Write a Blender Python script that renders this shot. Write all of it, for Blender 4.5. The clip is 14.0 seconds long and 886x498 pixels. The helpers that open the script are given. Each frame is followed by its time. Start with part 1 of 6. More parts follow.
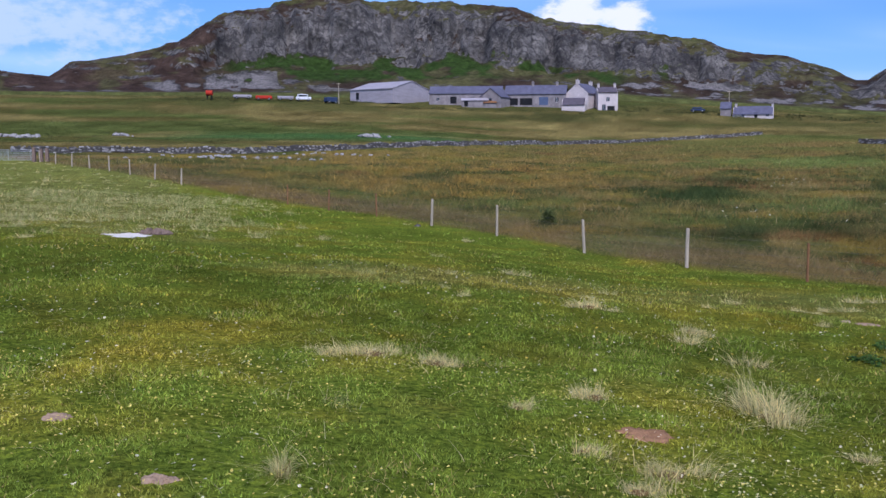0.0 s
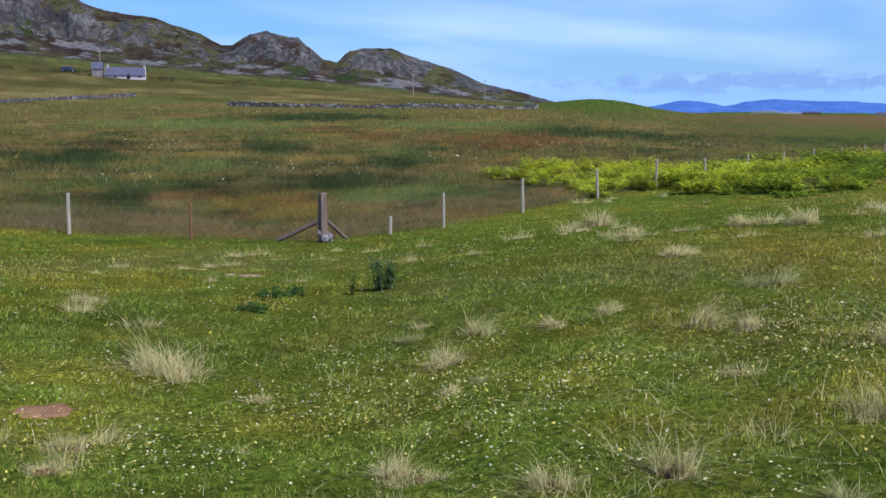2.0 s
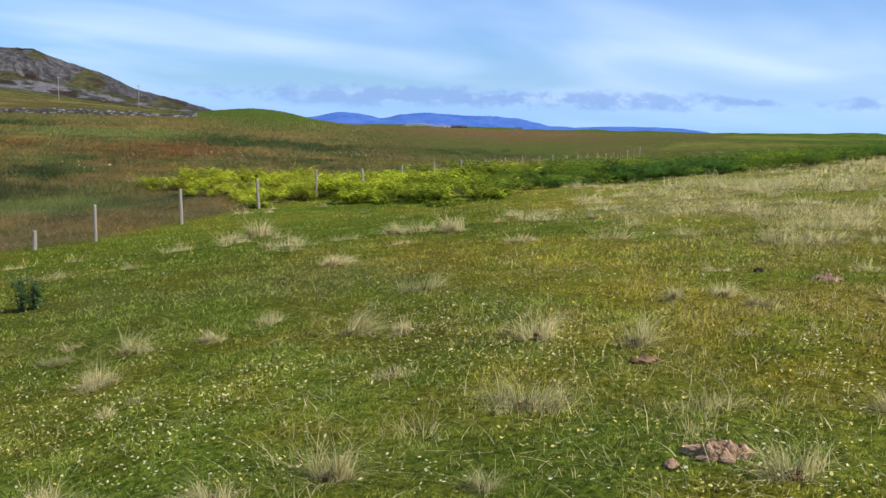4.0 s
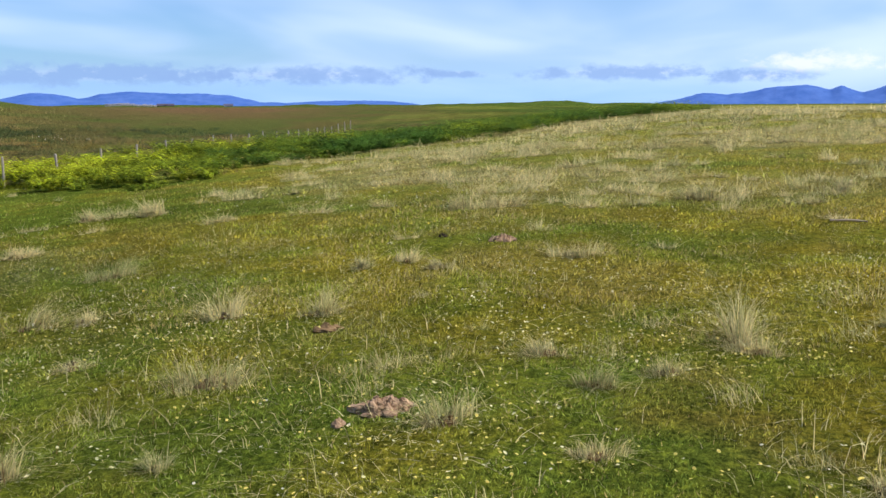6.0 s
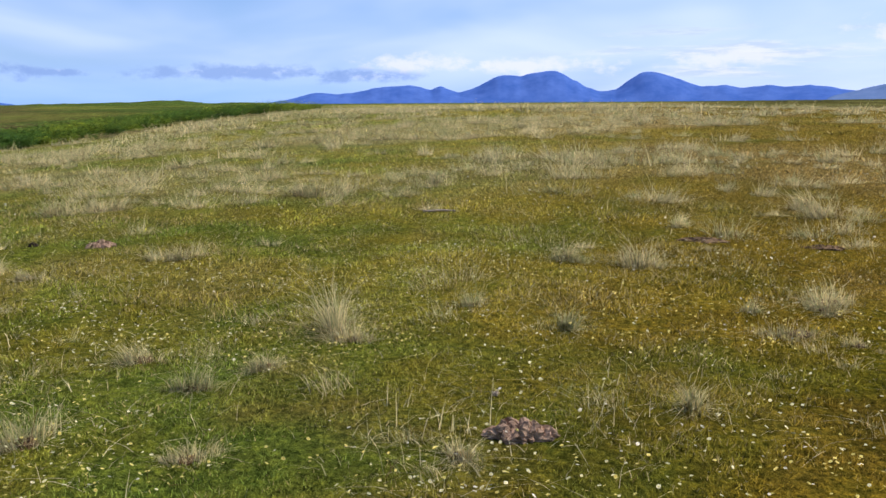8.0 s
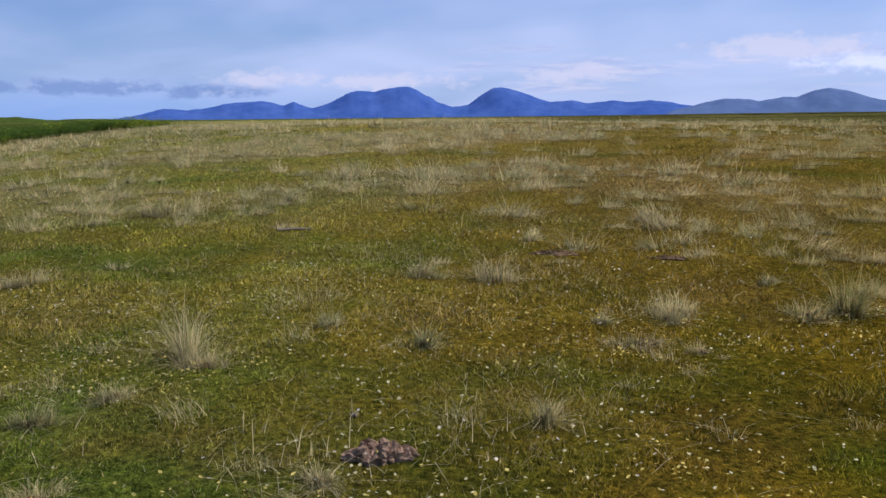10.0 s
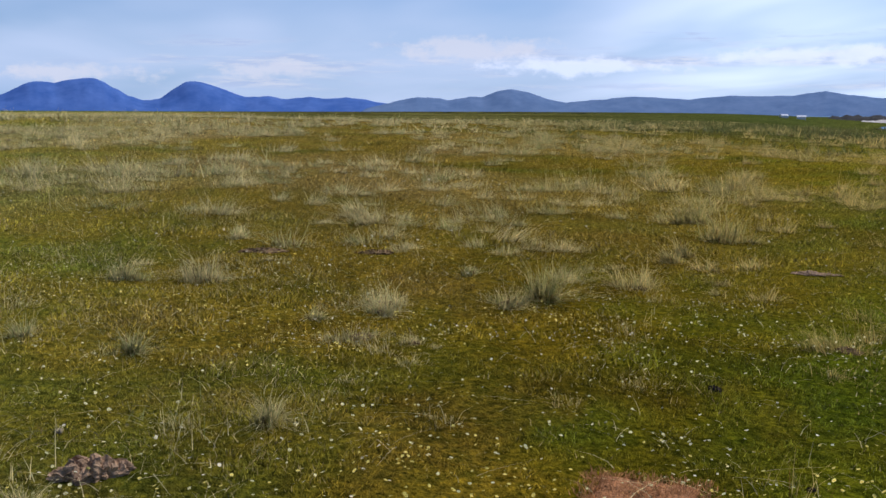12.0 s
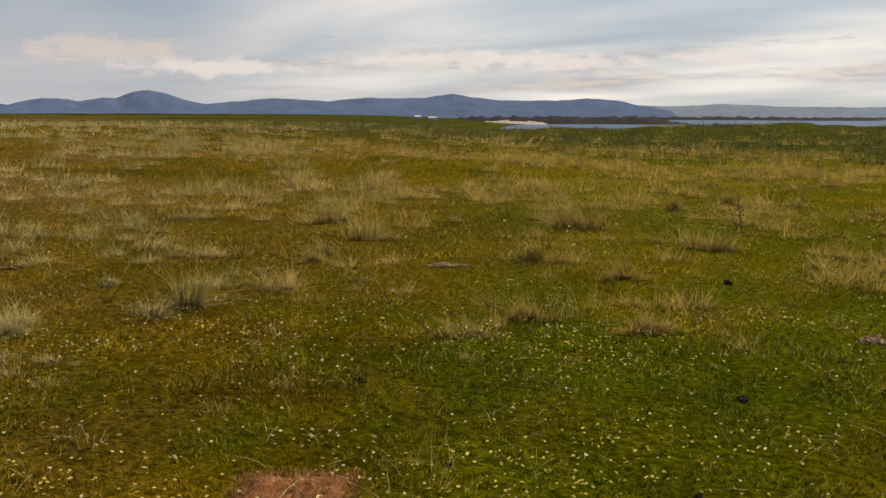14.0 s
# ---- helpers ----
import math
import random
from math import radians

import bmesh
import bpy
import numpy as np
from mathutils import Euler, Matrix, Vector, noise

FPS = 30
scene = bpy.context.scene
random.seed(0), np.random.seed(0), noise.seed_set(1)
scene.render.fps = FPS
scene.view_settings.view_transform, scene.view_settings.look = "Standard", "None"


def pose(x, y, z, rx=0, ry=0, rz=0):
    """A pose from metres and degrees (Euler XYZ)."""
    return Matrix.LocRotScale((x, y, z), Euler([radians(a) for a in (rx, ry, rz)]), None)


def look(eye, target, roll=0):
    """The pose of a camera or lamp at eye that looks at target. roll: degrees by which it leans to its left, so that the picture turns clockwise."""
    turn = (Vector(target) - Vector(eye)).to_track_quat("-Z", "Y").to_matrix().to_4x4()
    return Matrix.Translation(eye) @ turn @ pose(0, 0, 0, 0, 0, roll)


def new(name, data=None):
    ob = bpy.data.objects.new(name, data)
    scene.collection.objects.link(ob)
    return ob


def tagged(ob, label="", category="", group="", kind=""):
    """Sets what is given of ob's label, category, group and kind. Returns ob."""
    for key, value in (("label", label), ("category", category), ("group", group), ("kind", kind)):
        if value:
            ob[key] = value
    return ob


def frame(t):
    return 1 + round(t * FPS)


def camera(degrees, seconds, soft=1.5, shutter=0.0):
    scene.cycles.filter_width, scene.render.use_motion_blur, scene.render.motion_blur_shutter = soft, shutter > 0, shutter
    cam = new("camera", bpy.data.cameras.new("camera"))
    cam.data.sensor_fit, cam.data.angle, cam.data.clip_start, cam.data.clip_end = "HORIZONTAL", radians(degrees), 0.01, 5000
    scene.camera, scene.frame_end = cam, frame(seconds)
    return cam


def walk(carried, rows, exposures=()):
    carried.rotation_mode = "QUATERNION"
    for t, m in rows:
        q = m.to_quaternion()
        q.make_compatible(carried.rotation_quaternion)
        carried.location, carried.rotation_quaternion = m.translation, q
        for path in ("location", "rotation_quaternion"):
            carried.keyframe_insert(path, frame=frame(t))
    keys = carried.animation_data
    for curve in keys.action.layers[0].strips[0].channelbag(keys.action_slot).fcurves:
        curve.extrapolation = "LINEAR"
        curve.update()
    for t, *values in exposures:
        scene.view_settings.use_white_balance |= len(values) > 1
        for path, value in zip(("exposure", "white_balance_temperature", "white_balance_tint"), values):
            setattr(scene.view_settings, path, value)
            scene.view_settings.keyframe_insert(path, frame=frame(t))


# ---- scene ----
cam = camera(48.3, 14.0, soft=1.5)
PATH = [
    (0, (0.009, 0.132, 1.594), (0.018, 2.122, 1.395), -0.0),
    (0.2, (0.025, 0.092, 1.604), (0.182, 2.074, 1.391), -0.2),
    (0.5, (0.022, 0.081, 1.602), (0.391, 2.030, 1.348), 0.3),
    (0.7, (0.000, 0.083, 1.604), (0.512, 1.999, 1.347), -0.1),
    (1, (-0.004, 0.095, 1.591), (0.715, 1.941, 1.320), -0.1),
    (1.5, (-0.024, 0.113, 1.583), (0.941, 1.846, 1.321), -0.6),
    (2, (-0.049, 0.110, 1.599), (1.092, 1.730, 1.326), 0.2),
    (2.5, (-0.070, 0.100, 1.589), (1.208, 1.613, 1.307), 0.9),
    (3, (-0.078, 0.068, 1.586), (1.311, 1.481, 1.313), 0.5),
    (3.2, (-0.072, 0.047, 1.599), (1.368, 1.410, 1.338), 0.8),
    (5.3, (-0.129, -0.203, 1.646), (1.666, 0.638, 1.379), 0.4),
    (5.5, (-0.124, -0.290, 1.647), (1.688, 0.512, 1.380), 0.2),
    (6, (-0.122, -0.366, 1.665), (1.748, 0.283, 1.376), -0.3),
    (6.5, (-0.128, -0.469, 1.653), (1.790, 0.021, 1.367), 0.3),
    (7, (-0.109, -0.527, 1.652), (1.834, -0.175, 1.331), 0.7),
    (7.5, (-0.118, -0.542, 1.644), (1.855, -0.414, 1.339), -0.1),
    (8, (-0.108, -0.553, 1.654), (1.868, -0.646, 1.360), -0.4),
    (8.2, (-0.105, -0.556, 1.654), (1.870, -0.687, 1.364), -0.3),
    (10.3, (-0.077, -0.566, 1.675), (1.855, -1.011, 1.408), -0.9),
    (10.5, (-0.059, -0.549, 1.661), (1.860, -1.045, 1.392), -1.1),
    (11, (-0.022, -0.542, 1.664), (1.853, -1.182, 1.389), -0.9),
    (11.5, (-0.025, -0.521, 1.670), (1.793, -1.311, 1.400), -0.6),
    (12, (-0.026, -0.496, 1.672), (1.716, -1.439, 1.397), 0.3),
    (12.5, (-0.041, -0.455, 1.673), (1.604, -1.554, 1.379), -0.1),
    (13, (-0.043, -0.457, 1.669), (1.475, -1.729, 1.388), 0.5),
    (13.5, (-0.061, -0.464, 1.662), (1.360, -1.846, 1.394), 0.3),
    (14, (-0.108, -0.476, 1.688), (1.198, -1.967, 1.419), 0.2),
]
# seconds, stops, white balance: darker and warmer towards the sun
EXPOSURES = [(0, -0.1, 5600, 23), (1, -0.1, 5450, 20), (2.5, 0.0, 5850, 16), (3, 0.02, 6000, 15), (5.5, 0.1, 6400, 17), (6.5, 0.1, 6350, 15), (8, -0.06, 6100, 24), (10.5, -0.56, 5950, 28), (11.5, -0.48, 6100, 22), (13.0, -0.50, 6500, 16), (13.5, -0.57, 7450, 18), (14, -0.73, 9100, 20)]
walk(cam, [(t, look(eye, target, roll)) for t, eye, target, roll in PATH], EXPOSURES)

# ---- world and sun ----
SUN_AZ, SUN_EL = 172.0, 52.0          # clockwise from +y, degrees
world = bpy.data.worlds.new("sky")
scene.world = world
world.use_nodes = True
wn, wl = world.node_tree.nodes, world.node_tree.links
wn.clear()


def wnode(kind, **values):
    n = wn.new(kind)
    for key, v in values.items():
        n.inputs[key].default_value = v
    return n


def wmath(op, a, b=None, clamp=False):
    n = wn.new("ShaderNodeMath")
    n.operation, n.use_clamp = op, clamp
    for k, v in enumerate((a, b)):
        if v is None:
            continue
        if isinstance(v, (int, float)):
            n.inputs[k].default_value = v
        else:
            wl.new(v, n.inputs[k])
    return n.outputs[0]


def wramp(value, lo, hi, a=0.0, b=1.0):
    n = wn.new("ShaderNodeMapRange")
    n.interpolation_type = "SMOOTHSTEP"
    for k, v in enumerate((lo, hi, a, b)):
        n.inputs[k + 1].default_value = v
    wl.new(value, n.inputs[0])
    return n.outputs[0]


def wmix(fac, a, b):
    n = wn.new("ShaderNodeMix")
    n.data_type = "RGBA"
    wl.new(fac, n.inputs[0])
    for k, v in ((6, a), (7, b)):
        if isinstance(v, tuple):
            n.inputs[k].default_value = (*v, 1)
        else:
            wl.new(v, n.inputs[k])
    return n.outputs[2]


sky = wn.new("ShaderNodeTexSky")
sky.sky_type = "NISHITA"
sky.sun_disc = False
sky.sun_elevation, sky.sun_rotation = radians(SUN_EL), radians(SUN_AZ)
sky.air_density, sky.dust_density, sky.ozone_density = 1.0, 0.6, 2.5
geo = wn.new("ShaderNodeTexCoord")
split = wn.new("ShaderNodeSeparateXYZ")
wl.new(geo.outputs["Generated"], split.inputs[0])
dx, dy, dz = split.outputs
up = wmath("MAXIMUM", dz, 0.0)
# high thin streaks: the direction laid on a flat layer of cloud
flat = wmath("ADD", up, 0.10)
layer = wn.new("ShaderNodeCombineXYZ")
wl.new(wmath("DIVIDE", dx, flat), layer.inputs[0])
wl.new(wmath("MULTIPLY", wmath("DIVIDE", dy, flat), 1.8), layer.inputs[1])
veil = wnode("ShaderNodeTexNoise", Scale=0.42, Detail=3.0, Roughness=0.45, Distortion=0.4)
wl.new(layer.outputs[0], veil.inputs["Vector"])
# low heaps of cloud near the horizon: stretched along it
low = wn.new("ShaderNodeCombineXYZ")
wl.new(dx, low.inputs[0]), wl.new(dy, low.inputs[1]), wl.new(wmath("MULTIPLY", dz, 9.0), low.inputs[2])
heap = wnode("ShaderNodeTexNoise", Scale=5.2, Detail=7.0, Roughness=0.55)
wl.new(low.outputs[0], heap.inputs["Vector"])
billow = wnode("ShaderNodeTexNoise", Scale=26.0, Detail=5.0, Roughness=0.6)
wl.new(low.outputs[0], billow.inputs["Vector"])
puffs = wn.new("ShaderNodeCombineXYZ")
wl.new(dx, puffs.inputs[0]), wl.new(dy, puffs.inputs[1]), wl.new(wmath("MULTIPLY", dz, 1.9), puffs.inputs[2])
puff = wnode("ShaderNodeTexNoise", Scale=34.0, Detail=6.0, Roughness=0.62)
wl.new(puffs.outputs[0], puff.inputs["Vector"])
# the south is veiled more than the north
bearing = wmath("ADD", wmath("MULTIPLY", dx, 0.5), wmath("MULTIPLY", dy, -0.85))
south = wramp(bearing, -0.5, 1.0)
veil_f = wmath("MULTIPLY", wramp(wmath("ADD", veil.outputs[0], wmath("MULTIPLY", south, 0.15)), 0.37, 0.95), 0.85)
tops = wmath("ADD", wmath("SUBTRACT", dz, wmath("MULTIPLY", south, 0.026)), wmath("MULTIPLY", wmath("SUBTRACT", billow.outputs[0], 0.5), 0.05))
band = wmath("MULTIPLY", wramp(dz, 0.018, 0.028), wramp(tops, 0.050, 0.034))
heap_f = wmath("MULTIPLY", wmath("MULTIPLY", wramp(heap.outputs[0], 0.45, 0.60), band), wramp(bearing, 0.50, 0.75, 0.0, 0.6))
haze_f = wmath("MULTIPLY", wramp(dz, 0.20, 0.0), wramp(south, 0.0, 0.7, 0.30, 0.75))


def heap_at(az, el, size):
    """One rounded white cloud about a direction."""
    a, e = radians(az), radians(el)
    n = wn.new("ShaderNodeVectorMath")
    n.operation = "DISTANCE"
    wl.new(geo.outputs["Generated"], n.inputs[0])
    n.inputs[1].default_value = (math.sin(a) * math.cos(e), math.cos(a) * math.cos(e), math.sin(e))
    off = wmath("ADD", n.outputs["Value"], wmath("MULTIPLY", wmath("SUBTRACT", puff.outputs[0], 0.5), size * 2.2))
    return wramp(off, size * 1.1, size * 0.4)


def bank_at(az, el, wide, high):
    """A long ragged bank of cloud: half width and half height in degrees."""
    a = radians(az)
    u = wmath("SUBTRACT", wmath("MULTIPLY", dx, math.cos(a) / radians(wide)), wmath("MULTIPLY", dy, math.sin(a) / radians(wide)))
    v = wmath("MULTIPLY", wmath("SUBTRACT", dz, math.sin(radians(el))), 1 / radians(high))
    d = wmath("SQRT", wmath("ADD", wmath("MULTIPLY", u, u), wmath("MULTIPLY", v, v)))
    d = wmath("ADD", d, wmath("MULTIPLY", wmath("SUBTRACT", puff.outputs[0], 0.5), 3.4))
    ahead = wmath("ADD", wmath("MULTIPLY", dx, math.sin(a)), wmath("MULTIPLY", dy, math.cos(a)))
    return wmath("MULTIPLY", wmath("MULTIPLY", wramp(d, 1.3, 0.3), wramp(ahead, 0.0, 0.3)), 0.78)


SKY_GAIN = 0.105
blue = wn.new("ShaderNodeVectorMath")
blue.operation = "MULTIPLY"
wl.new(sky.outputs[0], blue.inputs[0])
blue.inputs[1].default_value = (0.52, 0.86, 1.25)
c = wmix(haze_f, blue.outputs[0], wmix(wramp(bearing, 0.4, 0.95), (4.9, 7.1, 10.0), (6.6, 8.6, 11.6)))
c = wmix(veil_f, c, wmix(wramp(bearing, 0.88, 0.99), (7.4, 9.1, 11.6), (14.6, 17.0, 19.0)))
# clear blue low over the northern sea
c = wmix(wmath("MULTIPLY", wramp(dz, 0.050, 0.008), wramp(bearing, 0.70, 0.35, 0.0, 0.72)), c, (3.4, 6.1, 10.3))
c = wmix(heap_f, c, wmix(wramp(billow.outputs[0], 0.40, 0.62), (5.9, 7.2, 9.8), (9.6, 10.0, 10.6)))
for az, el, wide_, high_, bright in ((52.5, 1.75, 9.5, 0.62, 0), (63.0, 1.7, 6.5, 0.5, 0), (71.5, 1.75, 2.2, 0.22, 0), (81.5, 1.75, 6.0, 0.4, 0), (88.5, 1.5, 3.0, 0.4, 0),
                                     (91.5, 2.2, 3.2, 0.5, 1), (98.0, 2.0, 4.0, 0.45, 1), (108.3, 2.3, 3.0, 0.5, 1), (119.5, 3.5, 4.5, 0.7, 1), (126.0, 2.6, 5.0, 0.5, 3), (139.0, 3.1, 6.0, 0.45, 3), (146.0, 3.0, 5.0, 0.45, 3), (154.0, 3.2, 2.5, 0.35, 3), (-23.0, 6.6, 7.5, 1.6, 2)):
    c = wmix(bank_at(az, el, wide_, high_), c, (8.9, 9.6, 10.7) if bright == 1 else (6.2, 7.6, 10.0) if bright == 2 else (10.9, 12.3, 14.2) if bright == 3 else wmix(wramp(puff.outputs[0], 0.5, 0.72), (2.7, 4.4, 7.6), (6.8, 8.0, 9.8)))
for cloud in ((7.9, 7.4, 0.032), (10.4, 6.9, 0.028), (6.4, 7.2, 0.02)):
    c = wmix(heap_at(*cloud), c, (9.4, 9.7, 10.2))
bg = wn.new("ShaderNodeBackground")
bg.inputs[1].default_value = SKY_GAIN
wl.new(c, bg.inputs[0])
wout = wn.new("ShaderNodeOutputWorld")
wl.new(bg.outputs[0], wout.inputs[0])

sun_data = bpy.data.lights.new("sun", "SUN")
sun_data.energy, sun_data.angle, sun_data.color = 4.3, radians(0.53), (1.0, 0.955, 0.88)
sun = new("sun", sun_data)
sa, se = radians(SUN_AZ), radians(SUN_EL)
sun_way = Vector((math.sin(sa) * math.cos(se), math.cos(sa) * math.cos(se), math.sin(se)))
sun.matrix_world = look(sun_way * 200, (0, 0, 0))

# ---- materials ----


def rgb(*v):
    return (*v, 1.0)


class Mat:
    """A small node builder round one principled surface."""

    def __init__(self, name, rough=0.85, spec=0.25, metal=0.0):
        self.m = bpy.data.materials.new(name)
        self.m.use_nodes = True
        self.n, self.l = self.m.node_tree.nodes, self.m.node_tree.links
        self.b = self.n["Principled BSDF"]
        self.b.inputs["Roughness"].default_value = rough
        self.b.inputs["Specular IOR Level"].default_value = spec
        self.b.inputs["Metallic"].default_value = metal
        self.coord = self.n.new("ShaderNodeTexCoord")

    def noise(self, scale, detail=4.0, rough=0.55, stretch=None):
        n = self.n.new("ShaderNodeTexNoise")
        n.inputs["Scale"].default_value, n.inputs["Detail"].default_value, n.inputs["Roughness"].default_value = scale, detail, rough
        src = self.coord.outputs["Object"]
        if stretch:
            mp = self.n.new("ShaderNodeMapping")
            mp.inputs["Scale"].default_value = stretch
            self.l.new(src, mp.inputs[0])
            src = mp.outputs[0]
        self.l.new(src, n.inputs["Vector"])
        return n.outputs[0]

    def ramp(self, value, lo, hi, a=0.0, b=1.0):
        n = self.n.new("ShaderNodeMapRange")
        for k, v in enumerate((lo, hi, a, b)):
            n.inputs[k + 1].default_value = v
        self.l.new(value, n.inputs[0])
        return n.outputs[0]

    def mix(self, fac, a, b, mode="MIX"):
        n = self.n.new("ShaderNodeMix")
        n.data_type, n.blend_type = "RGBA", mode
        for k, v in ((0, fac), (6, a), (7, b)):
            if isinstance(v, (int, float)):
                n.inputs[k].default_value = v
            elif isinstance(v, tuple):
                n.inputs[k].default_value = rgb(*v)
            else:
                self.l.new(v, n.inputs[k])
        return n.outputs[2]

    def attr(self, name="tint"):
        n = self.n.new("ShaderNodeAttribute")
        n.attribute_name = name
        return n.outputs["Color"]

    def island(self):
        return self.n.new("ShaderNodeNewGeometry").outputs["Random Per Island"]

    def any(self):
        return self.n.new("ShaderNodeObjectInfo").outputs["Random"]

    def colour(self, c):
        if isinstance(c, tuple):
            self.b.inputs["Base Color"].default_value = rgb(*c)
        else:
            self.l.new(c, self.b.inputs["Base Color"])
        return self

    def bump(self, height, strength=0.5, distance=0.02):
        n = self.n.new("ShaderNodeBump")
        n.inputs["Strength"].default_value, n.inputs["Distance"].default_value = strength, distance
        self.l.new(height, n.inputs["Height"])
        self.l.new(n.outputs[0], self.b.inputs["Normal"])
        return self

    def leafy(self, c, share=0.35):
        """Lets some light through, as thin leaves do."""
        t = self.n.new("ShaderNodeBsdfTranslucent")
        self.l.new(c, t.inputs[0])
        mixer = self.n.new("ShaderNodeMixShader")
        mixer.inputs[0].default_value = share
        out = self.n["Material Output"]
        self.l.new(self.b.outputs[0], mixer.inputs[1]), self.l.new(t.outputs[0], mixer.inputs[2])
        self.l.new(mixer.outputs[0], out.inputs[0])
        return self


def plain(name, c, dark=0.75, light=1.2, scale=3.0, fine=40.0, rough=0.8, spec=0.08, metal=0.0, bump=0.3, dist=0.01, stretch=None):
    """A surface of one colour with wear at two scales."""
    m = Mat(name, rough, spec, metal)
    k = m.mix(m.ramp(m.noise(scale, 5, 0.6, stretch), 0.3, 0.7), tuple(v * dark for v in c), tuple(v * light for v in c))
    f = m.noise(fine, 3, 0.6, stretch)
    k = m.mix(m.ramp(f, 0.3, 0.7, 0.0, 0.6), k, tuple(v * dark * 0.8 for v in c))
    m.colour(k).bump(f, bump, dist)
    return m.m


# ground: the broad colour of each stretch comes from the sheet, grain from noise
g = Mat("turf_and_moor", 1.0, 0.0)
gc = g.attr()
fine, mid, coarse = g.noise(38, 4, 0.7), g.noise(5.5, 4, 0.6), g.noise(0.8, 4, 0.6)
k = g.mix(g.ramp(mid, 0.3, 0.7), g.mix(1.0, gc, (0.80, 0.92, 0.75), "MULTIPLY"), g.mix(1.0, gc, (1.25, 1.08, 1.0), "MULTIPLY"))
k = g.mix(g.ramp(coarse, 0.4, 0.7, 0.0, 0.35), k, g.mix(1.0, gc, (1.2, 1.08, 0.9), "MULTIPLY"))
# moss cushions and small leaves: tops painted as lit, gaps as shaded
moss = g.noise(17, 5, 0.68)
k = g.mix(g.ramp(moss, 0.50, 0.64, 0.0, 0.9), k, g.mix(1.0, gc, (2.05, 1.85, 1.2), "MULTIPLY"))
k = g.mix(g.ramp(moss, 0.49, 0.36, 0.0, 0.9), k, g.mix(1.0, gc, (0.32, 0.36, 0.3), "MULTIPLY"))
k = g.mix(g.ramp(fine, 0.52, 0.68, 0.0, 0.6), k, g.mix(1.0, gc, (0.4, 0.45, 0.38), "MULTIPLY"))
high_ = g.n.new("ShaderNodeMath")
high_.operation = "MULTIPLY_ADD"
g.l.new(moss, high_.inputs[0])
high_.inputs[1].default_value = 2.0
g.l.new(fine, high_.inputs[2])
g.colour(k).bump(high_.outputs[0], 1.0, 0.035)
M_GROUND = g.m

# the crag: heath and sward by the sheet's colour, bare rock where its mask says
h = Mat("hill_rock_and_heath", 0.95, 0.03)
hc = h.attr()
rocky = h.n.new("ShaderNodeAttribute")
rocky.attribute_name = "rocky"
f_fine, f_mid, f_big = h.noise(1.1, 5, 0.7), h.noise(0.32, 6, 0.68), h.noise(0.075, 6, 0.62)
soil_k = h.mix(h.ramp(f_mid, 0.35, 0.65), h.mix(1.0, hc, (0.62, 0.60, 0.60), "MULTIPLY"), h.mix(1.0, hc, (1.35, 1.35, 1.3), "MULTIPLY"))
soil_k = h.mix(h.ramp(f_fine, 0.5, 0.68, 0.0, 0.5), soil_k, h.mix(1.0, hc, (0.5, 0.5, 0.5), "MULTIPLY"))
# slabs of grey rock in two tones, with lichen
rock_k = h.mix(h.ramp(f_big, 0.36, 0.62), (0.046, 0.043, 0.039), (0.150, 0.139, 0.126))
rock_k = h.mix(h.ramp(f_mid, 0.44, 0.66, 0.0, 0.75), rock_k, (0.275, 0.255, 0.232))
# fine near-black flecks: shade of small crevices put into the colour
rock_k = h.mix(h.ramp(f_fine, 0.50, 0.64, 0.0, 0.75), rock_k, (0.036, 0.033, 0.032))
wob = h.n.new("ShaderNodeVectorMath")
wob.operation = "MULTIPLY_ADD"
sway = h.n.new("ShaderNodeTexNoise")
sway.inputs["Scale"].default_value, sway.inputs["Detail"].default_value = 0.11, 6.0
h.l.new(h.coord.outputs["Object"], sway.inputs["Vector"])
h.l.new(sway.outputs["Color"], wob.inputs[0])
wob.inputs[1].default_value = (11.0, 11.0, 9.0)
h.l.new(h.coord.outputs["Object"], wob.inputs[2])


def crag_cells(sx, sz, feature):
    """Blocks of rock: wide and high in cells to the metre."""
    mp = h.n.new("ShaderNodeMapping")
    mp.inputs["Scale"].default_value = (sx, sx, sz)
    h.l.new(wob.outputs[0], mp.inputs[0])
    n = h.n.new("ShaderNodeTexVoronoi")
    n.feature = feature
    n.inputs["Scale"].default_value = 1.0
    h.l.new(mp.outputs[0], n.inputs["Vector"])
    return n


def times(a, b):
    n = h.n.new("ShaderNodeMath")
    n.operation = "MULTIPLY"
    h.l.new(a, n.inputs[0]), h.l.new(b, n.inputs[1])
    return n.outputs[0]


tone = h.n.new("ShaderNodeSeparateColor")
h.l.new(crag_cells(0.13, 0.085, "F1").outputs["Color"], tone.inputs[0])
rock_k = h.mix(tone.outputs[0], h.mix(1.0, rock_k, (0.66, 0.66, 0.67), "MULTIPLY"), h.mix(1.0, rock_k, (1.18, 1.17, 1.15), "MULTIPLY"))
# cracks are coloured near-black, for the shade down in the clefts
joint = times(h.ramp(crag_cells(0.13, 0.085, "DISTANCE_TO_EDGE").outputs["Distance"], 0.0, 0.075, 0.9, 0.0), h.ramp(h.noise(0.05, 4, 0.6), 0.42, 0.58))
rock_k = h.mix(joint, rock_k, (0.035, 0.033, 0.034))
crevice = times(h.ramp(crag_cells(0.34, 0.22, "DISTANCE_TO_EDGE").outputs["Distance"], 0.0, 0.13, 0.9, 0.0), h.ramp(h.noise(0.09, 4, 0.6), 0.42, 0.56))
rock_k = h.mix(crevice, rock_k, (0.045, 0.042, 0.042))
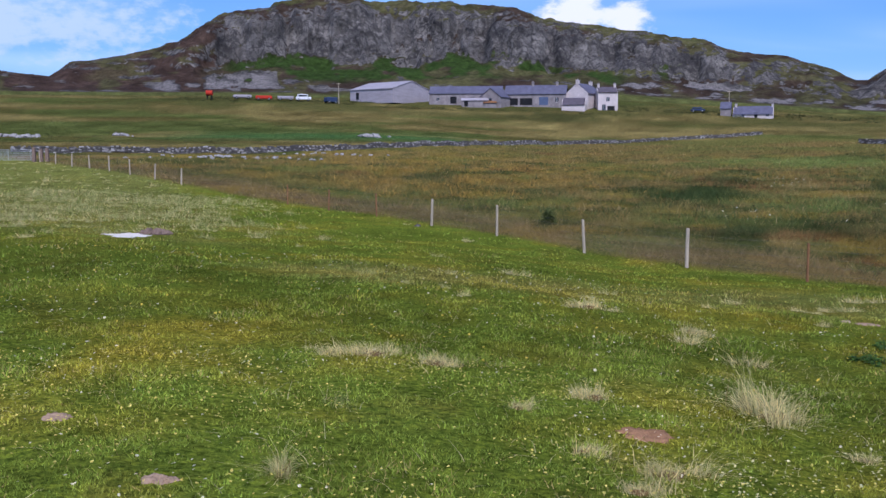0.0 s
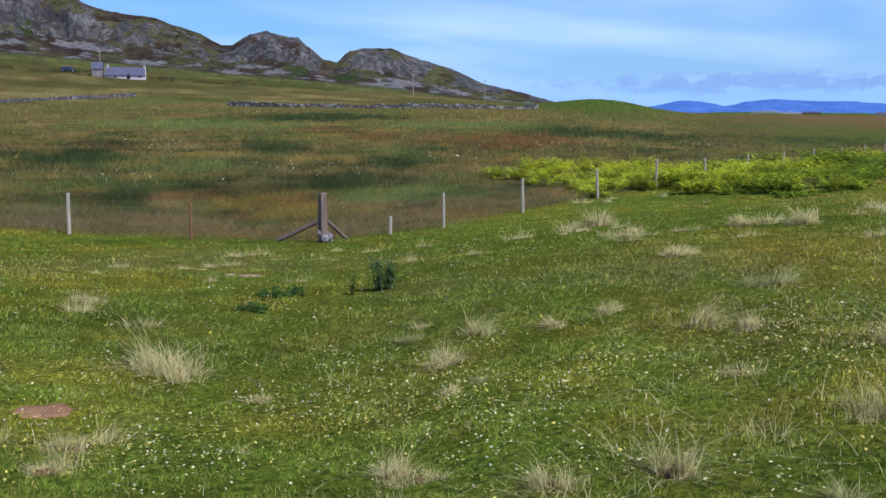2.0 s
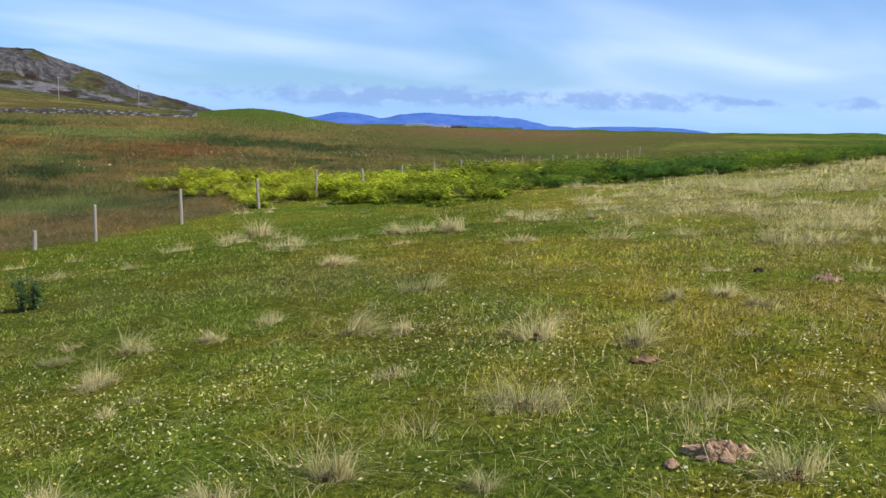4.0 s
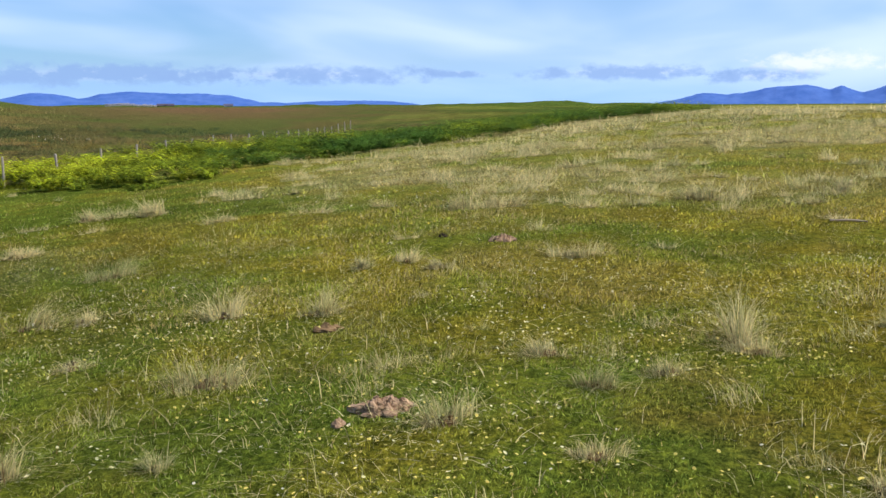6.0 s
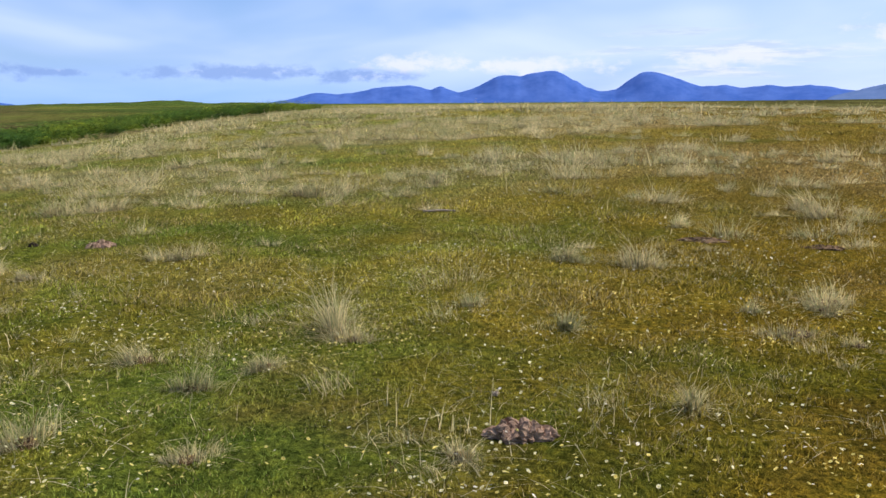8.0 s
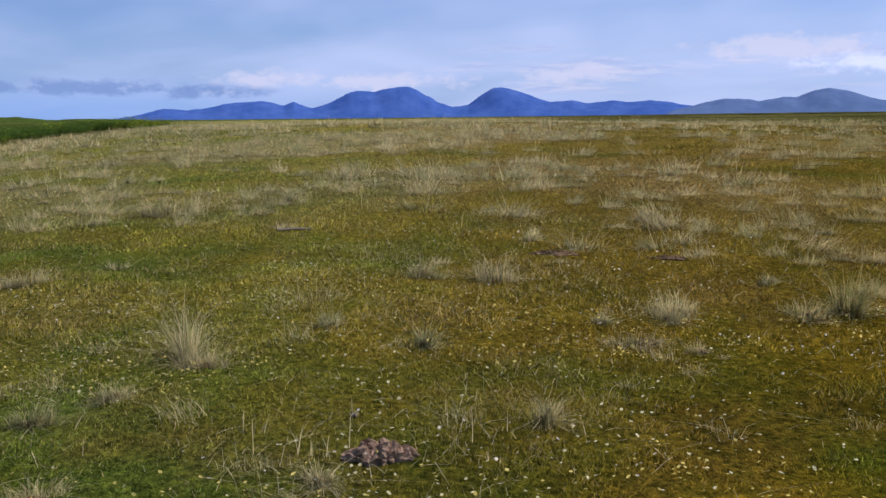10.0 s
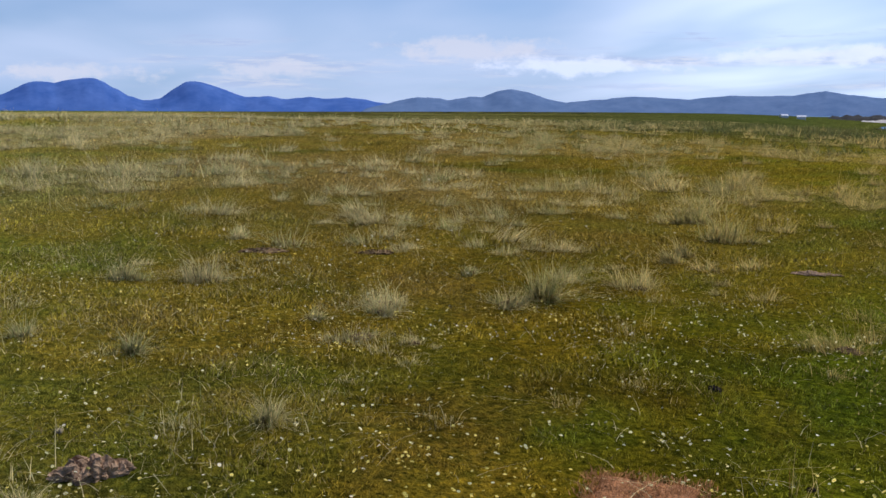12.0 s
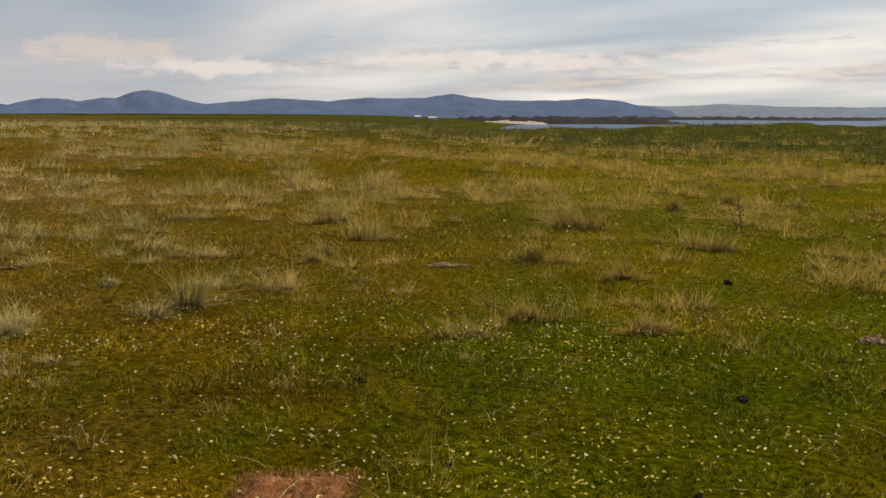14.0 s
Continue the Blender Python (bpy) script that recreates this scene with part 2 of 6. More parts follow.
# dark patches painted for the shade under overhangs
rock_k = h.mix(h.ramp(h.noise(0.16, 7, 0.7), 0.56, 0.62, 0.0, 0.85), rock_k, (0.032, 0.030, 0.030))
# heather roots in the ledges
edge_n = h.n.new("ShaderNodeMath")
edge_n.operation = "MULTIPLY_ADD"
h.l.new(f_mid, edge_n.inputs[0])
edge_n.inputs[1].default_value = 1.3
h.l.new(h.ramp(rocky.outputs["Fac"], 0.0, 1.0), edge_n.inputs[2])
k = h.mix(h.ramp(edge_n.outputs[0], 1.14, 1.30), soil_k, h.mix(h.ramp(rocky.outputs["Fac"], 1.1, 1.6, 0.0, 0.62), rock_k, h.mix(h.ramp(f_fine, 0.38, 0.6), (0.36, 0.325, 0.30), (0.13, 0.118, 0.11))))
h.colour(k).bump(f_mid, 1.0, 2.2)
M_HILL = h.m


def blade_mat(name, share, rough=0.65):
    m = Mat(name, rough, 0.04)
    a = m.attr()
    r = m.island()
    k = m.mix(r, m.mix(1.0, a, (0.72, 0.76, 0.74), "MULTIPLY"), m.mix(1.0, a, (1.3, 1.25, 1.2), "MULTIPLY"))
    m.colour(k).leafy(k, share)
    return m.m


M_GRASS = blade_mat("grass_blades", 0.45)
M_STRAW = blade_mat("dry_marram_blades", 0.5)
M_FERN = blade_mat("bracken_fronds", 0.5)
M_PETAL = blade_mat("petals", 0.3)
M_POST = plain("weathered_grey_post", (0.47, 0.395, 0.30), 0.7, 1.2, 2.0, 30, 0.85, bump=0.6, stretch=(6, 6, 0.8))
M_RUSTY = plain("rusty_iron_post", (0.25, 0.125, 0.06), 0.7, 1.3, 6.0, 60, 0.85, bump=0.5)
M_STRAINER = plain("old_brown_timber", (0.24, 0.17, 0.135), 0.6, 1.3, 2.0, 30, 0.88, bump=0.7, stretch=(6, 6, 0.8))
M_WIRE = plain("galvanised_wire", (0.22, 0.21, 0.2), rough=0.6, metal=0.5, bump=0.0)
M_STONE = Mat("field_stone", 0.9, 0.2)
sr = M_STONE.island()
sk = M_STONE.mix(M_STONE.ramp(sr, 0.68, 1.0), (0.070, 0.064, 0.060), (0.42, 0.395, 0.37))
sk = M_STONE.mix(M_STONE.ramp(M_STONE.noise(4, 5, 0.65), 0.55, 0.7, 0, 0.5), sk, (0.42, 0.41, 0.37))
M_STONE.colour(sk).bump(M_STONE.noise(12, 4, 0.6), 0.6, 0.05)
M_STONE = M_STONE.m
M_RENDER = plain("white_lime_render", (0.63, 0.55, 0.525), 0.78, 1.08, 0.6, 5, 0.9, bump=0.3, dist=0.02)
M_GREYWALL = plain("grey_rubble_wall", (0.285, 0.25, 0.245), 0.65, 1.25, 0.7, 3.0, 0.92, bump=0.6, dist=0.05)
M_SLATE = plain("blue_grey_slate", (0.115, 0.112, 0.155), 0.75, 1.25, 0.8, 4.0, 0.6, bump=0.5, dist=0.03)
M_DARKSLATE = plain("dark_slate", (0.10, 0.085, 0.10), 0.75, 1.25, 0.8, 4.0, 0.65, bump=0.5, dist=0.03)
M_TIN = plain("pale_corrugated_sheet", (0.39, 0.35, 0.37), 0.75, 1.1, 0.4, 2.0, 0.55, spec=0.4, bump=0.3, dist=0.02, stretch=(1, 1, 4))
M_DARK = plain("dark_opening", (0.02, 0.02, 0.022), 0.8, 1.2, 1.0, 8.0, 0.5, bump=0.0)
M_PANE = plain("window_pane", (0.03, 0.035, 0.045), 0.9, 1.1, 1.0, 8.0, 0.12, spec=0.5, bump=0.0)
M_BLUEDOOR = plain("faded_blue_door", (0.10, 0.13, 0.21), 0.8, 1.2, 1.0, 8.0, 0.7)
M_RED = plain("red_paint", (0.50, 0.045, 0.025), 0.8, 1.1, 1.0, 8.0, 0.5)
M_WHITE = plain("white_paint", (0.8, 0.8, 0.8), 0.9, 1.02, 1.0, 8.0, 0.45)
M_NAVY = plain("dark_blue_paint", (0.04, 0.06, 0.12), 0.8, 1.2, 1.0, 8.0, 0.5)
M_GALV = plain("galvanised_gate", (0.55, 0.56, 0.58), 0.85, 1.1, 2.0, 20.0, 0.4, metal=0.5, bump=0.1)
M_DUNG = plain("dry_dung", (0.52, 0.335, 0.19), 0.4, 1.35, 14.0, 60.0, 0.95, bump=0.5, dist=0.02)
M_DUNGDARK = plain("dark_dung", (0.28, 0.175, 0.08), 0.45, 1.5, 14.0, 60.0, 0.95, bump=0.5, dist=0.02)
M_PEAT = plain("black_peaty_earth", (0.062, 0.045, 0.028), 0.6, 1.4, 14.0, 60.0, 0.95, bump=0.3, dist=0.005)
M_SOIL = plain("bare_red_earth", (0.36, 0.195, 0.10), 0.6, 1.35, 7.0, 45.0, 0.97, bump=1.0, dist=0.02)
M_PALESOIL = plain("dry_pinkish_soil", (0.40, 0.275, 0.18), 0.7, 1.25, 7.0, 45.0, 0.97, bump=1.0, dist=0.02)
M_DEADTURF = plain("dead_rust_turf", (0.50, 0.235, 0.10), 0.6, 1.35, 12.0, 60.0, 0.97, bump=1.0, dist=0.02)
M_SAND = plain("pale_sand", (0.66, 0.60, 0.52), 0.85, 1.08, 1.0, 12.0, 0.95)
M_DRIFT = plain("bleached_driftwood", (0.46, 0.36, 0.24), 0.65, 1.25, 5.0, 40.0, 0.9, bump=0.6, stretch=(1, 8, 8))
M_REEF = plain("dark_shore_rock", (0.034, 0.032, 0.026), 0.6, 1.5, 0.06, 0.5, 0.85, bump=0.6, dist=0.6)
sea = Mat("sea_water", 0.5, 0.06)
sea.colour(sea.mix(sea.ramp(sea.noise(0.004, 4, 0.6, (1, 4, 1)), 0.4, 0.6), (0.075, 0.17, 0.29), (0.11, 0.22, 0.34)))
sea.bump(sea.noise(0.35, 5, 0.65, (1, 2.0, 1)), 0.5, 0.5)
M_SEA = sea.m
# hills far over the water; the blue distance haze is put into colour and glow
far = Mat("far_hills_blue_haze", 1.0, 0.0)
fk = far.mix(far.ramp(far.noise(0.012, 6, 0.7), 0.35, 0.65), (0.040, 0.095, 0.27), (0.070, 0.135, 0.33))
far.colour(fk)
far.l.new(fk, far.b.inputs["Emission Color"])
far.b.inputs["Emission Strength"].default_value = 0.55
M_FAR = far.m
far2 = Mat("far_hills_grey_haze", 1.0, 0.0)
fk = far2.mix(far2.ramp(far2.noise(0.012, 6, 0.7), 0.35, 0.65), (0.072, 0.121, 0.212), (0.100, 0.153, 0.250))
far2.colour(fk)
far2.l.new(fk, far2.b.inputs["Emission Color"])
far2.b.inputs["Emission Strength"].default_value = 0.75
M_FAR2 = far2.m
far3 = Mat("palest_hills_haze", 1.0, 0.0)
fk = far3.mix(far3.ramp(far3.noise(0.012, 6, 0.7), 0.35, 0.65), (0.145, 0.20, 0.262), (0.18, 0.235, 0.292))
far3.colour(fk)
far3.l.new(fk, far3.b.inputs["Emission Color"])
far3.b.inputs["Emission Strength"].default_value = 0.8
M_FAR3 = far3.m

# ---- mesh helpers ----
RNG = np.random.default_rng(7)


def smooth(v, lo, hi):
    t = np.clip((np.asarray(v, float) - lo) / (hi - lo), 0, 1)
    return t * t * (3 - 2 * t)


def lattice(ix, iy, seed):
    n = (ix.astype(np.int64) * 374761393 + iy.astype(np.int64) * 668265263 + seed * 974711) & 0x7FFFFFFF
    n = ((n ^ (n >> 13)) * 1274126177) & 0x7FFFFFFF
    return ((n ^ (n >> 16)) & 0xFFFF) / 65535.0


def value_noise(x, y, seed=0):
    fx, fy = np.floor(x), np.floor(y)
    u, v = x - fx, y - fy
    u, v = u * u * (3 - 2 * u), v * v * (3 - 2 * v)
    a, b = lattice(fx, fy, seed), lattice(fx + 1, fy, seed)
    c_, d = lattice(fx, fy + 1, seed), lattice(fx + 1, fy + 1, seed)
    return (a * (1 - u) + b * u) * (1 - v) + (c_ * (1 - u) + d * u) * v


def fbm(x, y, octaves=4, seed=0, gain=0.5):
    """Layered noise, about -0.5 to 0.5."""
    out, amp, total = 0.0, 1.0, 0.0
    for k in range(octaves):
        out = out + amp * value_noise(x * 2**k + 17.3 * k, y * 2**k - 9.1 * k, seed + k)
        total, amp = total + amp, amp * gain
    return out / total - 0.5


def mesh_from(name, verts, faces, mat=None, tint=None, soft=False, rounded=False, middle=(0, 0, 1.6)):
    """A mesh from arrays: verts (n, 3), faces (m, 3 or 4); tint: a colour for each vertex; rounded: thin curled leaves, which catch the light from above."""
    verts, faces = np.ascontiguousarray(verts, np.float32), np.ascontiguousarray(faces, np.int32)
    me = bpy.data.meshes.new(name)
    me.vertices.add(len(verts))
    me.vertices.foreach_set("co", verts.ravel())
    k = faces.shape[1]
    me.loops.add(faces.size)
    me.loops.foreach_set("vertex_index", faces.ravel())
    me.polygons.add(len(faces))
    me.polygons.foreach_set("loop_start", np.arange(0, faces.size, k, dtype=np.int32))
    me.polygons.foreach_set("loop_total", np.full(len(faces), k, np.int32))
    if soft:
        me.polygons.foreach_set("use_smooth", np.ones(len(faces), bool))
    if tint is not None:
        at = me.attributes.new("tint", "FLOAT_COLOR", "POINT")
        at.data.foreach_set("color", np.c_[tint, np.ones(len(tint))].astype(np.float32).ravel())
    me.update(calc_edges=True)
    if rounded:
        # each leaf's outer side is turned to the middle of the pasture
        a_, b_, c3 = verts[faces[:, 0]], verts[faces[:, 1]], verts[faces[:, 2]]
        away = np.einsum("ij,ij->i", np.cross(b_ - a_, c3 - a_), np.array(middle) - a_) < 0
        faces[away] = faces[away][:, ::-1]
        me.loops.foreach_set("vertex_index", faces.ravel())
        me.update()
        nrm = np.random.default_rng(len(verts)).normal(0, 0.30, (len(verts) // 2 + 1, 3)).repeat(2, axis=0)[:len(verts)] + (0, 0, 1)
        nrm[:, 2] = np.abs(nrm[:, 2])
        me.normals_split_custom_set_from_vertices((nrm / np.linalg.norm(nrm, axis=1)[:, None]).tolist())
    if mat:
        me.materials.append(mat)
    return me


def part(name, bm, material, parent, label=""):
    me = bpy.data.meshes.new(name)
    bm.to_mesh(me)
    bm.free()
    me.materials.append(material)
    ob = new(name, me)
    ob.parent = parent
    return tagged(ob, label)


def box(bm, lo, hi, bevel=0.0):
    """An upright box from corner to corner."""
    lo, hi = Vector(lo), Vector(hi)
    made = bmesh.ops.create_cube(bm, size=1)["verts"]
    for v in made:
        v.co = Vector([lo[i] + (v.co[i] + 0.5) * (hi[i] - lo[i]) for i in range(3)])
    if bevel:
        edges = list({e for v in made for e in v.link_edges})
        bmesh.ops.bevel(bm, geom=edges, offset=bevel, segments=1, affect="EDGES")
    return bm


def rod(bm, a, b, ra, rb=None, sides=8):
    """A tapered round rod from a to b."""
    a, b = Vector(a), Vector(b)
    rb = ra if rb is None else rb
    m = Matrix.Translation((a + b) / 2) @ (b - a).to_track_quat("Z", "Y").to_matrix().to_4x4()
    bmesh.ops.create_cone(bm, cap_ends=True, segments=sides, radius1=ra, radius2=rb, depth=(b - a).length, matrix=m)
    return bm


# ---- lie of the land ----
AZ_GRID = np.arange(-60.0, 301.0, 1.0)
RING_R = np.array([0.0, 15, 30, 60, 120, 200, 240, 285, 330, 600, 1100, 5000])
SEA_Z = -6.0


def ring(pairs):
    """The height round one ring, from (azimuth, height) landmarks, softened."""
    a, z = np.array(pairs, float).reshape(-1, 2).T
    v = np.interp(AZ_GRID, np.r_[-60, a, 300], np.r_[z[0], z, z[0]])
    kernel = np.exp(-0.5 * (np.arange(-9, 10) / 3.0) ** 2)
    return np.convolve(np.pad(v, 9, mode="edge"), kernel / kernel.sum(), mode="valid")


RINGS = np.stack([
    ring([-40, 0, 200, 0]),
    ring([-30, -.15, -17, -.2, 0, -.5, 14, -.8, 28, -1.05, 40, -.6, 50, -.38, 60, -.1, 75, .15, 100, .28, 130, .12, 160, 0, 220, 0]),
    ring([-35, -.2, -20, -.5, -10, -1.0, 0, -1.35, 10, -1.9, 28, -2.0, 36, -1.8, 44, -1.45, 52, -1.1, 60, -.65, 75, .15, 100, .55, 130, .25, 160, -.1, 220, 0]),
    ring([-35, -.2, -20, -.45, -14, -.85, -8, -1.25, 0, -1.5, 10, -1.75, 30, -1.9, 44, -1.7, 52, -1.45, 60, -1.2, 70, -.8, 76, -.3, 82, .6, 90, 1.1, 100, 1.3, 108, 1.2, 120, .95, 135, .65, 150, .2, 162, -.1, 220, .2]),
    ring([-35, .5, -22, .8, -11, .75, 0, .6, 8, -.2, 20, -.3, 30, -.3, 40, -.6, 50, -1.6, 60, -2.3, 70, -1.5, 78, .2, 84, .9, 92, .85, 100, 1.1, 107, .95, 115, .5, 133, .35, 138, .0, 142, -.6, 146, -.5, 150, .35, 153, .6, 156, .2, 160, .4, 168, .3, 220, 0]),
    ring([-35, 4, -22, 4.2, -11, 5.0, -3, 5.0, 3, 3.6, 7, 2.3, 13, 2.1, 20, 2.3, 30, 2.45, 38, 2.4, 45, 1.6, 50, .5, 60, .2, 80, .3, 100, .7, 107, .55, 115, .1, 125, .1, 136, .0, 141, -2.2, 148, -2.2, 155, -1.6, 162, -2, 220, -1]),
    ring([-35, 8.5, -22, 8.6, -11, 9.0, -3, 8.4, 3, 7.0, 7, 4.9, 13, 3.5, 18, 3.7, 24, 3.7, 30, 3.6, 38, 3.4, 45, 2.2, 50, .8, 60, .5, 80, .45, 100, .7, 107, .55, 115, .1, 125, .1, 136, .1, 141, -3, 148, -3, 162, -3, 220, -1.5]),
    ring([-35, 15, -23, 15.3, -12, 15.8, -8, 15.4, -4, 14.2, 0, 13.7, 5, 13.4, 7, 13.5, 9, 13.7, 13, 12.1, 17.4, 10.4, 24, 8.3, 30, 7.0, 36, 5.0, 40, 4.2, 44, 2.7, 50, 1.2, 60, .8, 80, .6, 100, .7, 107, .6, 115, .25, 125, .3, 136, .2, 141, -4, 148, -4, 162, -4, 220, -2]),
    ring([-35, 18, -23, 19, -12, 20, -6, 19.2, 1, 21.5, 10, 19.6, 16, 17, 24, 13, 29, 11, 32, 9.3, 36, 6.6, 39, 5.2, 44, 3.2, 50, 1.6, 60, 1.0, 80, .7, 100, .7, 115, 1.0, 125, 1.2, 136, .5, 141, -4.6, 150, -4.6, 162, -4.5, 220, -3]),
    ring([-35, 20, -12, 22, 10, 20, 30, 12, 40, 4, 46, 1.6, 52, 1.5, 60, 1.6, 72, 2.0, 80, 1.4, 88, .9, 100, .9, 112, 1.3, 120, 2.0, 133, 1.8, 137.5, 1.2, 142.5, -9, 150, -9, 165, -9, 200, -8, 240, -3, 290, 5]),
    ring([-35, 10, 20, 10, 40, 2, 60, 1.2, 72, 1.8, 80, 1.2, 88, .8, 104, .8, 116, 1.5, 125, 2.0, 135, 2.0, 138, 0, 141, -4.6, 146, -4.6, 150, -9, 200, -9, 290, 0]),
    ring([-35, -9, 200, -9]),
])
Q_GRID = np.linspace(0, np.log(5008 / 8), 260)          # log(r + 8), uniform
_rq = np.log((RING_R + 8) / 8)
LAND = np.stack([np.interp(Q_GRID, _rq, RINGS[:, k]) for k in range(len(AZ_GRID))])
_kq = np.exp(-0.5 * (np.arange(-8, 9) / 3.2) ** 2)
LAND = np.stack([np.convolve(np.pad(row, 8, mode="edge"), _kq / _kq.sum(), mode="valid") for row in LAND])


def polar(x, y):
    return (np.degrees(np.arctan2(x, y)) + 60) % 360 - 60, np.hypot(x, y)


CORNER = np.array([12.0, 22.6])
DIR_A, DIR_B = np.array([-0.571, 0.821]), np.array([0.96, 0.28])
DIR_A, DIR_B = DIR_A / np.hypot(*DIR_A), DIR_B / np.hypot(*DIR_B)


def beyond(x, y):
    """How far a place lies past the fence, on the moor; negative on the near pasture."""
    px, py = x - CORNER[0], y - CORNER[1]
    return np.minimum(px * DIR_A[1] - py * DIR_A[0], -px * DIR_B[1] + py * DIR_B[0])


def ground_z(x, y):
    x, y = np.asarray(x, float), np.asarray(y, float)
    az, r = polar(x, y)
    fa, fq = np.clip(az + 60, 0, 359.999), np.clip(np.log((r + 8) / 8) / Q_GRID[1], 0, len(Q_GRID) - 1.001)
    ia, iq = fa.astype(int), fq.astype(int)
    u, v = fa - ia, fq - iq
    z = (LAND[ia, iq] * (1 - u) + LAND[ia + 1, iq] * u) * (1 - v) + (LAND[ia, iq + 1] * (1 - u) + LAND[ia + 1, iq + 1] * u) * v
    moor = smooth(beyond(x, y), 0, 4) * smooth(r, 400, 150)
    z = z + smooth(r, 1, 6) * 0.06 * fbm(x / 1.3, y / 1.3, 3, 5) + smooth(r, 8, 30) * 0.22 * fbm(x / 6, y / 6, 3, 11)
    z = z + moor * 0.5 * fbm(x / 3.5, y / 3.5, 3, 21)
    z = z + 2.6 * np.exp(-(((az - 44.2) / 3.2) ** 2) - ((r - 262) / 45) ** 2)                    # green mound
    z = z + 7.0 * smooth(r, 420, 560) * smooth(r, 900, 700) * smooth(az, 46, 52) * smooth(az, 86, 80) * fbm(az / 3.5, r / 120, 4, 33)   # far green dunes
    z = z + smooth(r, 45, 110) * smooth(az, 132, 146) * smooth(r, 330, 200) * 2.4 * fbm(x / 11, y / 11, 3, 31)  # dunes by the shore
    return z


# (azimuth, distance, half width in degrees, half depth, what grows there)
MOOR_PATCHES = ((24, 48, 5.4, 6, "rush"), (25, 80, 2.2, 9, "rush"), (17.2, 43, 1.8, 4, "rush"), (30, 50, 3.0, 5, "rush"), (38.5, 97, 4.6, 13, "rust"), (14, 70, 2.5, 6, "rush"), (33, 66, 2.6, 6, "rush"), (36, 130, 5, 12, "leaf"), (21, 130, 6, 14, "leaf"), (28, 150, 5, 14, "rush"), (31, 100, 1.6, 7, "rust"),
                (11, 37, 3.2, 3, "leaf"), (33, 42, 4, 4, "leaf"), (6.0, 43, .6, 2, "rush"), (45, 120, 6, 14, "rush"), (56, 130, 6, 12, "rush"), (20, 62, 3, 5, "leaf"))


def land_tint(x, y):
    """The base colour of the ground sheet: what grows there."""
    az, r = polar(x, y)
    az = np.where(az > 175, 175 - (az - 175) * 1.88, az)          # the country behind follows on without a seam
    n1, n2, n3 = fbm(x / 2.2, y / 2.2, 4, 41), fbm(x / 9, y / 9, 4, 43), fbm(x / 40, y / 25, 4, 47)
    green, olive, straw = np.array([.130, .178, .025]), np.array([.212, .186, .024]), np.array([.320, .275, .125])
    thatch = np.array([.210, .176, .040])
    dry = 0.06 + smooth(az, 35, 75) * 0.56 + .22 * smooth(az, 84, 104) - .42 * smooth(az, 128, 148) + 1.6 * n1 + 1.0 * n2 + 1.6 * fbm(x / .7, y / .7, 3, 42)
    col = green + (olive - green) * np.clip(dry, 0, 1)[:, None]
    col = col + (thatch - col) * (smooth(fbm(x / .9, y / .9, 4, 44), .06, .25) * (0.25 + 0.4 * smooth(az, 30, 90)))[:, None]
    col = col + (straw - col) * np.clip(smooth(az, 52, 72) * smooth(r, 9, 27) * (.12 + .52 * smooth(fbm(x / 5.5, y / 5.5, 3, 161), -.10, .14) + .2 * smooth(r, 40, 90)) * (1 - .8 * smooth(r, 98, 122) * smooth(az, 90, 80)) + smooth(n2, .08, .3) * 0.25, 0, 1)[:, None]
    # tinted warmer towards the sun
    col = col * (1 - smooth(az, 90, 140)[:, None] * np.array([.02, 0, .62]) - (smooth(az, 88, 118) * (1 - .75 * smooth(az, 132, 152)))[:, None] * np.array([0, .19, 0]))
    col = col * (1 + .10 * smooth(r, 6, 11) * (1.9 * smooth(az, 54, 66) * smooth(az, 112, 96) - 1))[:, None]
    col = col * (1 - .20 * smooth(az, 122, 146) * smooth(r, 9, 6))[:, None]          # darker towards the sun, a backlit look put into the colour
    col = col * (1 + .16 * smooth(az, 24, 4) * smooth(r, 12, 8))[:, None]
    hump = smooth(az, -12, -17) * smooth(r, 28, 40)
    col = col + (np.array([.17, .175, .06]) - col) * (0.65 * hump)[:, None]
    # moor past the fence: olive and ochre, with rushes, rusty docks and plum-brown heath
    moor = smooth(beyond(x, y), -.2, 1.2) * smooth(az, 88, 78)
    ochre, olv, rust, rush = np.array([.158, .118, .046]), np.array([.112, .112, .037]), np.array([.145, .078, .030]), np.array([.036, .060, .020])
    streak = fbm(az / 5, r / 9, 4, 51) + 0.5 * n2
    m = ochre + (olv - ochre) * smooth(streak, -.16, .12)[:, None]
    gold = smooth(az, -12, -5) * smooth(az, 14, 6) * smooth(r, 62, 80) * smooth(r, 150, 110)
    m = m + (np.array([.205, .145, .042]) - m) * (gold * smooth(streak, -.3, .05))[:, None]
    close = smooth(r, 190, 120)[:, None]
    for size, seed_, lo_, hi_, share, tone in ((6.0, 57, .08, .14, .6, (.092, .122, .034)), (4.5, 55, .09, .15, .75, (.215, .155, .060)), (8.0, 53, .19, .23, .8, (.150, .078, .034)),
                                               (3.2, 54, .10, .16, .7, (.205, .150, .034)), (5.0, 59, .11, .16, .75, (.044, .066, .024))):
        m = m + (np.array(tone) - m) * (share * close * smooth(fbm(x / size, y / size, 4, seed_), lo_, hi_)[:, None])
    for pa, pr, da, dr, pc in MOOR_PATCHES:
        wgt = np.exp(-np.clip(((az - pa) / da) ** 2 + ((r - pr) / dr) ** 2 + 3.2 * n1 + 1.2 * n2, 0, 9) ** 2)
        m = m + ({"rush": rush, "rust": rust, "leaf": np.array([.120, .158, .046])}[pc] - m) * (.9 * wgt)[:, None]
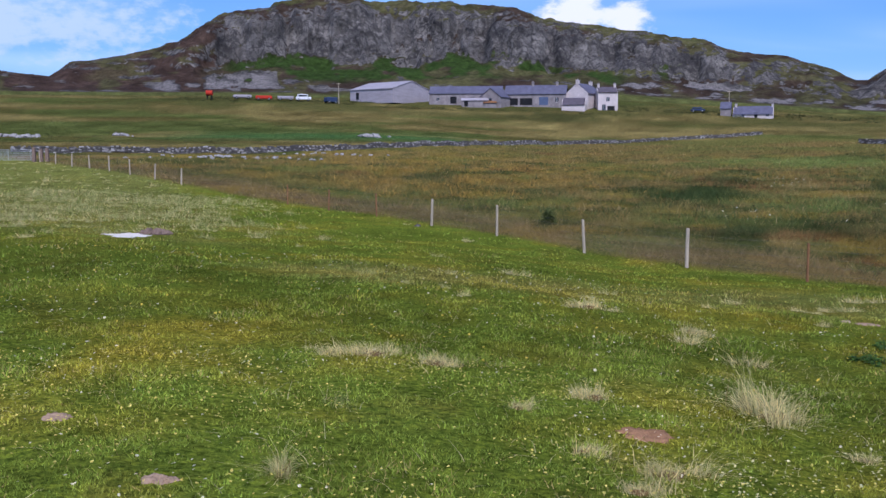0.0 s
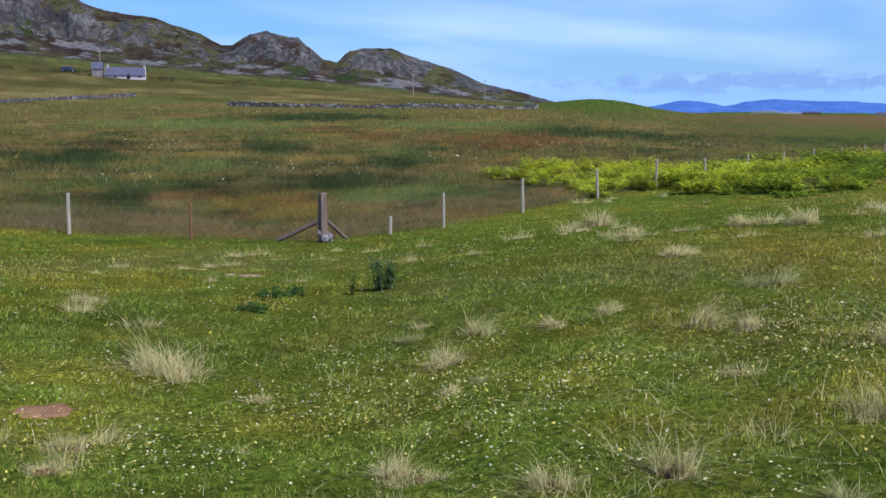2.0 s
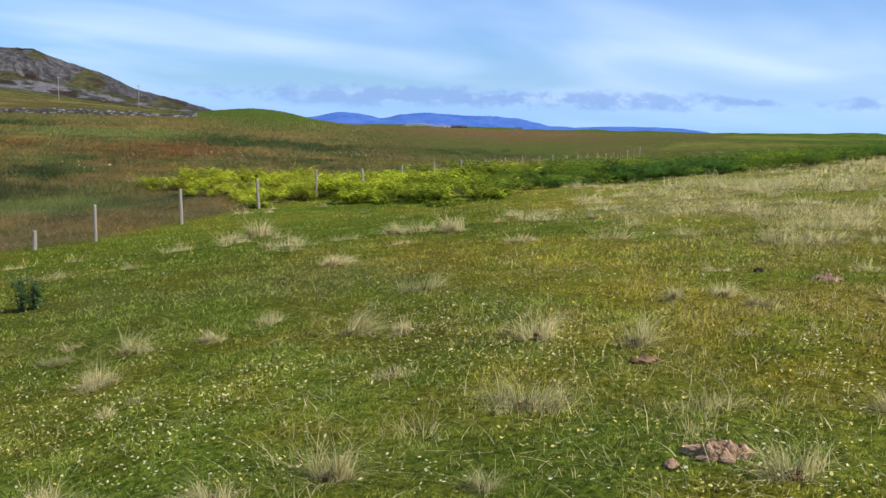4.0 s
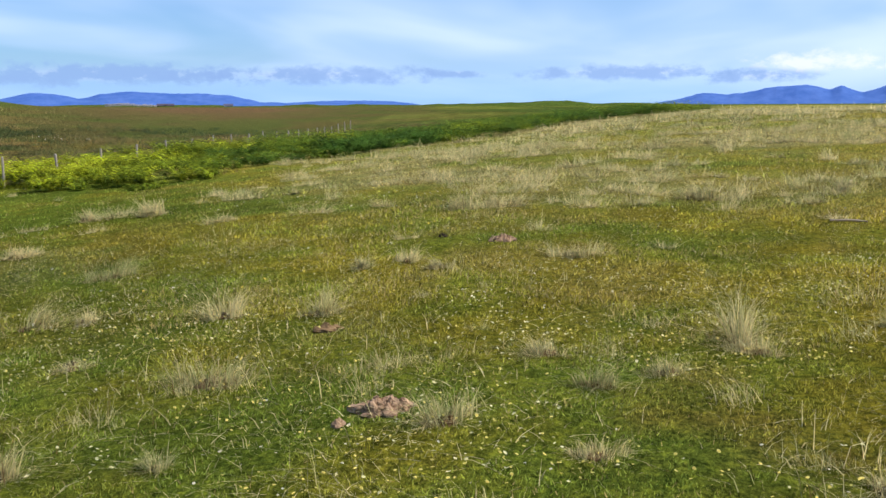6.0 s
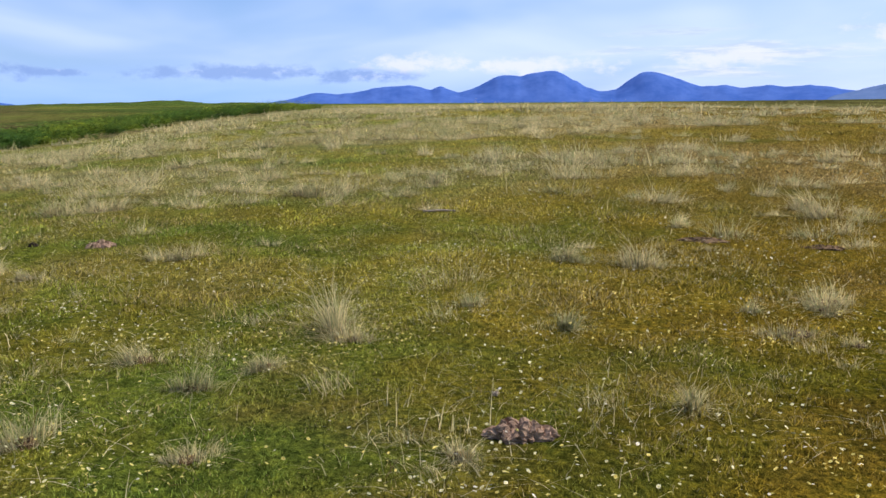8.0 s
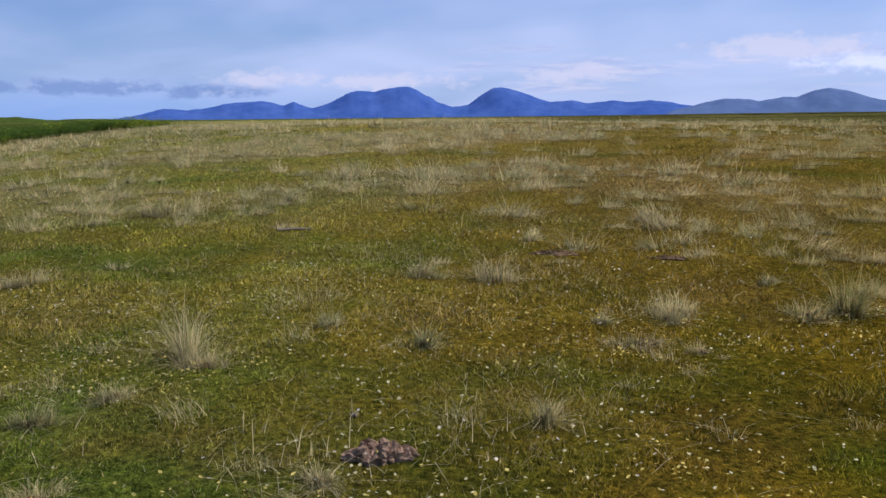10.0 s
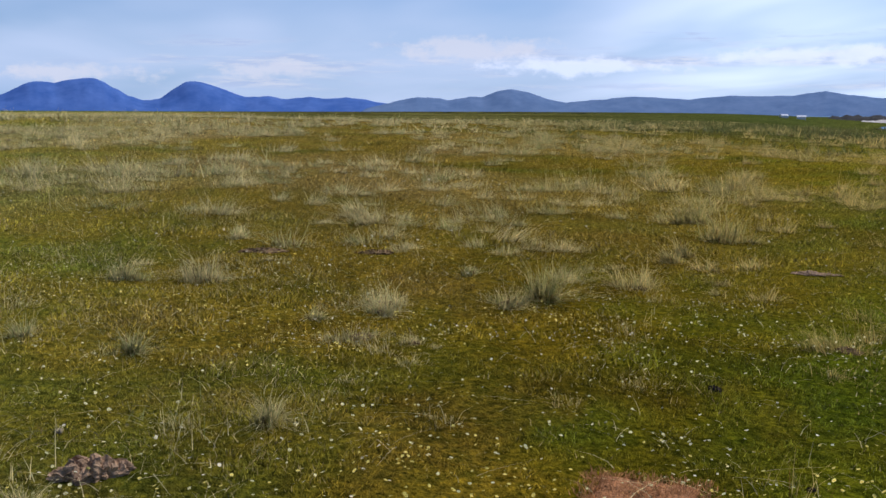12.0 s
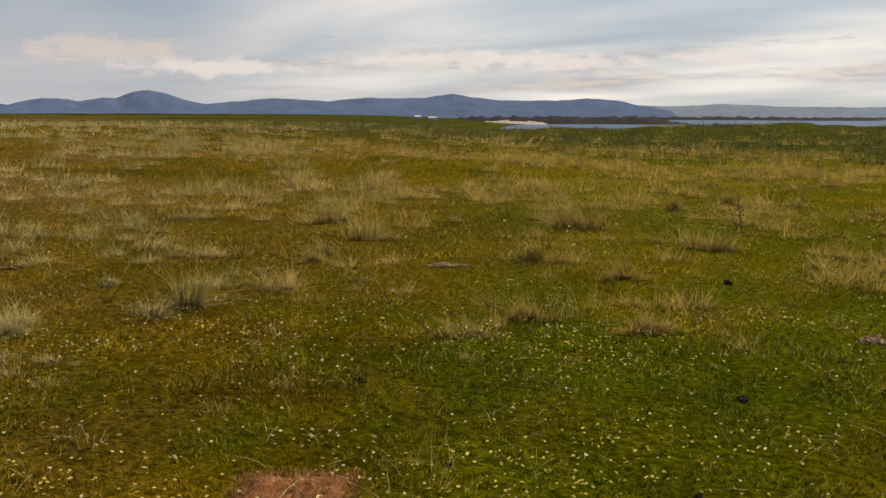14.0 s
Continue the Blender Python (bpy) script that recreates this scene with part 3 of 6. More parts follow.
    plum = smooth(beyond(x, y), 9, 2.5) * (0.34 + 1.6 * n2) * smooth(az, 40, 30)
    m = m + (np.array([.150, .104, .062]) - m) * np.clip(plum, 0, .8)[:, None]
    col = col + (m - col) * moor[:, None]
    # fields past the stone wall
    field = smooth(r - np.interp(az, [-30, -10, 0, 8, 18, 45], [122, 118, 150, 200, 235, 210]), 0, 8) * smooth(az, 52, 45)
    tan, grn = np.array([.178, .146, .060]), np.array([.076, .094, .030])
    s = fbm(az / 7, r / 11, 4, 61)
    f = tan + (grn - tan) * smooth(s, -.12, .12)[:, None]
    f = .84 * f * (1 + 1.3 * fbm(az / 1.6, r / 2.5, 4, 63) + 0.4 * fbm(x / 2, y / 2, 3, 64))[:, None]
    f = f + (np.array([.075, .062, .024]) - f) * (smooth(fbm(az / 4, r / 7, 4, 67), .05, .2) * 0.7)[:, None]
    scrub = smooth(r, 250, 268) * smooth(az, -26, -16) * smooth(az, 30, 20) * smooth(fbm(az / 2.5, r / 9, 4, 69), -.2, .06)
    f = f + (np.array([.066, .070, .026]) - f) * (0.8 * scrub)[:, None]
    brake = np.exp(-(((az - 6.2) / 3.4) ** 2) - ((r - 266) / 9) ** 2)
    f = f + (np.array([.046, .050, .020]) - f) * np.clip(brake * 1.3 * smooth(fbm(az / 1.2, r / 5, 3, 68), -.2, .1), 0, .9)[:, None]
    teal = np.exp(-((r - 180) / 15) ** 2) * smooth(az, -18, -12) * smooth(az, 4, 0)
    f = f + (np.array([.045, .105, .036]) - f) * (0.85 * teal)[:, None]
    col = col + (f - col) * field[:, None]
    mound = np.exp(-(((az - 44.2) / 4.5) ** 2) - ((r - 250) / 60) ** 2)
    col = col + (np.array([.075, .105, .024]) - col) * np.clip(mound * 1.6, 0, 1)[:, None]
    # brown plain and far green rim
    plainb = smooth(az, 46, 52) * np.maximum(smooth(beyond(x, y), 1, 14) * smooth(r, 90, 120), smooth(r, 104, 116)) * smooth(az, 90, 83)
    col = col + ((np.array([.098, .088, .034]) - smooth(az, 68, 75)[:, None] * np.array([.030, .004, .010]) + smooth(n2, -.08, .1)[:, None] * np.array([-.02, .012, -.006])) - col) * np.clip(plainb * (0.85 + 1.2 * n3), 0, 1)[:, None]
    ploughed = np.exp(-(((az - 58) / 5) ** 2) - ((r - 260) / 70) ** 2)
    col = col + (np.array([.150, .092, .052]) - col) * np.clip(1.3 * ploughed + 1.5 * n3 * ploughed, 0, .85)[:, None]
    rim = smooth(az, 44, 50) * smooth(r, 330, 470) * smooth(az, 140, 134)
    col = col + ((np.array([.066, .105, .022]) - smooth(az, 108, 128)[:, None] * np.array([.014, .046, .003])) - col) * (0.85 * rim)[:, None]
    low_ = smooth(az, 103, 110) * smooth(r, 130, 210) * smooth(az, 143, 137)
    col = col + (np.array([.074, .078, .026]) * (1 + 2.0 * n3)[:, None] - col) * (.88 * low_)[:, None]
    shore = smooth(az, 118, 140) * smooth(r, 36, 58)
    col = col + (np.array([.056, .078, .020]) - col) * (0.85 * shore)[:, None]
    return np.clip(col * (1 + (1 - .6 * moor) * 0.5 * n1 + (1 - moor) * 0.6 * fbm(x / .35, y / .35, 2, 45))[:, None], 0.008, 1)


az_cols = np.r_[np.arange(-30, 170, 0.4), np.arange(170, 330, 2.0)]
r_rows = np.r_[0.4, np.geomspace(0.8, 20, 46), np.geomspace(20.6, 340, 125)[0:], np.geomspace(350, 4900, 44)]
A, R = np.meshgrid(np.radians(az_cols), r_rows, indexing="ij")
gx, gy = (R * np.sin(A)).ravel(), (R * np.cos(A)).ravel()
na, nr = A.shape
i, j = np.meshgrid(np.arange(na), np.arange(nr - 1), indexing="ij")
i2 = (i + 1) % na
quads = np.stack([i * nr + j, i * nr + j + 1, i2 * nr + j + 1, i2 * nr + j], -1).reshape(-1, 4)
centre = len(gx)
gv = np.c_[np.r_[gx, 0], np.r_[gy, 0], np.r_[ground_z(gx, gy), ground_z(0, 0)]]
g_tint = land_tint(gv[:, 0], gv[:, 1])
g_tint = g_tint * (1 - 0.10 * smooth(np.hypot(gv[:, 0], gv[:, 1]), 34, 14) * smooth(beyond(gv[:, 0], gv[:, 1]), 1, 0))[:, None]   # shade between the blades put into the colour
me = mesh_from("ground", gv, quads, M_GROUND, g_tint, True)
bm = bmesh.new()
bm.from_mesh(me)
bm.verts.ensure_lookup_table()
for k in range(na):
    bm.faces.new((bm.verts[centre], bm.verts[k * nr], bm.verts[((k + 1) % na) * nr])).smooth = True
bm.to_mesh(me)
bm.free()
tagged(new("ground", me), "grazed green pasture, brown moor and pale dune grass", "ground", kind="structure")

# sea sheet
bm = bmesh.new()
bmesh.ops.create_circle(bm, cap_ends=True, segments=96, radius=4950)
me = bpy.data.meshes.new("water")
bm.to_mesh(me), bm.free()
me.materials.append(M_SEA)
water = tagged(new("water", me), "blue sea in a wide shallow bay", "sea", kind="structure")
water.location.z = SEA_Z

# ---- the crag ----
SKYLINE = np.array([-32, 4.3, -23.7, 4.1, -21.2, 3.9, -20.1, 4.65, -17.9, 5.0, -16.4, 5.4, -14.5, 5.95, -13.3, 6.65, -11.1, 7.6, -9.5, 7.68, -9.2, 7.95,
                    -6, 8.35, 0.7, 8.15, 4, 7.85, 5.5, 7.37, 8.5, 6.85, 11.5, 6.5, 13.8, 6.0, 16.9, 5.3, 19.3, 5.0, 21.3, 4.4, 22.7, 3.72, 23.3, 3.7, 24.2, 4.3,
                    25.1, 4.38, 26.9, 4.0, 28.3, 2.85, 29.1, 2.72, 29.8, 3.4, 30.7, 3.58, 32.3, 3.52, 33.9, 2.97, 35.6, 2.5, 37.2, 1.72, 39.8, 1.1, 41.6, .6, 43.5, .2]).reshape(-1, 2)
FOOT = np.array([-32, 3.0, -12, 3.2, -6, 3.1, 0.7, 3.5, 10, 3.15, 16, 2.65, 24, 2.0, 29, 1.65, 32, 1.35, 35.6, .9, 38.8, .6, 43.5, .1]).reshape(-1, 2)
EYE_Z = 1.6
ha = np.arange(-31.5, 43.4, 0.135)
hr = np.r_[np.linspace(318, 372, 40), np.linspace(373, 425, 96), np.linspace(426, 500, 60), np.linspace(504, 640, 22)]
HA, HR = np.meshgrid(ha, hr, indexing="ij")
hx, hy = HR * np.sin(np.radians(HA)), HR * np.cos(np.radians(HA))
crest, foot = np.interp(HA, *SKYLINE.T), np.interp(HA, *FOOT.T)
crest_r = 455 + 20 * fbm(HA / 4, HA * 0, 3, 71) + 25 * smooth(HA, -14, -10) * smooth(HA, 4, -1)
z_foot, z_crest = EYE_Z + 330 * np.tan(np.radians(foot)), EYE_Z + crest_r * np.tan(np.radians(crest))
u = (HR - 330) / (crest_r - 330)
shift = 0.16 * fbm(HA / 2.4, HR / 60, 4, 73) + 0.07 * fbm(HA / 0.5, HR / 18, 3, 75)
w = u + shift * smooth(u, 0.1, 0.4) * smooth(u, 1.0, 0.8)
steep = smooth(HA, -16, -11) * smooth(HA, 20, 12) + 0.55 * smooth(HA, 22, 25) * smooth(HA, 36, 30) + 0.35
gentle = np.interp(w, [-.2, 0, .18, .55, .8, 1.0, 2.5], [-.1, 0, .10, .42, .78, 1.0, 1.02])
cliff = np.interp(w, [-.2, 0, .15, .44, .49, .56, .61, .70, .84, 1.0, 2.5], [-.1, 0, .07, .29, .38, .70, .79, .87, .94, 1.0, 1.01])
prof = gentle + (cliff - gentle) * np.clip(steep, 0, 1)
hz = z_foot + (z_crest - z_foot) * prof
hz = hz - smooth(u, 1.05, 2.2) * 0.35 * (z_crest - z_foot)
rugged = smooth(u, 0.0, 0.25) * smooth(u, 1.35, 0.95)
size = np.clip((z_crest - z_foot) / 40, 0.12, 1)
ridged = 1 - 2 * np.abs(fbm(hx / 9, hy / 9, 4, 79, 0.6))
hz = hz + rugged * size * (5.0 * fbm(hx / 16, hy / 16, 4, 77) + 3.4 * (ridged - 0.75)) * (0.45 + 0.55 * smooth(u, .3, .5) * smooth(u, 1.02, .85))
hz = hz + rugged * 0.9 * fbm(HA / 0.35, HR / 4, 3, 81)
hz = np.where(u < -0.02, hz - 3 * smooth(-u, 0.0, 0.1), hz)
# ledges and clefts push in and out
push = rugged * size * (13 * fbm(HA / 1.3, hz / 22, 4, 83, 0.55) + 4.5 * fbm(HA / 0.5, hz / 5, 4, 85)) * smooth(u, .25, .45) * smooth(u, 0.98, .8)
pr_ = HR - push
hx, hy = pr_ * np.sin(np.radians(HA)), pr_ * np.cos(np.radians(HA))
gz_a, gz_r = np.gradient(hz)
slope = np.hypot(gz_r / np.gradient(hr)[None, :], gz_a / (HR * np.radians(0.135)))
n_a, n_b, n_c = fbm(HA / 1.4, hz / 5, 4, 87), fbm(HA / 1.2 + hz / 9, hz / 2.2, 5, 88, .6), fbm(hx / 25, hz / 8, 4, 89)
# bare rock: the cliff, slabs low down at its western end, broken pale ledges to the east, knobs on the tops
cliff_m = smooth(slope + .7 * n_a, 0.50, 0.85)
slabs = smooth(HA, -17.5, -15) * smooth(HA, -8.5, -10) * smooth(prof, .03, .07) * smooth(prof, .28, .20) * smooth(n_a, -.14, .02)
slabs = slabs + smooth(HA, -21, -20) * smooth(HA, -16, -17) * smooth(prof, .25, .4) * smooth(prof, .75, .6) * smooth(n_b, -.05, .08)
ledges = smooth(HA, 8, 11) * smooth(prof, .02, .06) * smooth(prof, .40, .28) * smooth(n_b, -.06, .07) * .9
strew = smooth(prof, .0, .04) * smooth(prof, .2, .12) * smooth(n_b, .06, .16) * .75
knobs = smooth(prof, .84, .9) * smooth(n_a, .06, .2) * .7
rise = smooth(HA, -10, -15) * smooth(prof, .15, .35) * smooth(n_b, .03, .14) * .8
east = smooth(HA, 21, 23) * smooth(prof, .30, .5) * smooth(n_a, -.10, .02) * .9
rockiness = np.clip(np.maximum.reduce([cliff_m * smooth(prof, .16, .30) * smooth(prof, .98, .88) * (1 - smooth(HA, -11.5, -13.5) * smooth(n_b, .10, -.06) * .95), slabs, ledges, strew, knobs, rise, east]), 0, 1)
rockiness = rockiness * (1 - .85 * smooth(prof, .85, .91) * smooth(HA, -9.6, -8.5) * smooth(HA, 8, 5))
heath, sward, dull, plum_h = np.array([.052, .036, .026]), np.array([.034, .060, .014]), np.array([.092, .088, .036]), np.array([.060, .038, .030])
soil = heath + (dull - heath) * smooth(n_c, -.02, .16)[..., None]
soil = soil + (plum_h - soil) * (smooth(HA, -9, -13) * .6)[..., None]
soil = soil + (np.array([.075, .072, .030]) - soil) * (.8 * smooth(n_a, .02, .12))[..., None]
soil = soil * (1 + 1.2 * fbm(HA / .6, hz / 2, 4, 92))[..., None]
top_edge = .36 + .30 * fbm(HA / .9, hz / 12, 5, 90, .65)
lush = smooth(prof, .10, .16) * smooth(prof, top_edge + .07, top_edge - .05) * smooth(HA, -14, -10) * smooth(HA, 11.5, 9) * smooth(n_a + .5 * n_b, .10, -.06)
lush = lush + .8 * smooth(prof, .22, .34) * smooth(prof, .60, .42) * np.exp(-((HA - 13.2) / 1.0) ** 2) * smooth(n_a, -.05, .1) + .9 * np.exp(-(((prof - .2) / .12) ** 2)) * smooth(HA, 25, 28) * smooth(HA, 36, 33) * smooth(n_a, -.1, .08)
soil = soil + (sward - soil) * np.clip(lush * 1.2, 0, 1)[..., None]
soil = soil + (np.array([.085, .090, .030]) - soil) * (.7 * smooth(fbm(hx / 18, hy / 18, 3, 91), .08, .2) * smooth(prof, .8, .9))[..., None]
soil = soil + (np.array([.095, .105, .032]) - soil) * smooth(u, .06, -.02)[..., None]
rockiness = np.clip(rockiness * (1 - .9 * np.clip(lush, 0, 1)), 0, 1)
pale_low = np.clip(smooth(HA, 8, 10.5) * smooth(prof, .34, .22) + .8 * smooth(HA, -17, -15) * smooth(HA, -7, -10) * smooth(prof, .26, .18) + .5 * smooth(prof, .16, .1), 0, 1)
rockiness = rockiness + .75 * pale_low * smooth(rockiness, .25, .6)
tint = soil
na, nr = HA.shape
i, j = np.meshgrid(np.arange(na - 1), np.arange(nr - 1), indexing="ij")
quads = np.stack([i * nr + j, (i + 1) * nr + j, (i + 1) * nr + j + 1, i * nr + j + 1], -1).reshape(-1, 4)
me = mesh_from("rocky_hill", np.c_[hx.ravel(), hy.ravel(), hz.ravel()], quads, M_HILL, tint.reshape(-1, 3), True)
me.attributes.new("rocky", "FLOAT", "POINT").data.foreach_set("value", rockiness.astype(np.float32).ravel())
tagged(new("rocky_hill", me), "craggy grey rock hill with heather and green ledges", "hill", kind="structure")

# ---- hills over the sea ----


def far_range(name, label, knots, dist, mat, seed, depth=260.0):
    """A range of hills: (azimuth, elevation) of its tops in degrees; it falls to the sea before and behind."""
    k = np.array(knots, float).reshape(-1, 2)
    a = np.arange(k[0, 0] - 0.6, k[-1, 0] + 0.6, 0.07)
    top = np.interp(a, np.r_[k[0, 0] - .6, k[:, 0], k[-1, 0] + .6], np.r_[-.25, k[:, 1], -.25])
    ker = np.exp(-0.5 * (np.arange(-4, 5) / 1.1) ** 2)
    top = np.convolve(np.pad(top, 4, mode="edge"), ker / ker.sum(), mode="valid")
    top = top + 0.06 * fbm(a / 0.4, a * 0, 4, seed)
    s = np.linspace(-1, 1, 19)
    T, S = np.meshgrid(top, s, indexing="ij")
    AA = np.meshgrid(a, s, indexing="ij")[0]
    rr = dist + depth * S + 60 * fbm(AA / 1.2, S * 2, 3, seed + 3) * (1 - S**2)
    crest_z = EYE_Z + dist * np.tan(np.radians(T)) + 4
    fall = (1 - np.abs(S) ** 1.3) * (1 + 0.22 * fbm(AA / 0.9, S * 3, 4, seed + 5) * np.abs(S))
    zz = SEA_Z - 3 + (crest_z - SEA_Z + 3) * fall
    v = np.c_[(rr * np.sin(np.radians(AA))).ravel(), (rr * np.cos(np.radians(AA))).ravel(), zz.ravel()]
    na, nr = AA.shape
    i, j = np.meshgrid(np.arange(na - 1), np.arange(nr - 1), indexing="ij")
    q = np.stack([i * nr + j, (i + 1) * nr + j, (i + 1) * nr + j + 1, i * nr + j + 1], -1).reshape(-1, 4)
    return tagged(new(name, mesh_from(name, v, q, mat, None, True)), label, "hills", kind="structure")


far_range("backdrop_island", "low island across the water, blue with painted haze", [46.5, .3, 47.5, .46, 48.4, .67, 49.6, .64, 50.9, .36, 51.3, .42, 52, .62, 53.6, .76, 55.8, .62, 57, .66, 58.9, .52, 60.6, .15, 62, .1, 64.8, .22, 68, .17, 69.5, .0], 4300, M_FAR, 101)
far_range("backdrop_paps", "steep mountains with rounded tops, blue with painted haze", [83, 0.02, 83.8, 0.1, 84.6, 0.31, 85.5, 0.53, 86.6, 0.43, 87.7, 0.52, 89.2, 0.83, 90, 0.85, 90.9, 0.91, 91.5, 0.81, 92, 0.62, 92.6, 0.87, 93.2, 0.64, 93.7, 0.48, 94.6, 0.76, 95.3, 1.1, 95.7, 1.32, 96.2, 1.43, 96.9, 1.41, 97.2, 1.37, 97.9, 1.56, 98.6, 1.66, 99.2, 1.66, 99.7, 1.45,
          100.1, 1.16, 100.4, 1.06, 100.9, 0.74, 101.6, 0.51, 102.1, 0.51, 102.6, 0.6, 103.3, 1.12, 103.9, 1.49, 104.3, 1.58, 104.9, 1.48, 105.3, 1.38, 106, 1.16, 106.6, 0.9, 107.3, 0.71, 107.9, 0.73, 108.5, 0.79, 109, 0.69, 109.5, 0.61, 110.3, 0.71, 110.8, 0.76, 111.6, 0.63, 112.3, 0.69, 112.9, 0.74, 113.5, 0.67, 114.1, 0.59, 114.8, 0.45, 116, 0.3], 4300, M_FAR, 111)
far_range("backdrop_south", "long hills behind the bay, grey blue with painted haze", [114, 0.1, 114.8, 0.32, 115.7, 0.53, 116.9, 0.78, 118.2, 0.73, 118.7, 0.59, 120, 0.84, 120.6, 0.75, 121.5, 1.13, 122.3, 1.26, 123.2, 1.11, 124.4, 0.69, 125.4, 0.51, 127.7, 0.71, 129, 0.84, 129.9, 0.82, 132.2, 0.7, 133.5, 0.84,
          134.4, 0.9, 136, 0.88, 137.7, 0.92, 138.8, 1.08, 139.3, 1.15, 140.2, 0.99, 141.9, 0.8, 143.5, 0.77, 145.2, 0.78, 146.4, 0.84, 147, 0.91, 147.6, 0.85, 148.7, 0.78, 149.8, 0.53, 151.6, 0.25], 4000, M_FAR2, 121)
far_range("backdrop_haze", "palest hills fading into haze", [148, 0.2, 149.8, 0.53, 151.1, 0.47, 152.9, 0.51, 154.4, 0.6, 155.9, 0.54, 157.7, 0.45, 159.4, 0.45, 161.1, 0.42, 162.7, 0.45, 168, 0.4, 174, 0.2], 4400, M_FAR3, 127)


def at_polar(az, r):
    a = radians(az)
    return r * math.sin(a), r * math.cos(a)


# low rocks and sand by the far shore
def reef(name, label, az0, az1, r, width, top, mat, seed, ragged=0.6):
    a = np.linspace(az0, az1, 120)
    s = np.linspace(-1, 1, 11)
    AA, S = np.meshgrid(a, s, indexing="ij")
    ends = smooth(AA, az0, az0 + 0.25 * (az1 - az0)) * smooth(AA, az1, az1 - 0.25 * (az1 - az0))
    zz = SEA_Z - 1.2 + (top - SEA_Z + 1.2) * (1 - np.abs(S) ** 2) * ends * (1 + ragged * 2 * fbm(AA * 4, S * 2, 4, seed))
    rr = r + width * S
    v = np.c_[(rr * np.sin(np.radians(AA))).ravel(), (rr * np.cos(np.radians(AA))).ravel(), zz.ravel()]
    na, nr = AA.shape
    i, j = np.meshgrid(np.arange(na - 1), np.arange(nr - 1), indexing="ij")
    q = np.stack([i * nr + j, (i + 1) * nr + j, (i + 1) * nr + j + 1, i * nr + j + 1], -1).reshape(-1, 4)
    return tagged(new(name, mesh_from(name, v, q, mat, None, True)), label, "shore", kind="structure")


reef("backdrop_skerry", "dark low skerry of shore rock", 136.5, 154, 930, 60, 0.3, M_REEF, 131, .35)
reef("backdrop_spit", "dark rocky spit in the sea", 147, 164, 1900, 90, -0.6, M_REEF, 137)
reef("backdrop_beach", "strip of white shell sand on the shore", 140.4, 145.2, 850, 24, -3.3, M_SAND, 141, 0.5)
reef("backdrop_point", "dark rock point at the water's edge", 158, 169, 2600, 120, -1.0, M_REEF, 143)

# ---- fences ----


def post_mesh(height, radius, seed, square=False):
    rnd = random.Random(seed)
    bm = bmesh.new()
    n = 4 if square else 9
    rings = []
    for k, zc in enumerate((-0.35, 0.0, height * 0.5, height - 0.015, height)):
        rr = radius * (1.05 - 0.1 * max(zc, 0) / height) * (0.85 if k == 4 else 1)
        rings.append([bm.verts.new((rr * (1.25 if square else 1) * math.cos(6.283 * (s + .5) / n) * rnd.uniform(.94, 1.06),
                                    rr * (1.25 if square else 1) * math.sin(6.283 * (s + .5) / n) * rnd.uniform(.94, 1.06), zc + (rnd.uniform(-.015, .015) if k == 4 else 0))) for s in range(n)])
    for a, b in zip(rings, rings[1:]):
        for s in range(n):
            bm.faces.new((a[s], a[(s + 1) % n], b[(s + 1) % n], b[s]))
    bm.faces.new(rings[-1])
    bm.faces.new(rings[0][::-1])
    return bm


def fence(label, way, stations, rusty, short):
    """Posts and wires from the corner along a line."""
    base = CORNER
    thing = new("wire_fence")
    tagged(thing, label, "fence")
    thing.location = (*base, float(ground_z(*base)))
    tops = []
    for k, s in enumerate(stations):
        p = base + way * s
        z = float(ground_z(*p)) - thing.location.z
        local = (p[0] - base[0], p[1] - base[1], z)
        rnd = random.Random(k * 7 + len(stations))
        if k in rusty:
            ob = part("post", post_mesh(1.02, 0.035, k), M_RUSTY, thing, "rusty iron post")
        elif k in short:
            ob = part("post", post_mesh(0.5, 0.05, k), M_POST, thing, "short broken grey post")
        else:
            ob = part("post", post_mesh(1.12 + rnd.uniform(-.09, .07), rnd.uniform(.046, .058), k), M_POST, thing)
        ob.location = local
        ob.rotation_euler = (rnd.uniform(-.06, .06), rnd.uniform(-.06, .06), rnd.uniform(0, 6))
        if k not in short:
            tops.append(Vector(local))
    line = [Vector((0, 0, 0))] + tops
    for hgt in (0.22, 0.42, 0.62, 0.84, 1.0):
        bm = bmesh.new()
        for a, b in zip(line, line[1:]):
            off = Vector((0, 0, hgt))
            midp = (a + b) / 2 + off - Vector((0, 0, 0.02))
            rod(bm, a + off, midp, 0.0018, sides=3)
            rod(bm, midp, b + off, 0.0018, sides=3)
        part("wire", bm, M_WIRE, thing)
    return thing


fence("old post and wire fence running to the farm gate", DIR_A, [4.0, 8.1, 12.5, 17.2, 21.5, 25.8, 30.2, 34.6, 49.8, 54.8, 60.1, 65.1, 70.4, 75.7, 81.1, 86.9], {0, 5, 6, 7}, set())
fence("post and wire fence along the bracken edge", DIR_B, [2.6, 5.0, 9.2, 14.1, 18.8, 23.6, 28.4, 33.2, 38.0, 42.8, 47.6, 52.4, 57.2, 62, 67, 72, 77, 82, 87, 92, 97, 102, 107, 112], set(), {0})

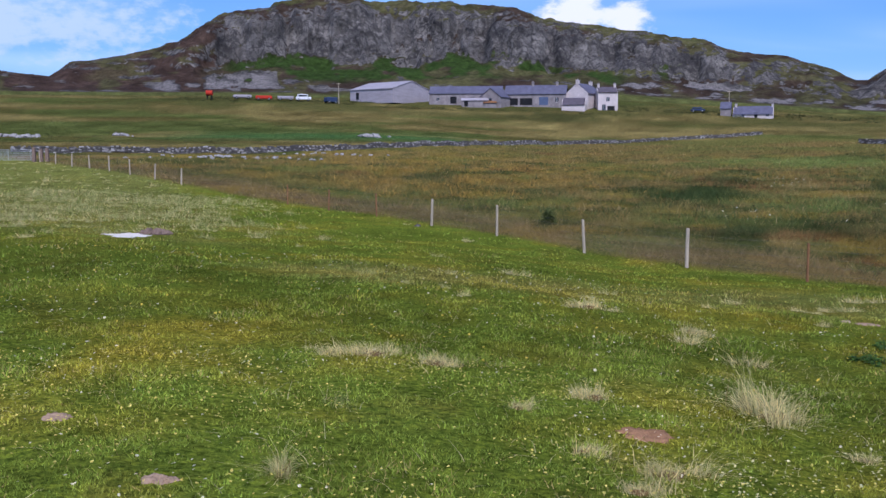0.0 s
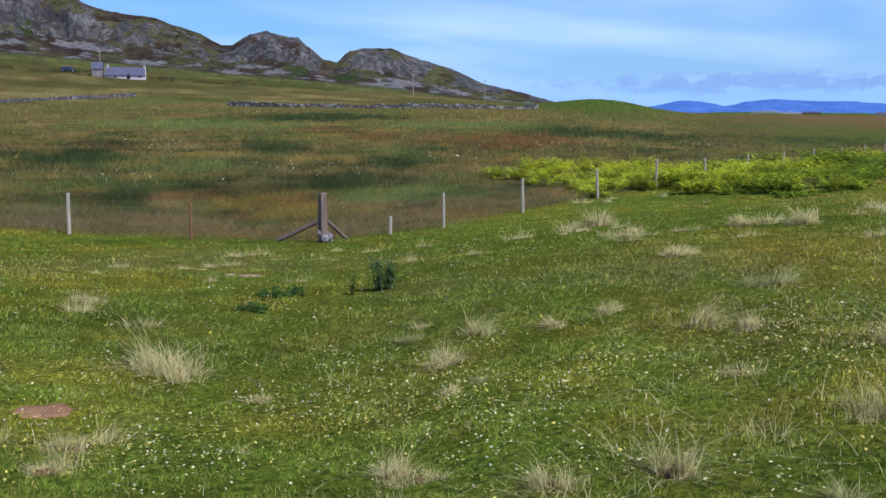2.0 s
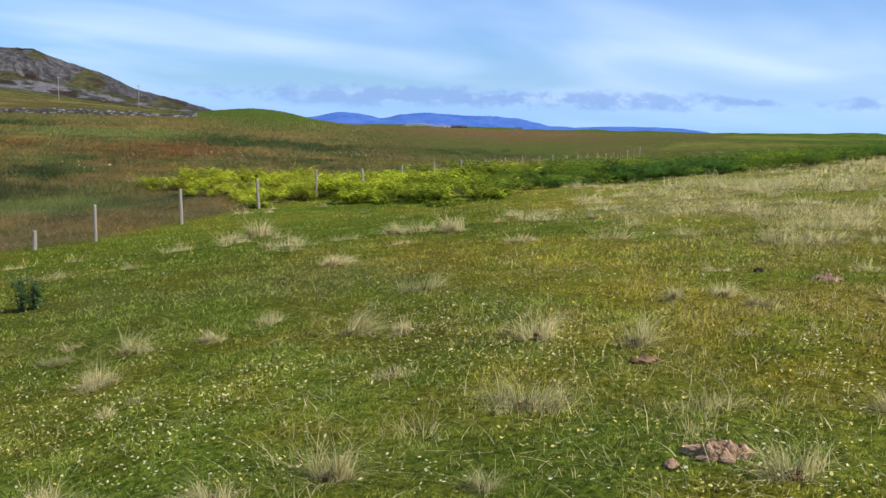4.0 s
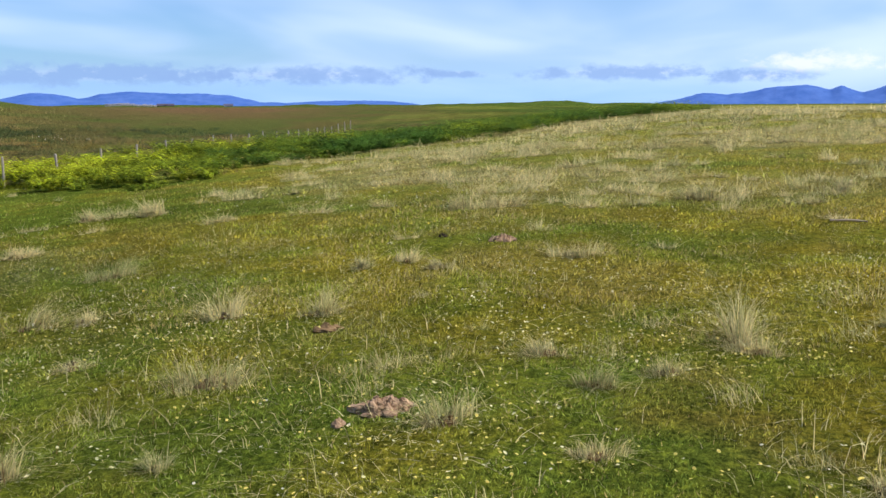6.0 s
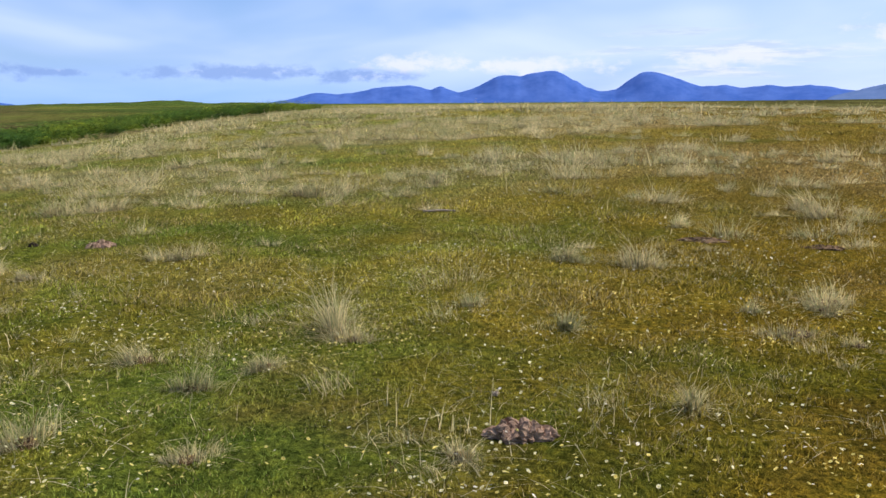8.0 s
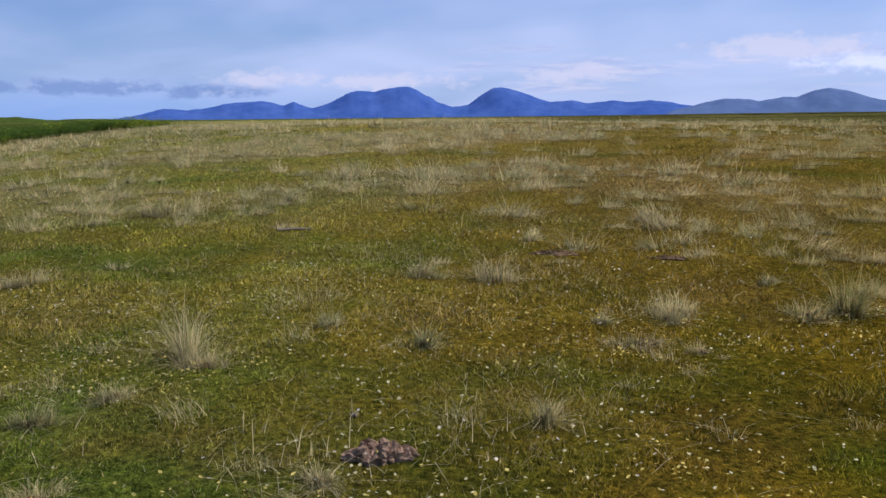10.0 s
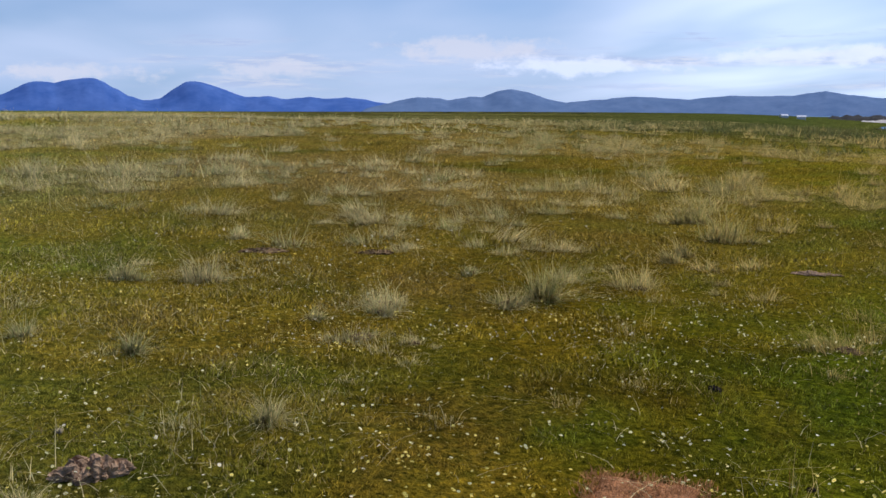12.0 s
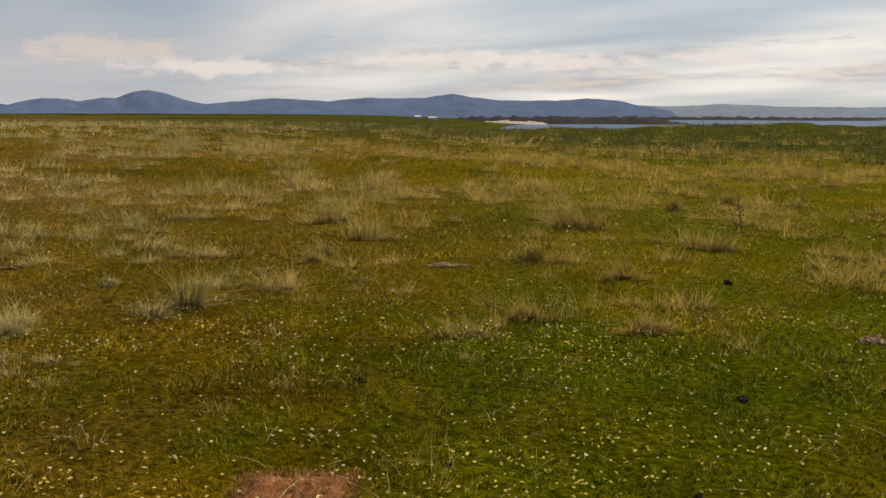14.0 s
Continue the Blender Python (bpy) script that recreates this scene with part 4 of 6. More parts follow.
# strainer post with its two struts
strainer = new("strainer_post")
tagged(strainer, "thick brown strainer post with two leaning struts", "fence post")
strainer.location = (*CORNER, float(ground_z(*CORNER)))
part("upright", post_mesh(1.27, 0.095, 91, True), M_STRAINER, strainer)
for way, reach, hgt in ((DIR_A, 1.35, 0.55), (DIR_B, 0.85, 0.6)):
    bm = bmesh.new()
    foot_p = CORNER + way * reach
    rod(bm, (way[0] * 0.08, way[1] * 0.08, hgt), (way[0] * reach, way[1] * reach, float(ground_z(*foot_p)) - strainer.location.z + 0.03), 0.055, 0.06, 6)
    part("strut", bm, M_STRAINER, strainer)
bm = bmesh.new()
for k in range(7):
    rnd = random.Random(k)
    m = Matrix.Translation((rnd.uniform(-.16, .16) + .06, rnd.uniform(-.18, .05), rnd.uniform(0, .3))) @ Euler((rnd.random(), rnd.random(), rnd.random())).to_matrix().to_4x4()
    bmesh.ops.create_icosphere(bm, subdivisions=1, radius=rnd.uniform(.07, .13), matrix=m)
part("packing_stones", bm, M_GREYWALL, strainer, "pale stones packed round its foot")

# gate and its posts
gx0, gy0 = at_polar(-22.25, 103)
gate = new("field_gate")
tagged(gate, "galvanised seven-bar metal field gate, shut", "gate")
gate.location = (gx0, gy0, float(ground_z(gx0, gy0)))
gate.rotation_euler.z = radians(22)
for k in range(6):
    part("bar", rod(bmesh.new(), (-3.9, 0, 0.18 + k * 0.19), (0, 0, 0.18 + k * 0.19), 0.026, sides=6), M_GALV, gate)
for x in (-3.9, -2.0, 0):
    part("stile", rod(bmesh.new(), (x, 0, 0.12), (x, 0, 1.18), 0.028, sides=6), M_GALV, gate)
for k, (daz, hh) in enumerate(((-22.1, 1.35), (-21.75, 1.2), (-21.45, 1.25))):
    x, y = at_polar(daz, 103)
    gp = new("gate_post", bpy.data.meshes.new("gate_post"))
    bm = post_mesh(hh, 0.16, 200 + k, True)
    bm.to_mesh(gp.data), bm.free()
    gp.data.materials.append(M_STRAINER)
    gp.location = (x, y, float(ground_z(x, y)))
    tagged(gp, "dark stout timber post beside the metal gate", "gate post", "gate posts")


# ---- dry stone walls ----
def stone_wall(name, label, knots, height, gaps=0.0, seed=0, step=0.42, mat=None):
    """Rough stones heaped in courses along a line of (azimuth, distance)."""
    k = np.array(knots, float).reshape(-1, 2)
    pts = np.array([at_polar(a, r) for a, r in k])
    seg = np.r_[0, np.cumsum(np.hypot(*np.diff(pts, axis=0).T))]
    rng = np.random.default_rng(seed)
    unit = np.array([[x, y, z] for x in (-.5, .5) for y in (-.5, .5) for z in (-.5, .5)])
    face = np.array([[0, 1, 3, 2], [4, 6, 7, 5], [0, 4, 5, 1], [2, 3, 7, 6], [0, 2, 6, 4], [1, 5, 7, 3]])
    vs, fs, n = [], [], 0
    courses = 5
    s = 0.0
    while s < seg[-1]:
        x, y = np.interp(s, seg, pts[:, 0]), np.interp(s, seg, pts[:, 1])
        x2, y2 = np.interp(s + 1, seg, pts[:, 0]), np.interp(s + 1, seg, pts[:, 1])
        ang = math.atan2(y2 - y, x2 - x)
        z0 = float(ground_z(x, y))
        broken = 1 - gaps * float(smooth(fbm(np.array([s / 9]), np.array([seed * 1.0]), 3, 7), .0, .2)[0])
        for c_ in range(courses):
            hh = height / courses
            if (c_ + 0.5) * hh > height * broken * rng.uniform(0.85, 1.1):
                continue
            dim = np.array([step * rng.uniform(.75, 1.25), 0.55 - 0.08 * c_, hh * rng.uniform(.8, 1.35)])
            v = unit * dim * rng.uniform(.8, 1.12, (8, 3))
            t = ang + rng.uniform(-.25, .25)
            rot = np.array([[math.cos(t), -math.sin(t), 0], [math.sin(t), math.cos(t), 0], [0, 0, 1]])
            off = step * 0.5 * (c_ % 2)
            v = v @ rot.T + [x + math.cos(ang) * off, y + math.sin(ang) * off, z0 - .05 + (c_ + .5) * hh]
            vs.append(v), fs.append(face + n)
            n += 8
        s += step
    me = mesh_from(name, np.concatenate(vs), np.concatenate(fs), mat or M_STONE)
    return tagged(new(name, me), label, "wall", kind="structure")


stone_wall("wall_field", "tumbledown grey dry stone field wall", [-23.2, 130, -18, 128, -11, 125, -6, 133, 0, 152, 4, 175, 7.5, 200, 13, 228, 18, 245], 0.80, 0.25, 3, 0.29)
stone_wall("wall_moor", "long grey dry stone wall across the moor edge", [23, 214, 25.6, 205, 31, 202, 36, 205, 40.5, 214], 0.95, 0.35, 9, 0.6)

# bleached outcrops and loose boulders
def boulder_heap(label, az, r, count, spread, size, seed):
    rnd = random.Random(seed)
    x0, y0 = at_polar(az, r)
    zb = float(ground_z(x0, y0))
    thing = new("rock_outcrop")
    thing.location = (x0, y0, zb)
    for k in range(count):
        x, y = rnd.gauss(0, spread), rnd.gauss(0, spread * 0.35)
        s = size * rnd.uniform(.5, 1.3)
        bm = bmesh.new()
        made = bmesh.ops.create_icosphere(bm, subdivisions=1, radius=s)["verts"]
        for v in made:
            v.co += Vector([rnd.uniform(-.2, .2) * s for _ in range(3)])
            v.co.x, v.co.z = v.co.x * 1.35, v.co.z * .7
        ob = part("boulder", bm, M_STONE, thing)
        ob.location = (x, y, float(ground_z(x0 + x, y0 + y)) - zb + s * .2)
        ob.rotation_euler = (rnd.uniform(-.4, .4), rnd.uniform(-.4, .4), rnd.uniform(0, 6))
    return tagged(thing, label, "rock", "outcrops in the fields")


boulder_heap("bleached low rock outcrop in a field", -23.0, 186, 26, 2.6, .55, 1)
boulder_heap("small pale boulders lying in grass", -17.6, 186, 8, 0.8, .5, 2)
boulder_heap("bleached low rock outcrop beside green rushes", -3.8, 178, 22, 1.8, .5, 3)
boulder_heap("tumbled pale stones below the wall", -11.3, 113, 40, 4.5, .24, 4)
boulder_heap("tumbled pale stones below the wall", -6.0, 123, 20, 3.0, .22, 5)


# ---- farm ----
def gable_house(name, label, az, r, turn, length, width, eave, ridge, wall_mat, roof_mat, chimneys=(), openings=(), category="building", sunk=0.0, lift=0.0):
    """A pitched-roof building; its long front faces the camera's side, turned by so many degrees. openings: (side, along, sill, wide, high, kind)."""
    x, y = at_polar(az, r)
    thing = new(name)
    tagged(thing, label, category)
    thing.location = (x, y, float(ground_z(x, y)) - sunk + lift)
    thing.rotation_euler.z = radians(-az + turn)
    L, W = length / 2, width / 2
    bm = bmesh.new()
    prof = [(-W, -1.2), (W, -1.2), (W, eave), (0, ridge), (-W, eave)]
    ends = [[bm.verts.new((sx * L, py, pz)) for py, pz in prof] for sx in (-1, 1)]
    bm.faces.new(ends[0]), bm.faces.new(ends[1][::-1])
    for k in range(5):
        bm.faces.new((ends[0][k], ends[1][k], ends[1][(k + 1) % 5], ends[0][(k + 1) % 5]))
    bmesh.ops.recalc_face_normals(bm, faces=bm.faces)
    part("wall", bm, wall_mat, thing)
    t = 0.16
    run, rise = W, ridge - eave
    for sy in (-1, 1):
        bm = bmesh.new()
        o = 0.25
        lo, hi = (sy * (W + o), eave - o * rise / run + 0.02), (0, ridge + 0.02)
        vs = [bm.verts.new((sx * (L - .12 if wall_mat is M_RENDER else L + .15), py, pz + dz_)) for sx in (-1, 1) for py, pz in (lo, hi) for dz_ in (0, t)]
        for f in ((0, 1, 3, 2), (4, 6, 7, 5), (0, 4, 5, 1), (2, 3, 7, 6), (1, 5, 7, 3), (0, 2, 6, 4)):
            bm.faces.new([vs[q] for q in f])
        bmesh.ops.recalc_face_normals(bm, faces=bm.faces)
        part("roof", bm, roof_mat, thing)
    for cx, cw, ch in chimneys:
        bm = box(bmesh.new(), (cx - cw / 2, -0.4, ridge - 0.8), (cx + cw / 2, 0.4, ridge + ch), 0.03)
        chim = part("chimney", bm, wall_mat, thing)
        part("chimney_cap", box(bmesh.new(), (cx - cw / 2 - .07, -.47, ridge + ch), (cx + cw / 2 + .07, .47, ridge + ch + .12)), wall_mat, chim)
        for px in (-.18, .18):
            part("chimney_pot", rod(bmesh.new(), (cx + px, 0, ridge + ch + .1), (cx + px, 0, ridge + ch + .5), .11, .09), M_GREYWALL, chim)
    for side, along, sill, wide, high, kind in openings:
        # near-black doorway panels stand in for the shade inside open bays
        mat = {"window": M_PANE, "doorway": M_DARK, "door": M_BLUEDOOR}[kind]
        nm = {"window": "window", "doorway": "doorway", "door": "door"}[kind]
        if side == "front":
            lo, hi = (along - wide / 2, -W - .02, sill), (along + wide / 2, -W + .1, sill + high)
            flo, fhi = (along - wide / 2 - .1, -W - .05, sill - .1), (along + wide / 2 + .1, -W + .05, sill)
        else:
            sx = 1 if side == "right" else -1
            lo, hi = (sx * L - .1, along - wide / 2, sill), (sx * L + .02, along + wide / 2, sill + high)
            if sx < 0:
                lo, hi = (-L - .02, along - wide / 2, sill), (-L + .1, along + wide / 2, sill + high)
            flo, fhi = (lo[0], lo[1] - .1, sill - .1), (hi[0] + .03 * (sx > 0), hi[1] + .1, sill)
        ob = part(nm, box(bmesh.new(), lo, hi), mat, thing)
        if kind == "window":
            part("sill", box(bmesh.new(), flo, fhi), M_RENDER, ob)
            if side == "front":
                part("glazing_bar", box(bmesh.new(), (along - .03, -W - .04, sill), (along + .03, -W - .02, sill + high)), M_WHITE, ob)
    return thing


gable_house("steel_shed", "big pale corrugated steel farm shed", -2.75, 300, -42, 17, 17, 2.9, 5.3, M_TIN, M_TIN,
            (), [("front", -5.5, 0.0, 1.2, 2.1, "doorway")], "shed", lift=0.3)
gable_house("stone_barn", "long slate-roofed stone barn with white gable", 1.6, 292, -4, 21, 7, 2.9, 5.0, M_GREYWALL, M_SLATE,
            (), [("front", -8, 0.8, .8, .9, "window"), ("front", -3.5, 0, 1.8, 2.0, "doorway"), ("front", 2, .8, .8, .9, "window"), ("front", 6.5, 0, 1.4, 2, "door")], "barn")
gable_house("byre", "small rendered byre with its gable to the field", 3.35, 288, 62, 8, 6.5, 2.5, 4.9, M_GREYWALL, M_SLATE, (), [("left", 0, 1.2, .8, .9, "window")], "barn")
gable_house("farm_steading", "grey steading with blue slate roof and open bays", 5.6, 291, -5, 17.5, 7, 3.2, 5.7, M_GREYWALL, M_SLATE,
            [(-1.0, .7, .9), (6.0, .7, .9)], [("front", -6.5, 0, 3.0, 2.0, "doorway"), ("front", -2.6, 0, 3.6, 2.0, "doorway"), ("front", 2.4, 0, 2.6, 2.3, "door"), ("front", 6.2, .9, .9, 1.2, "window")], "barn")
gable_house("yard_shed", "low patched shed in front of the barn", 2.1, 285.5, -4, 7.5, 3.4, 1.7, 2.3, M_GREYWALL, M_TIN, (), [("front", -2.4, 0, 1.1, 1.5, "doorway")], "shed")
gable_house("cart_shed", "small shed with a rusty sheet roof", 3.0, 284.5, -8, 3.4, 3.0, 1.2, 1.7, M_GREYWALL, M_RUSTY, (), [], "shed")
gable_house("lean_to", "low dark-roofed lean-to shed with white front", 7.75, 283, -6, 6.5, 4.5, 1.5, 3.3, M_RENDER, M_DARKSLATE, (), [], "shed")
gable_house("farmhouse", "white rendered two-storey farmhouse with gable chimneys", 8.3, 292, 68, 11, 6.8, 4.6, 7.4, M_RENDER, M_SLATE,
            [(-4.9, 1.2, .9), (4.9, 1.2, .9)], [("left", 0.0, 1.9, .9, 1.3, "window")], "house", sunk=1.0)
gable_house("farmhouse_wing", "white farmhouse wing with tall end chimneys", 9.55, 288, 8, 5.6, 6.5, 5.5, 7.0, M_RENDER, M_DARKSLATE,
            [(-2.3, .6, .9), (2.3, .6, .9)], [("front", -1.1, 0.1, 1.0, 2.0, "window"), ("front", 0.9, 0.0, 2.1, 1.7, "doorway"), ("front", 0, 3.0, .9, 1.1, "window")], "house", sunk=0.9)
gable_house("cottage", "low white cottage with long blue slate roof", 17.55, 288, -3, 10.6, 5.2, 1.15, 3.2, M_RENDER, M_SLATE,
            [(-4.6, .5, .6), (5.0, .5, .5)], [("front", -2.6, .45, .8, .6, "window"), ("front", .8, 0.1, .9, 1.4, "doorway"), ("front", 3.8, .45, .8, .6, "window")], "cottage", sunk=0.45)
gable_house("cottage_byre", "grey stone end of the cottage", 16.1, 288.5, -3, 2.7, 4.8, 1.7, 3.4, M_GREYWALL, M_SLATE, (), [], "cottage")


def utility_pole(az, r, hgt):
    x, y = at_polar(az, r)
    ob = new("utility_pole")
    tagged(ob, "bare wooden pole standing by the farm", "pole", "poles by the farm")
    ob.location = (x, y, float(ground_z(x, y)))
    part("pole", rod(bmesh.new(), (0, 0, -.4), (0, 0, hgt), .10, .07), M_POST, ob)
    part("crossarm", box(bmesh.new(), (-.6, -.06, hgt - .4), (.6, .06, hgt - .28)), M_POST, ob)
    return ob


utility_pole(-5.7, 285, 6.0)
utility_pole(16.25, 292, 6.6)
utility_pole(33.4, 300, 6.5)
utility_pole(37.5, 300, 6.5)


def wheeled(name, label, az, r, turn, size, mat, roof_mat=None, category="vehicle", cab=True):
    """A parked vehicle or trailer: a shaped body on wheels."""
    x, y = at_polar(az, r)
    ob = new(name)
    tagged(ob, label, category)
    ob.location = (x, y, float(ground_z(x, y)) + 0.1)
    ob.rotation_euler.z = radians(-az + turn)
    L, W, H = size
    body = part("body", box(bmesh.new(), (-L / 2, -W / 2, .4), (L / 2, W / 2, H * (.6 if cab else 1)), .12), mat, ob)
    if cab:
        bm = box(bmesh.new(), (-L * .38, -W / 2 + .06, H * .6), (L * .28, W / 2 - .06, H), .15)
        part("cabin", bm, roof_mat or mat, ob)
        part("side_window", box(bmesh.new(), (-L * .33, -W / 2 + .03, H * .66), (L * .22, -W / 2 + .07, H * .9)), M_PANE, ob)
    for sx in (-.32, .32):
        for sy in (-1, 1):
            wh = part("wheel", rod(bmesh.new(), (sx * L, sy * (W / 2 - .2), .36), (sx * L, sy * (W / 2 + .02), .36), .36, sides=14), M_DARK, ob)
            part("hub", rod(bmesh.new(), (sx * L, sy * (W / 2 + .02), .36), (sx * L, sy * (W / 2 + .04), .36), .18, sides=10), M_GALV, wh)
    return ob


wheeled("van", "white van parked in the farmyard", -7.7, 292, 6, (4.4, 1.9, 2.0), M_WHITE)
wheeled("red_trailer", "red farm trailer standing on rough grass", -9.9, 290, -4, (4.6, 2.0, 1.3), M_RED, cab=False, category="trailer")
wheeled("grey_trailer", "long pale flatbed trailer parked near the farm", -11.1, 294, 3, (5.2, 2.0, 1.2), M_TIN, cab=False, category="trailer")
wheeled("pale_trailer", "low pale trailer parked near the farm", -8.7, 293, 3, (4.6, 2.0, 1.2), M_TIN, cab=False, category="trailer")
wheeled("tractor_trailer", "dark blue farm trailer beside a pole", -6.15, 286, 30, (3.4, 2.0, 1.7), M_NAVY, cab=False, category="trailer")
wheeled("dark_car", "dark car parked by the cottage track", 14.6, 291, 0, (4.0, 1.7, 1.45), M_NAVY, category="car")
x, y = at_polar(-12.9, 290)
tank = new("oil_tank")
tagged(tank, "small red tank on a stand in the grass", "tank")
tank.location = (x, y, float(ground_z(x, y)) + .9)
part("drum", rod(bmesh.new(), (-.9, 0, .9), (.9, 0, .9), .75, sides=16), M_RED, tank)
for sx in (-.6, .6):
    part("leg", box(bmesh.new(), (sx - .08, -.5, -.9), (sx + .08, .5, .4)), M_DARK, tank)

# far steading on the plain
gable_house("far_barn", "small dark barn far off on the plain", 55.4, 560, 0, 9, 6, 1.4, 2.3, M_DARK, M_DARKSLATE, (), [("front", 0, 0, 2, 1.8, "doorway")], "barn")
gable_house("far_cottage", "tiny white cottage far off on the plain", 58.8, 562, 0, 5, 4, 1.5, 2.4, M_WHITE, M_SLATE, (), [], "cottage")
gable_house("far_cottage", "tiny white cottage near the far shore", 138.2, 620, 0, 5, 4, 1.3, 2.2, M_WHITE, M_WHITE, (), [], "cottage")
gable_house("far_cottage", "tiny white cottage near the far shore", 137.3, 630, 20, 4, 4, 1.2, 2.0, M_WHITE, M_WHITE, (), [], "cottage")
stone_wall("wall_far", "pale wall far across the brown plain", [52.3, 575, 55, 568, 57.5, 560], 1.3, 0.3, 15, 1.6, M_RENDER)

# ---- grass, flowers and other growth ----


def scatter(rng, az0, az1, r0, r1, per_m2):
    """Random places in a sector, so many to the square metre."""
    area = radians(az1 - az0) * (r1 * r1 - r0 * r0) / 2
    n = int(area * per_m2)
    r = np.sqrt(rng.uniform(r0 * r0, r1 * r1, n))
    a = np.radians(rng.uniform(az0, az1, n))
    return r * np.sin(a), r * np.cos(a)


def short_blades(x, y, z, high, wide, tint, rng):
    """One upright triangle for each blade."""
    n = len(x)
    t = rng.uniform(0, 2 * np.pi, n)
    lean, lt = rng.uniform(0.05, 1.6, n) * high, rng.uniform(0, 2 * np.pi, n)
    c_, s_ = np.cos(t) * wide / 2, np.sin(t) * wide / 2
    v = np.empty((n, 3, 3))
    v[:, 0] = np.c_[x - c_, y - s_, z - 0.005]
    v[:, 1] = np.c_[x + c_, y + s_, z - 0.005]
    v[:, 2] = np.c_[x + np.cos(lt) * lean, y + np.sin(lt) * lean, z + high]
    return v.reshape(-1, 3), np.arange(3 * n).reshape(-1, 3), np.repeat(tint, 3, axis=0)


def long_blades(x, y, z, high, wide, out_x, out_y, droop, tint, rng, tip=0.15, steps=(0.0, 0.55, 1.0)):
    """Bent tapering blades: each leans along (out_x, out_y) and droops."""
    n, k_ = len(x), len(steps)
    t = rng.uniform(0, 2 * np.pi, n)
    c_, s_ = np.cos(t) * wide / 2, np.sin(t) * wide / 2
    if k_ == 2 and tip < .5:              # far off a plain pointed blade is enough
        v = np.empty((n, 3, 3))
        v[:, 0], v[:, 1] = np.c_[x - c_ * 1.3, y - s_ * 1.3, z], np.c_[x + c_ * 1.3, y + s_ * 1.3, z]
        v[:, 2] = np.c_[x + out_x, y + out_y, z + high * (1 - droop * 0.7)]
        return v.reshape(-1, 3), np.arange(3 * n).reshape(-1, 3), np.repeat(tint, 3, axis=0)
    v = np.empty((n, 2 * k_, 3))
    for k, f in enumerate(steps):
        bend = f**1.7
        cx, cy = x + out_x * bend, y + out_y * bend
        cz = z + high * (f - droop * f**2.4 * 0.7)
        ww = 1.0 - (1.0 - tip) * f**1.6
        v[:, 2 * k] = np.c_[cx - c_ * ww, cy - s_ * ww, cz]
        v[:, 2 * k + 1] = np.c_[cx + c_ * ww, cy + s_ * ww, cz]
    b = np.arange(n)[:, None] * 2 * k_
    q = np.concatenate([b + [2 * k, 2 * k + 1, 2 * k + 3, 2 * k + 2] for k in range(k_ - 1)])
    return v.reshape(-1, 3), q, np.repeat(tint, 2 * k_, axis=0)


def tussocks(px, py, rng, high, blades, spread, straw, width, flat=0.25, steps=(0.0, 0.55, 1.0)):
    """Blades of many tussocks: centres px, py; per-tussock height and straw share."""
    n, tufts = len(px), 6
    idx = np.repeat(np.arange(n), blades)
    m = len(idx)
    # each clump is a handful of tufts, and every tuft leans its own way
    tuft = rng.integers(0, tufts, m)
    ta, td = rng.uniform(0, 2 * np.pi, (n, tufts)), np.abs(rng.normal(0, spread, (n, tufts))) * (high / 0.3)[:, None]
    tall = rng.uniform(.5, 1.12, (n, tufts))
    ang = ta[idx, tuft] + rng.normal(0, .75, m)
    own = rng.normal(0, .42 * spread, (m, 2)) * (high[idx] / 0.3)[:, None]
    x = px[idx] + np.cos(ta[idx, tuft]) * td[idx, tuft] + own[:, 0]
    y = py[idx] + np.sin(ta[idx, tuft]) * td[idx, tuft] + own[:, 1]
    hh = high[idx] * tall[idx, tuft] * (0.25 + 0.85 * rng.random(m) ** 1.6)
    lie = rng.random(m) < flat
    reach = hh * np.where(lie, rng.uniform(0.9, 2.0, m), rng.uniform(0.08, 0.95, m))
    wind = rng.normal(1.9, 1.4, n)[idx]
    ox = np.cos(ang) * reach + np.cos(wind) * hh * .15
    oy = np.sin(ang) * reach + np.sin(wind) * hh * .15
    hh = np.where(lie, hh * rng.uniform(0.15, 0.6, m), hh)
    dry = np.clip(straw[idx] + rng.normal(0, 0.38, m), 0, 1)
    pale, grey, fresh, brown = np.array([.90, .77, .37]), np.array([.72, .62, .35]), np.array([.25, .31, .09]), np.array([.20, .120, .045])
    pick = rng.random(m)[:, None]
    tint = np.where(pick < .65, pale, grey)
    tint = fresh + (tint - fresh) * dry[:, None]
    tint = np.where(pick > .78, brown, tint)
    # straw is tinted warmer towards the sun
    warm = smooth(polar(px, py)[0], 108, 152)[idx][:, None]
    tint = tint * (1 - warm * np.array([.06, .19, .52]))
    foot_ = (pick[:, 0] > .78) & (rng.random(m) < .8)            # dead brown leaves low in the clump, standing in for its base shade
    hh = np.where(foot_, hh * .35, hh)
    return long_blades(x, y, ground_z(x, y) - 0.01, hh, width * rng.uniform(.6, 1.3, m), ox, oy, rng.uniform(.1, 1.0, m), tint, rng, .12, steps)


def join(sets):
    vs, fs, ts, n = [], [], [], 0
    for v, f, t in sets:
        vs.append(v), fs.append(f + n), ts.append(t)
        n += len(v)
    return np.concatenate(vs), np.concatenate(fs), np.concatenate(ts)


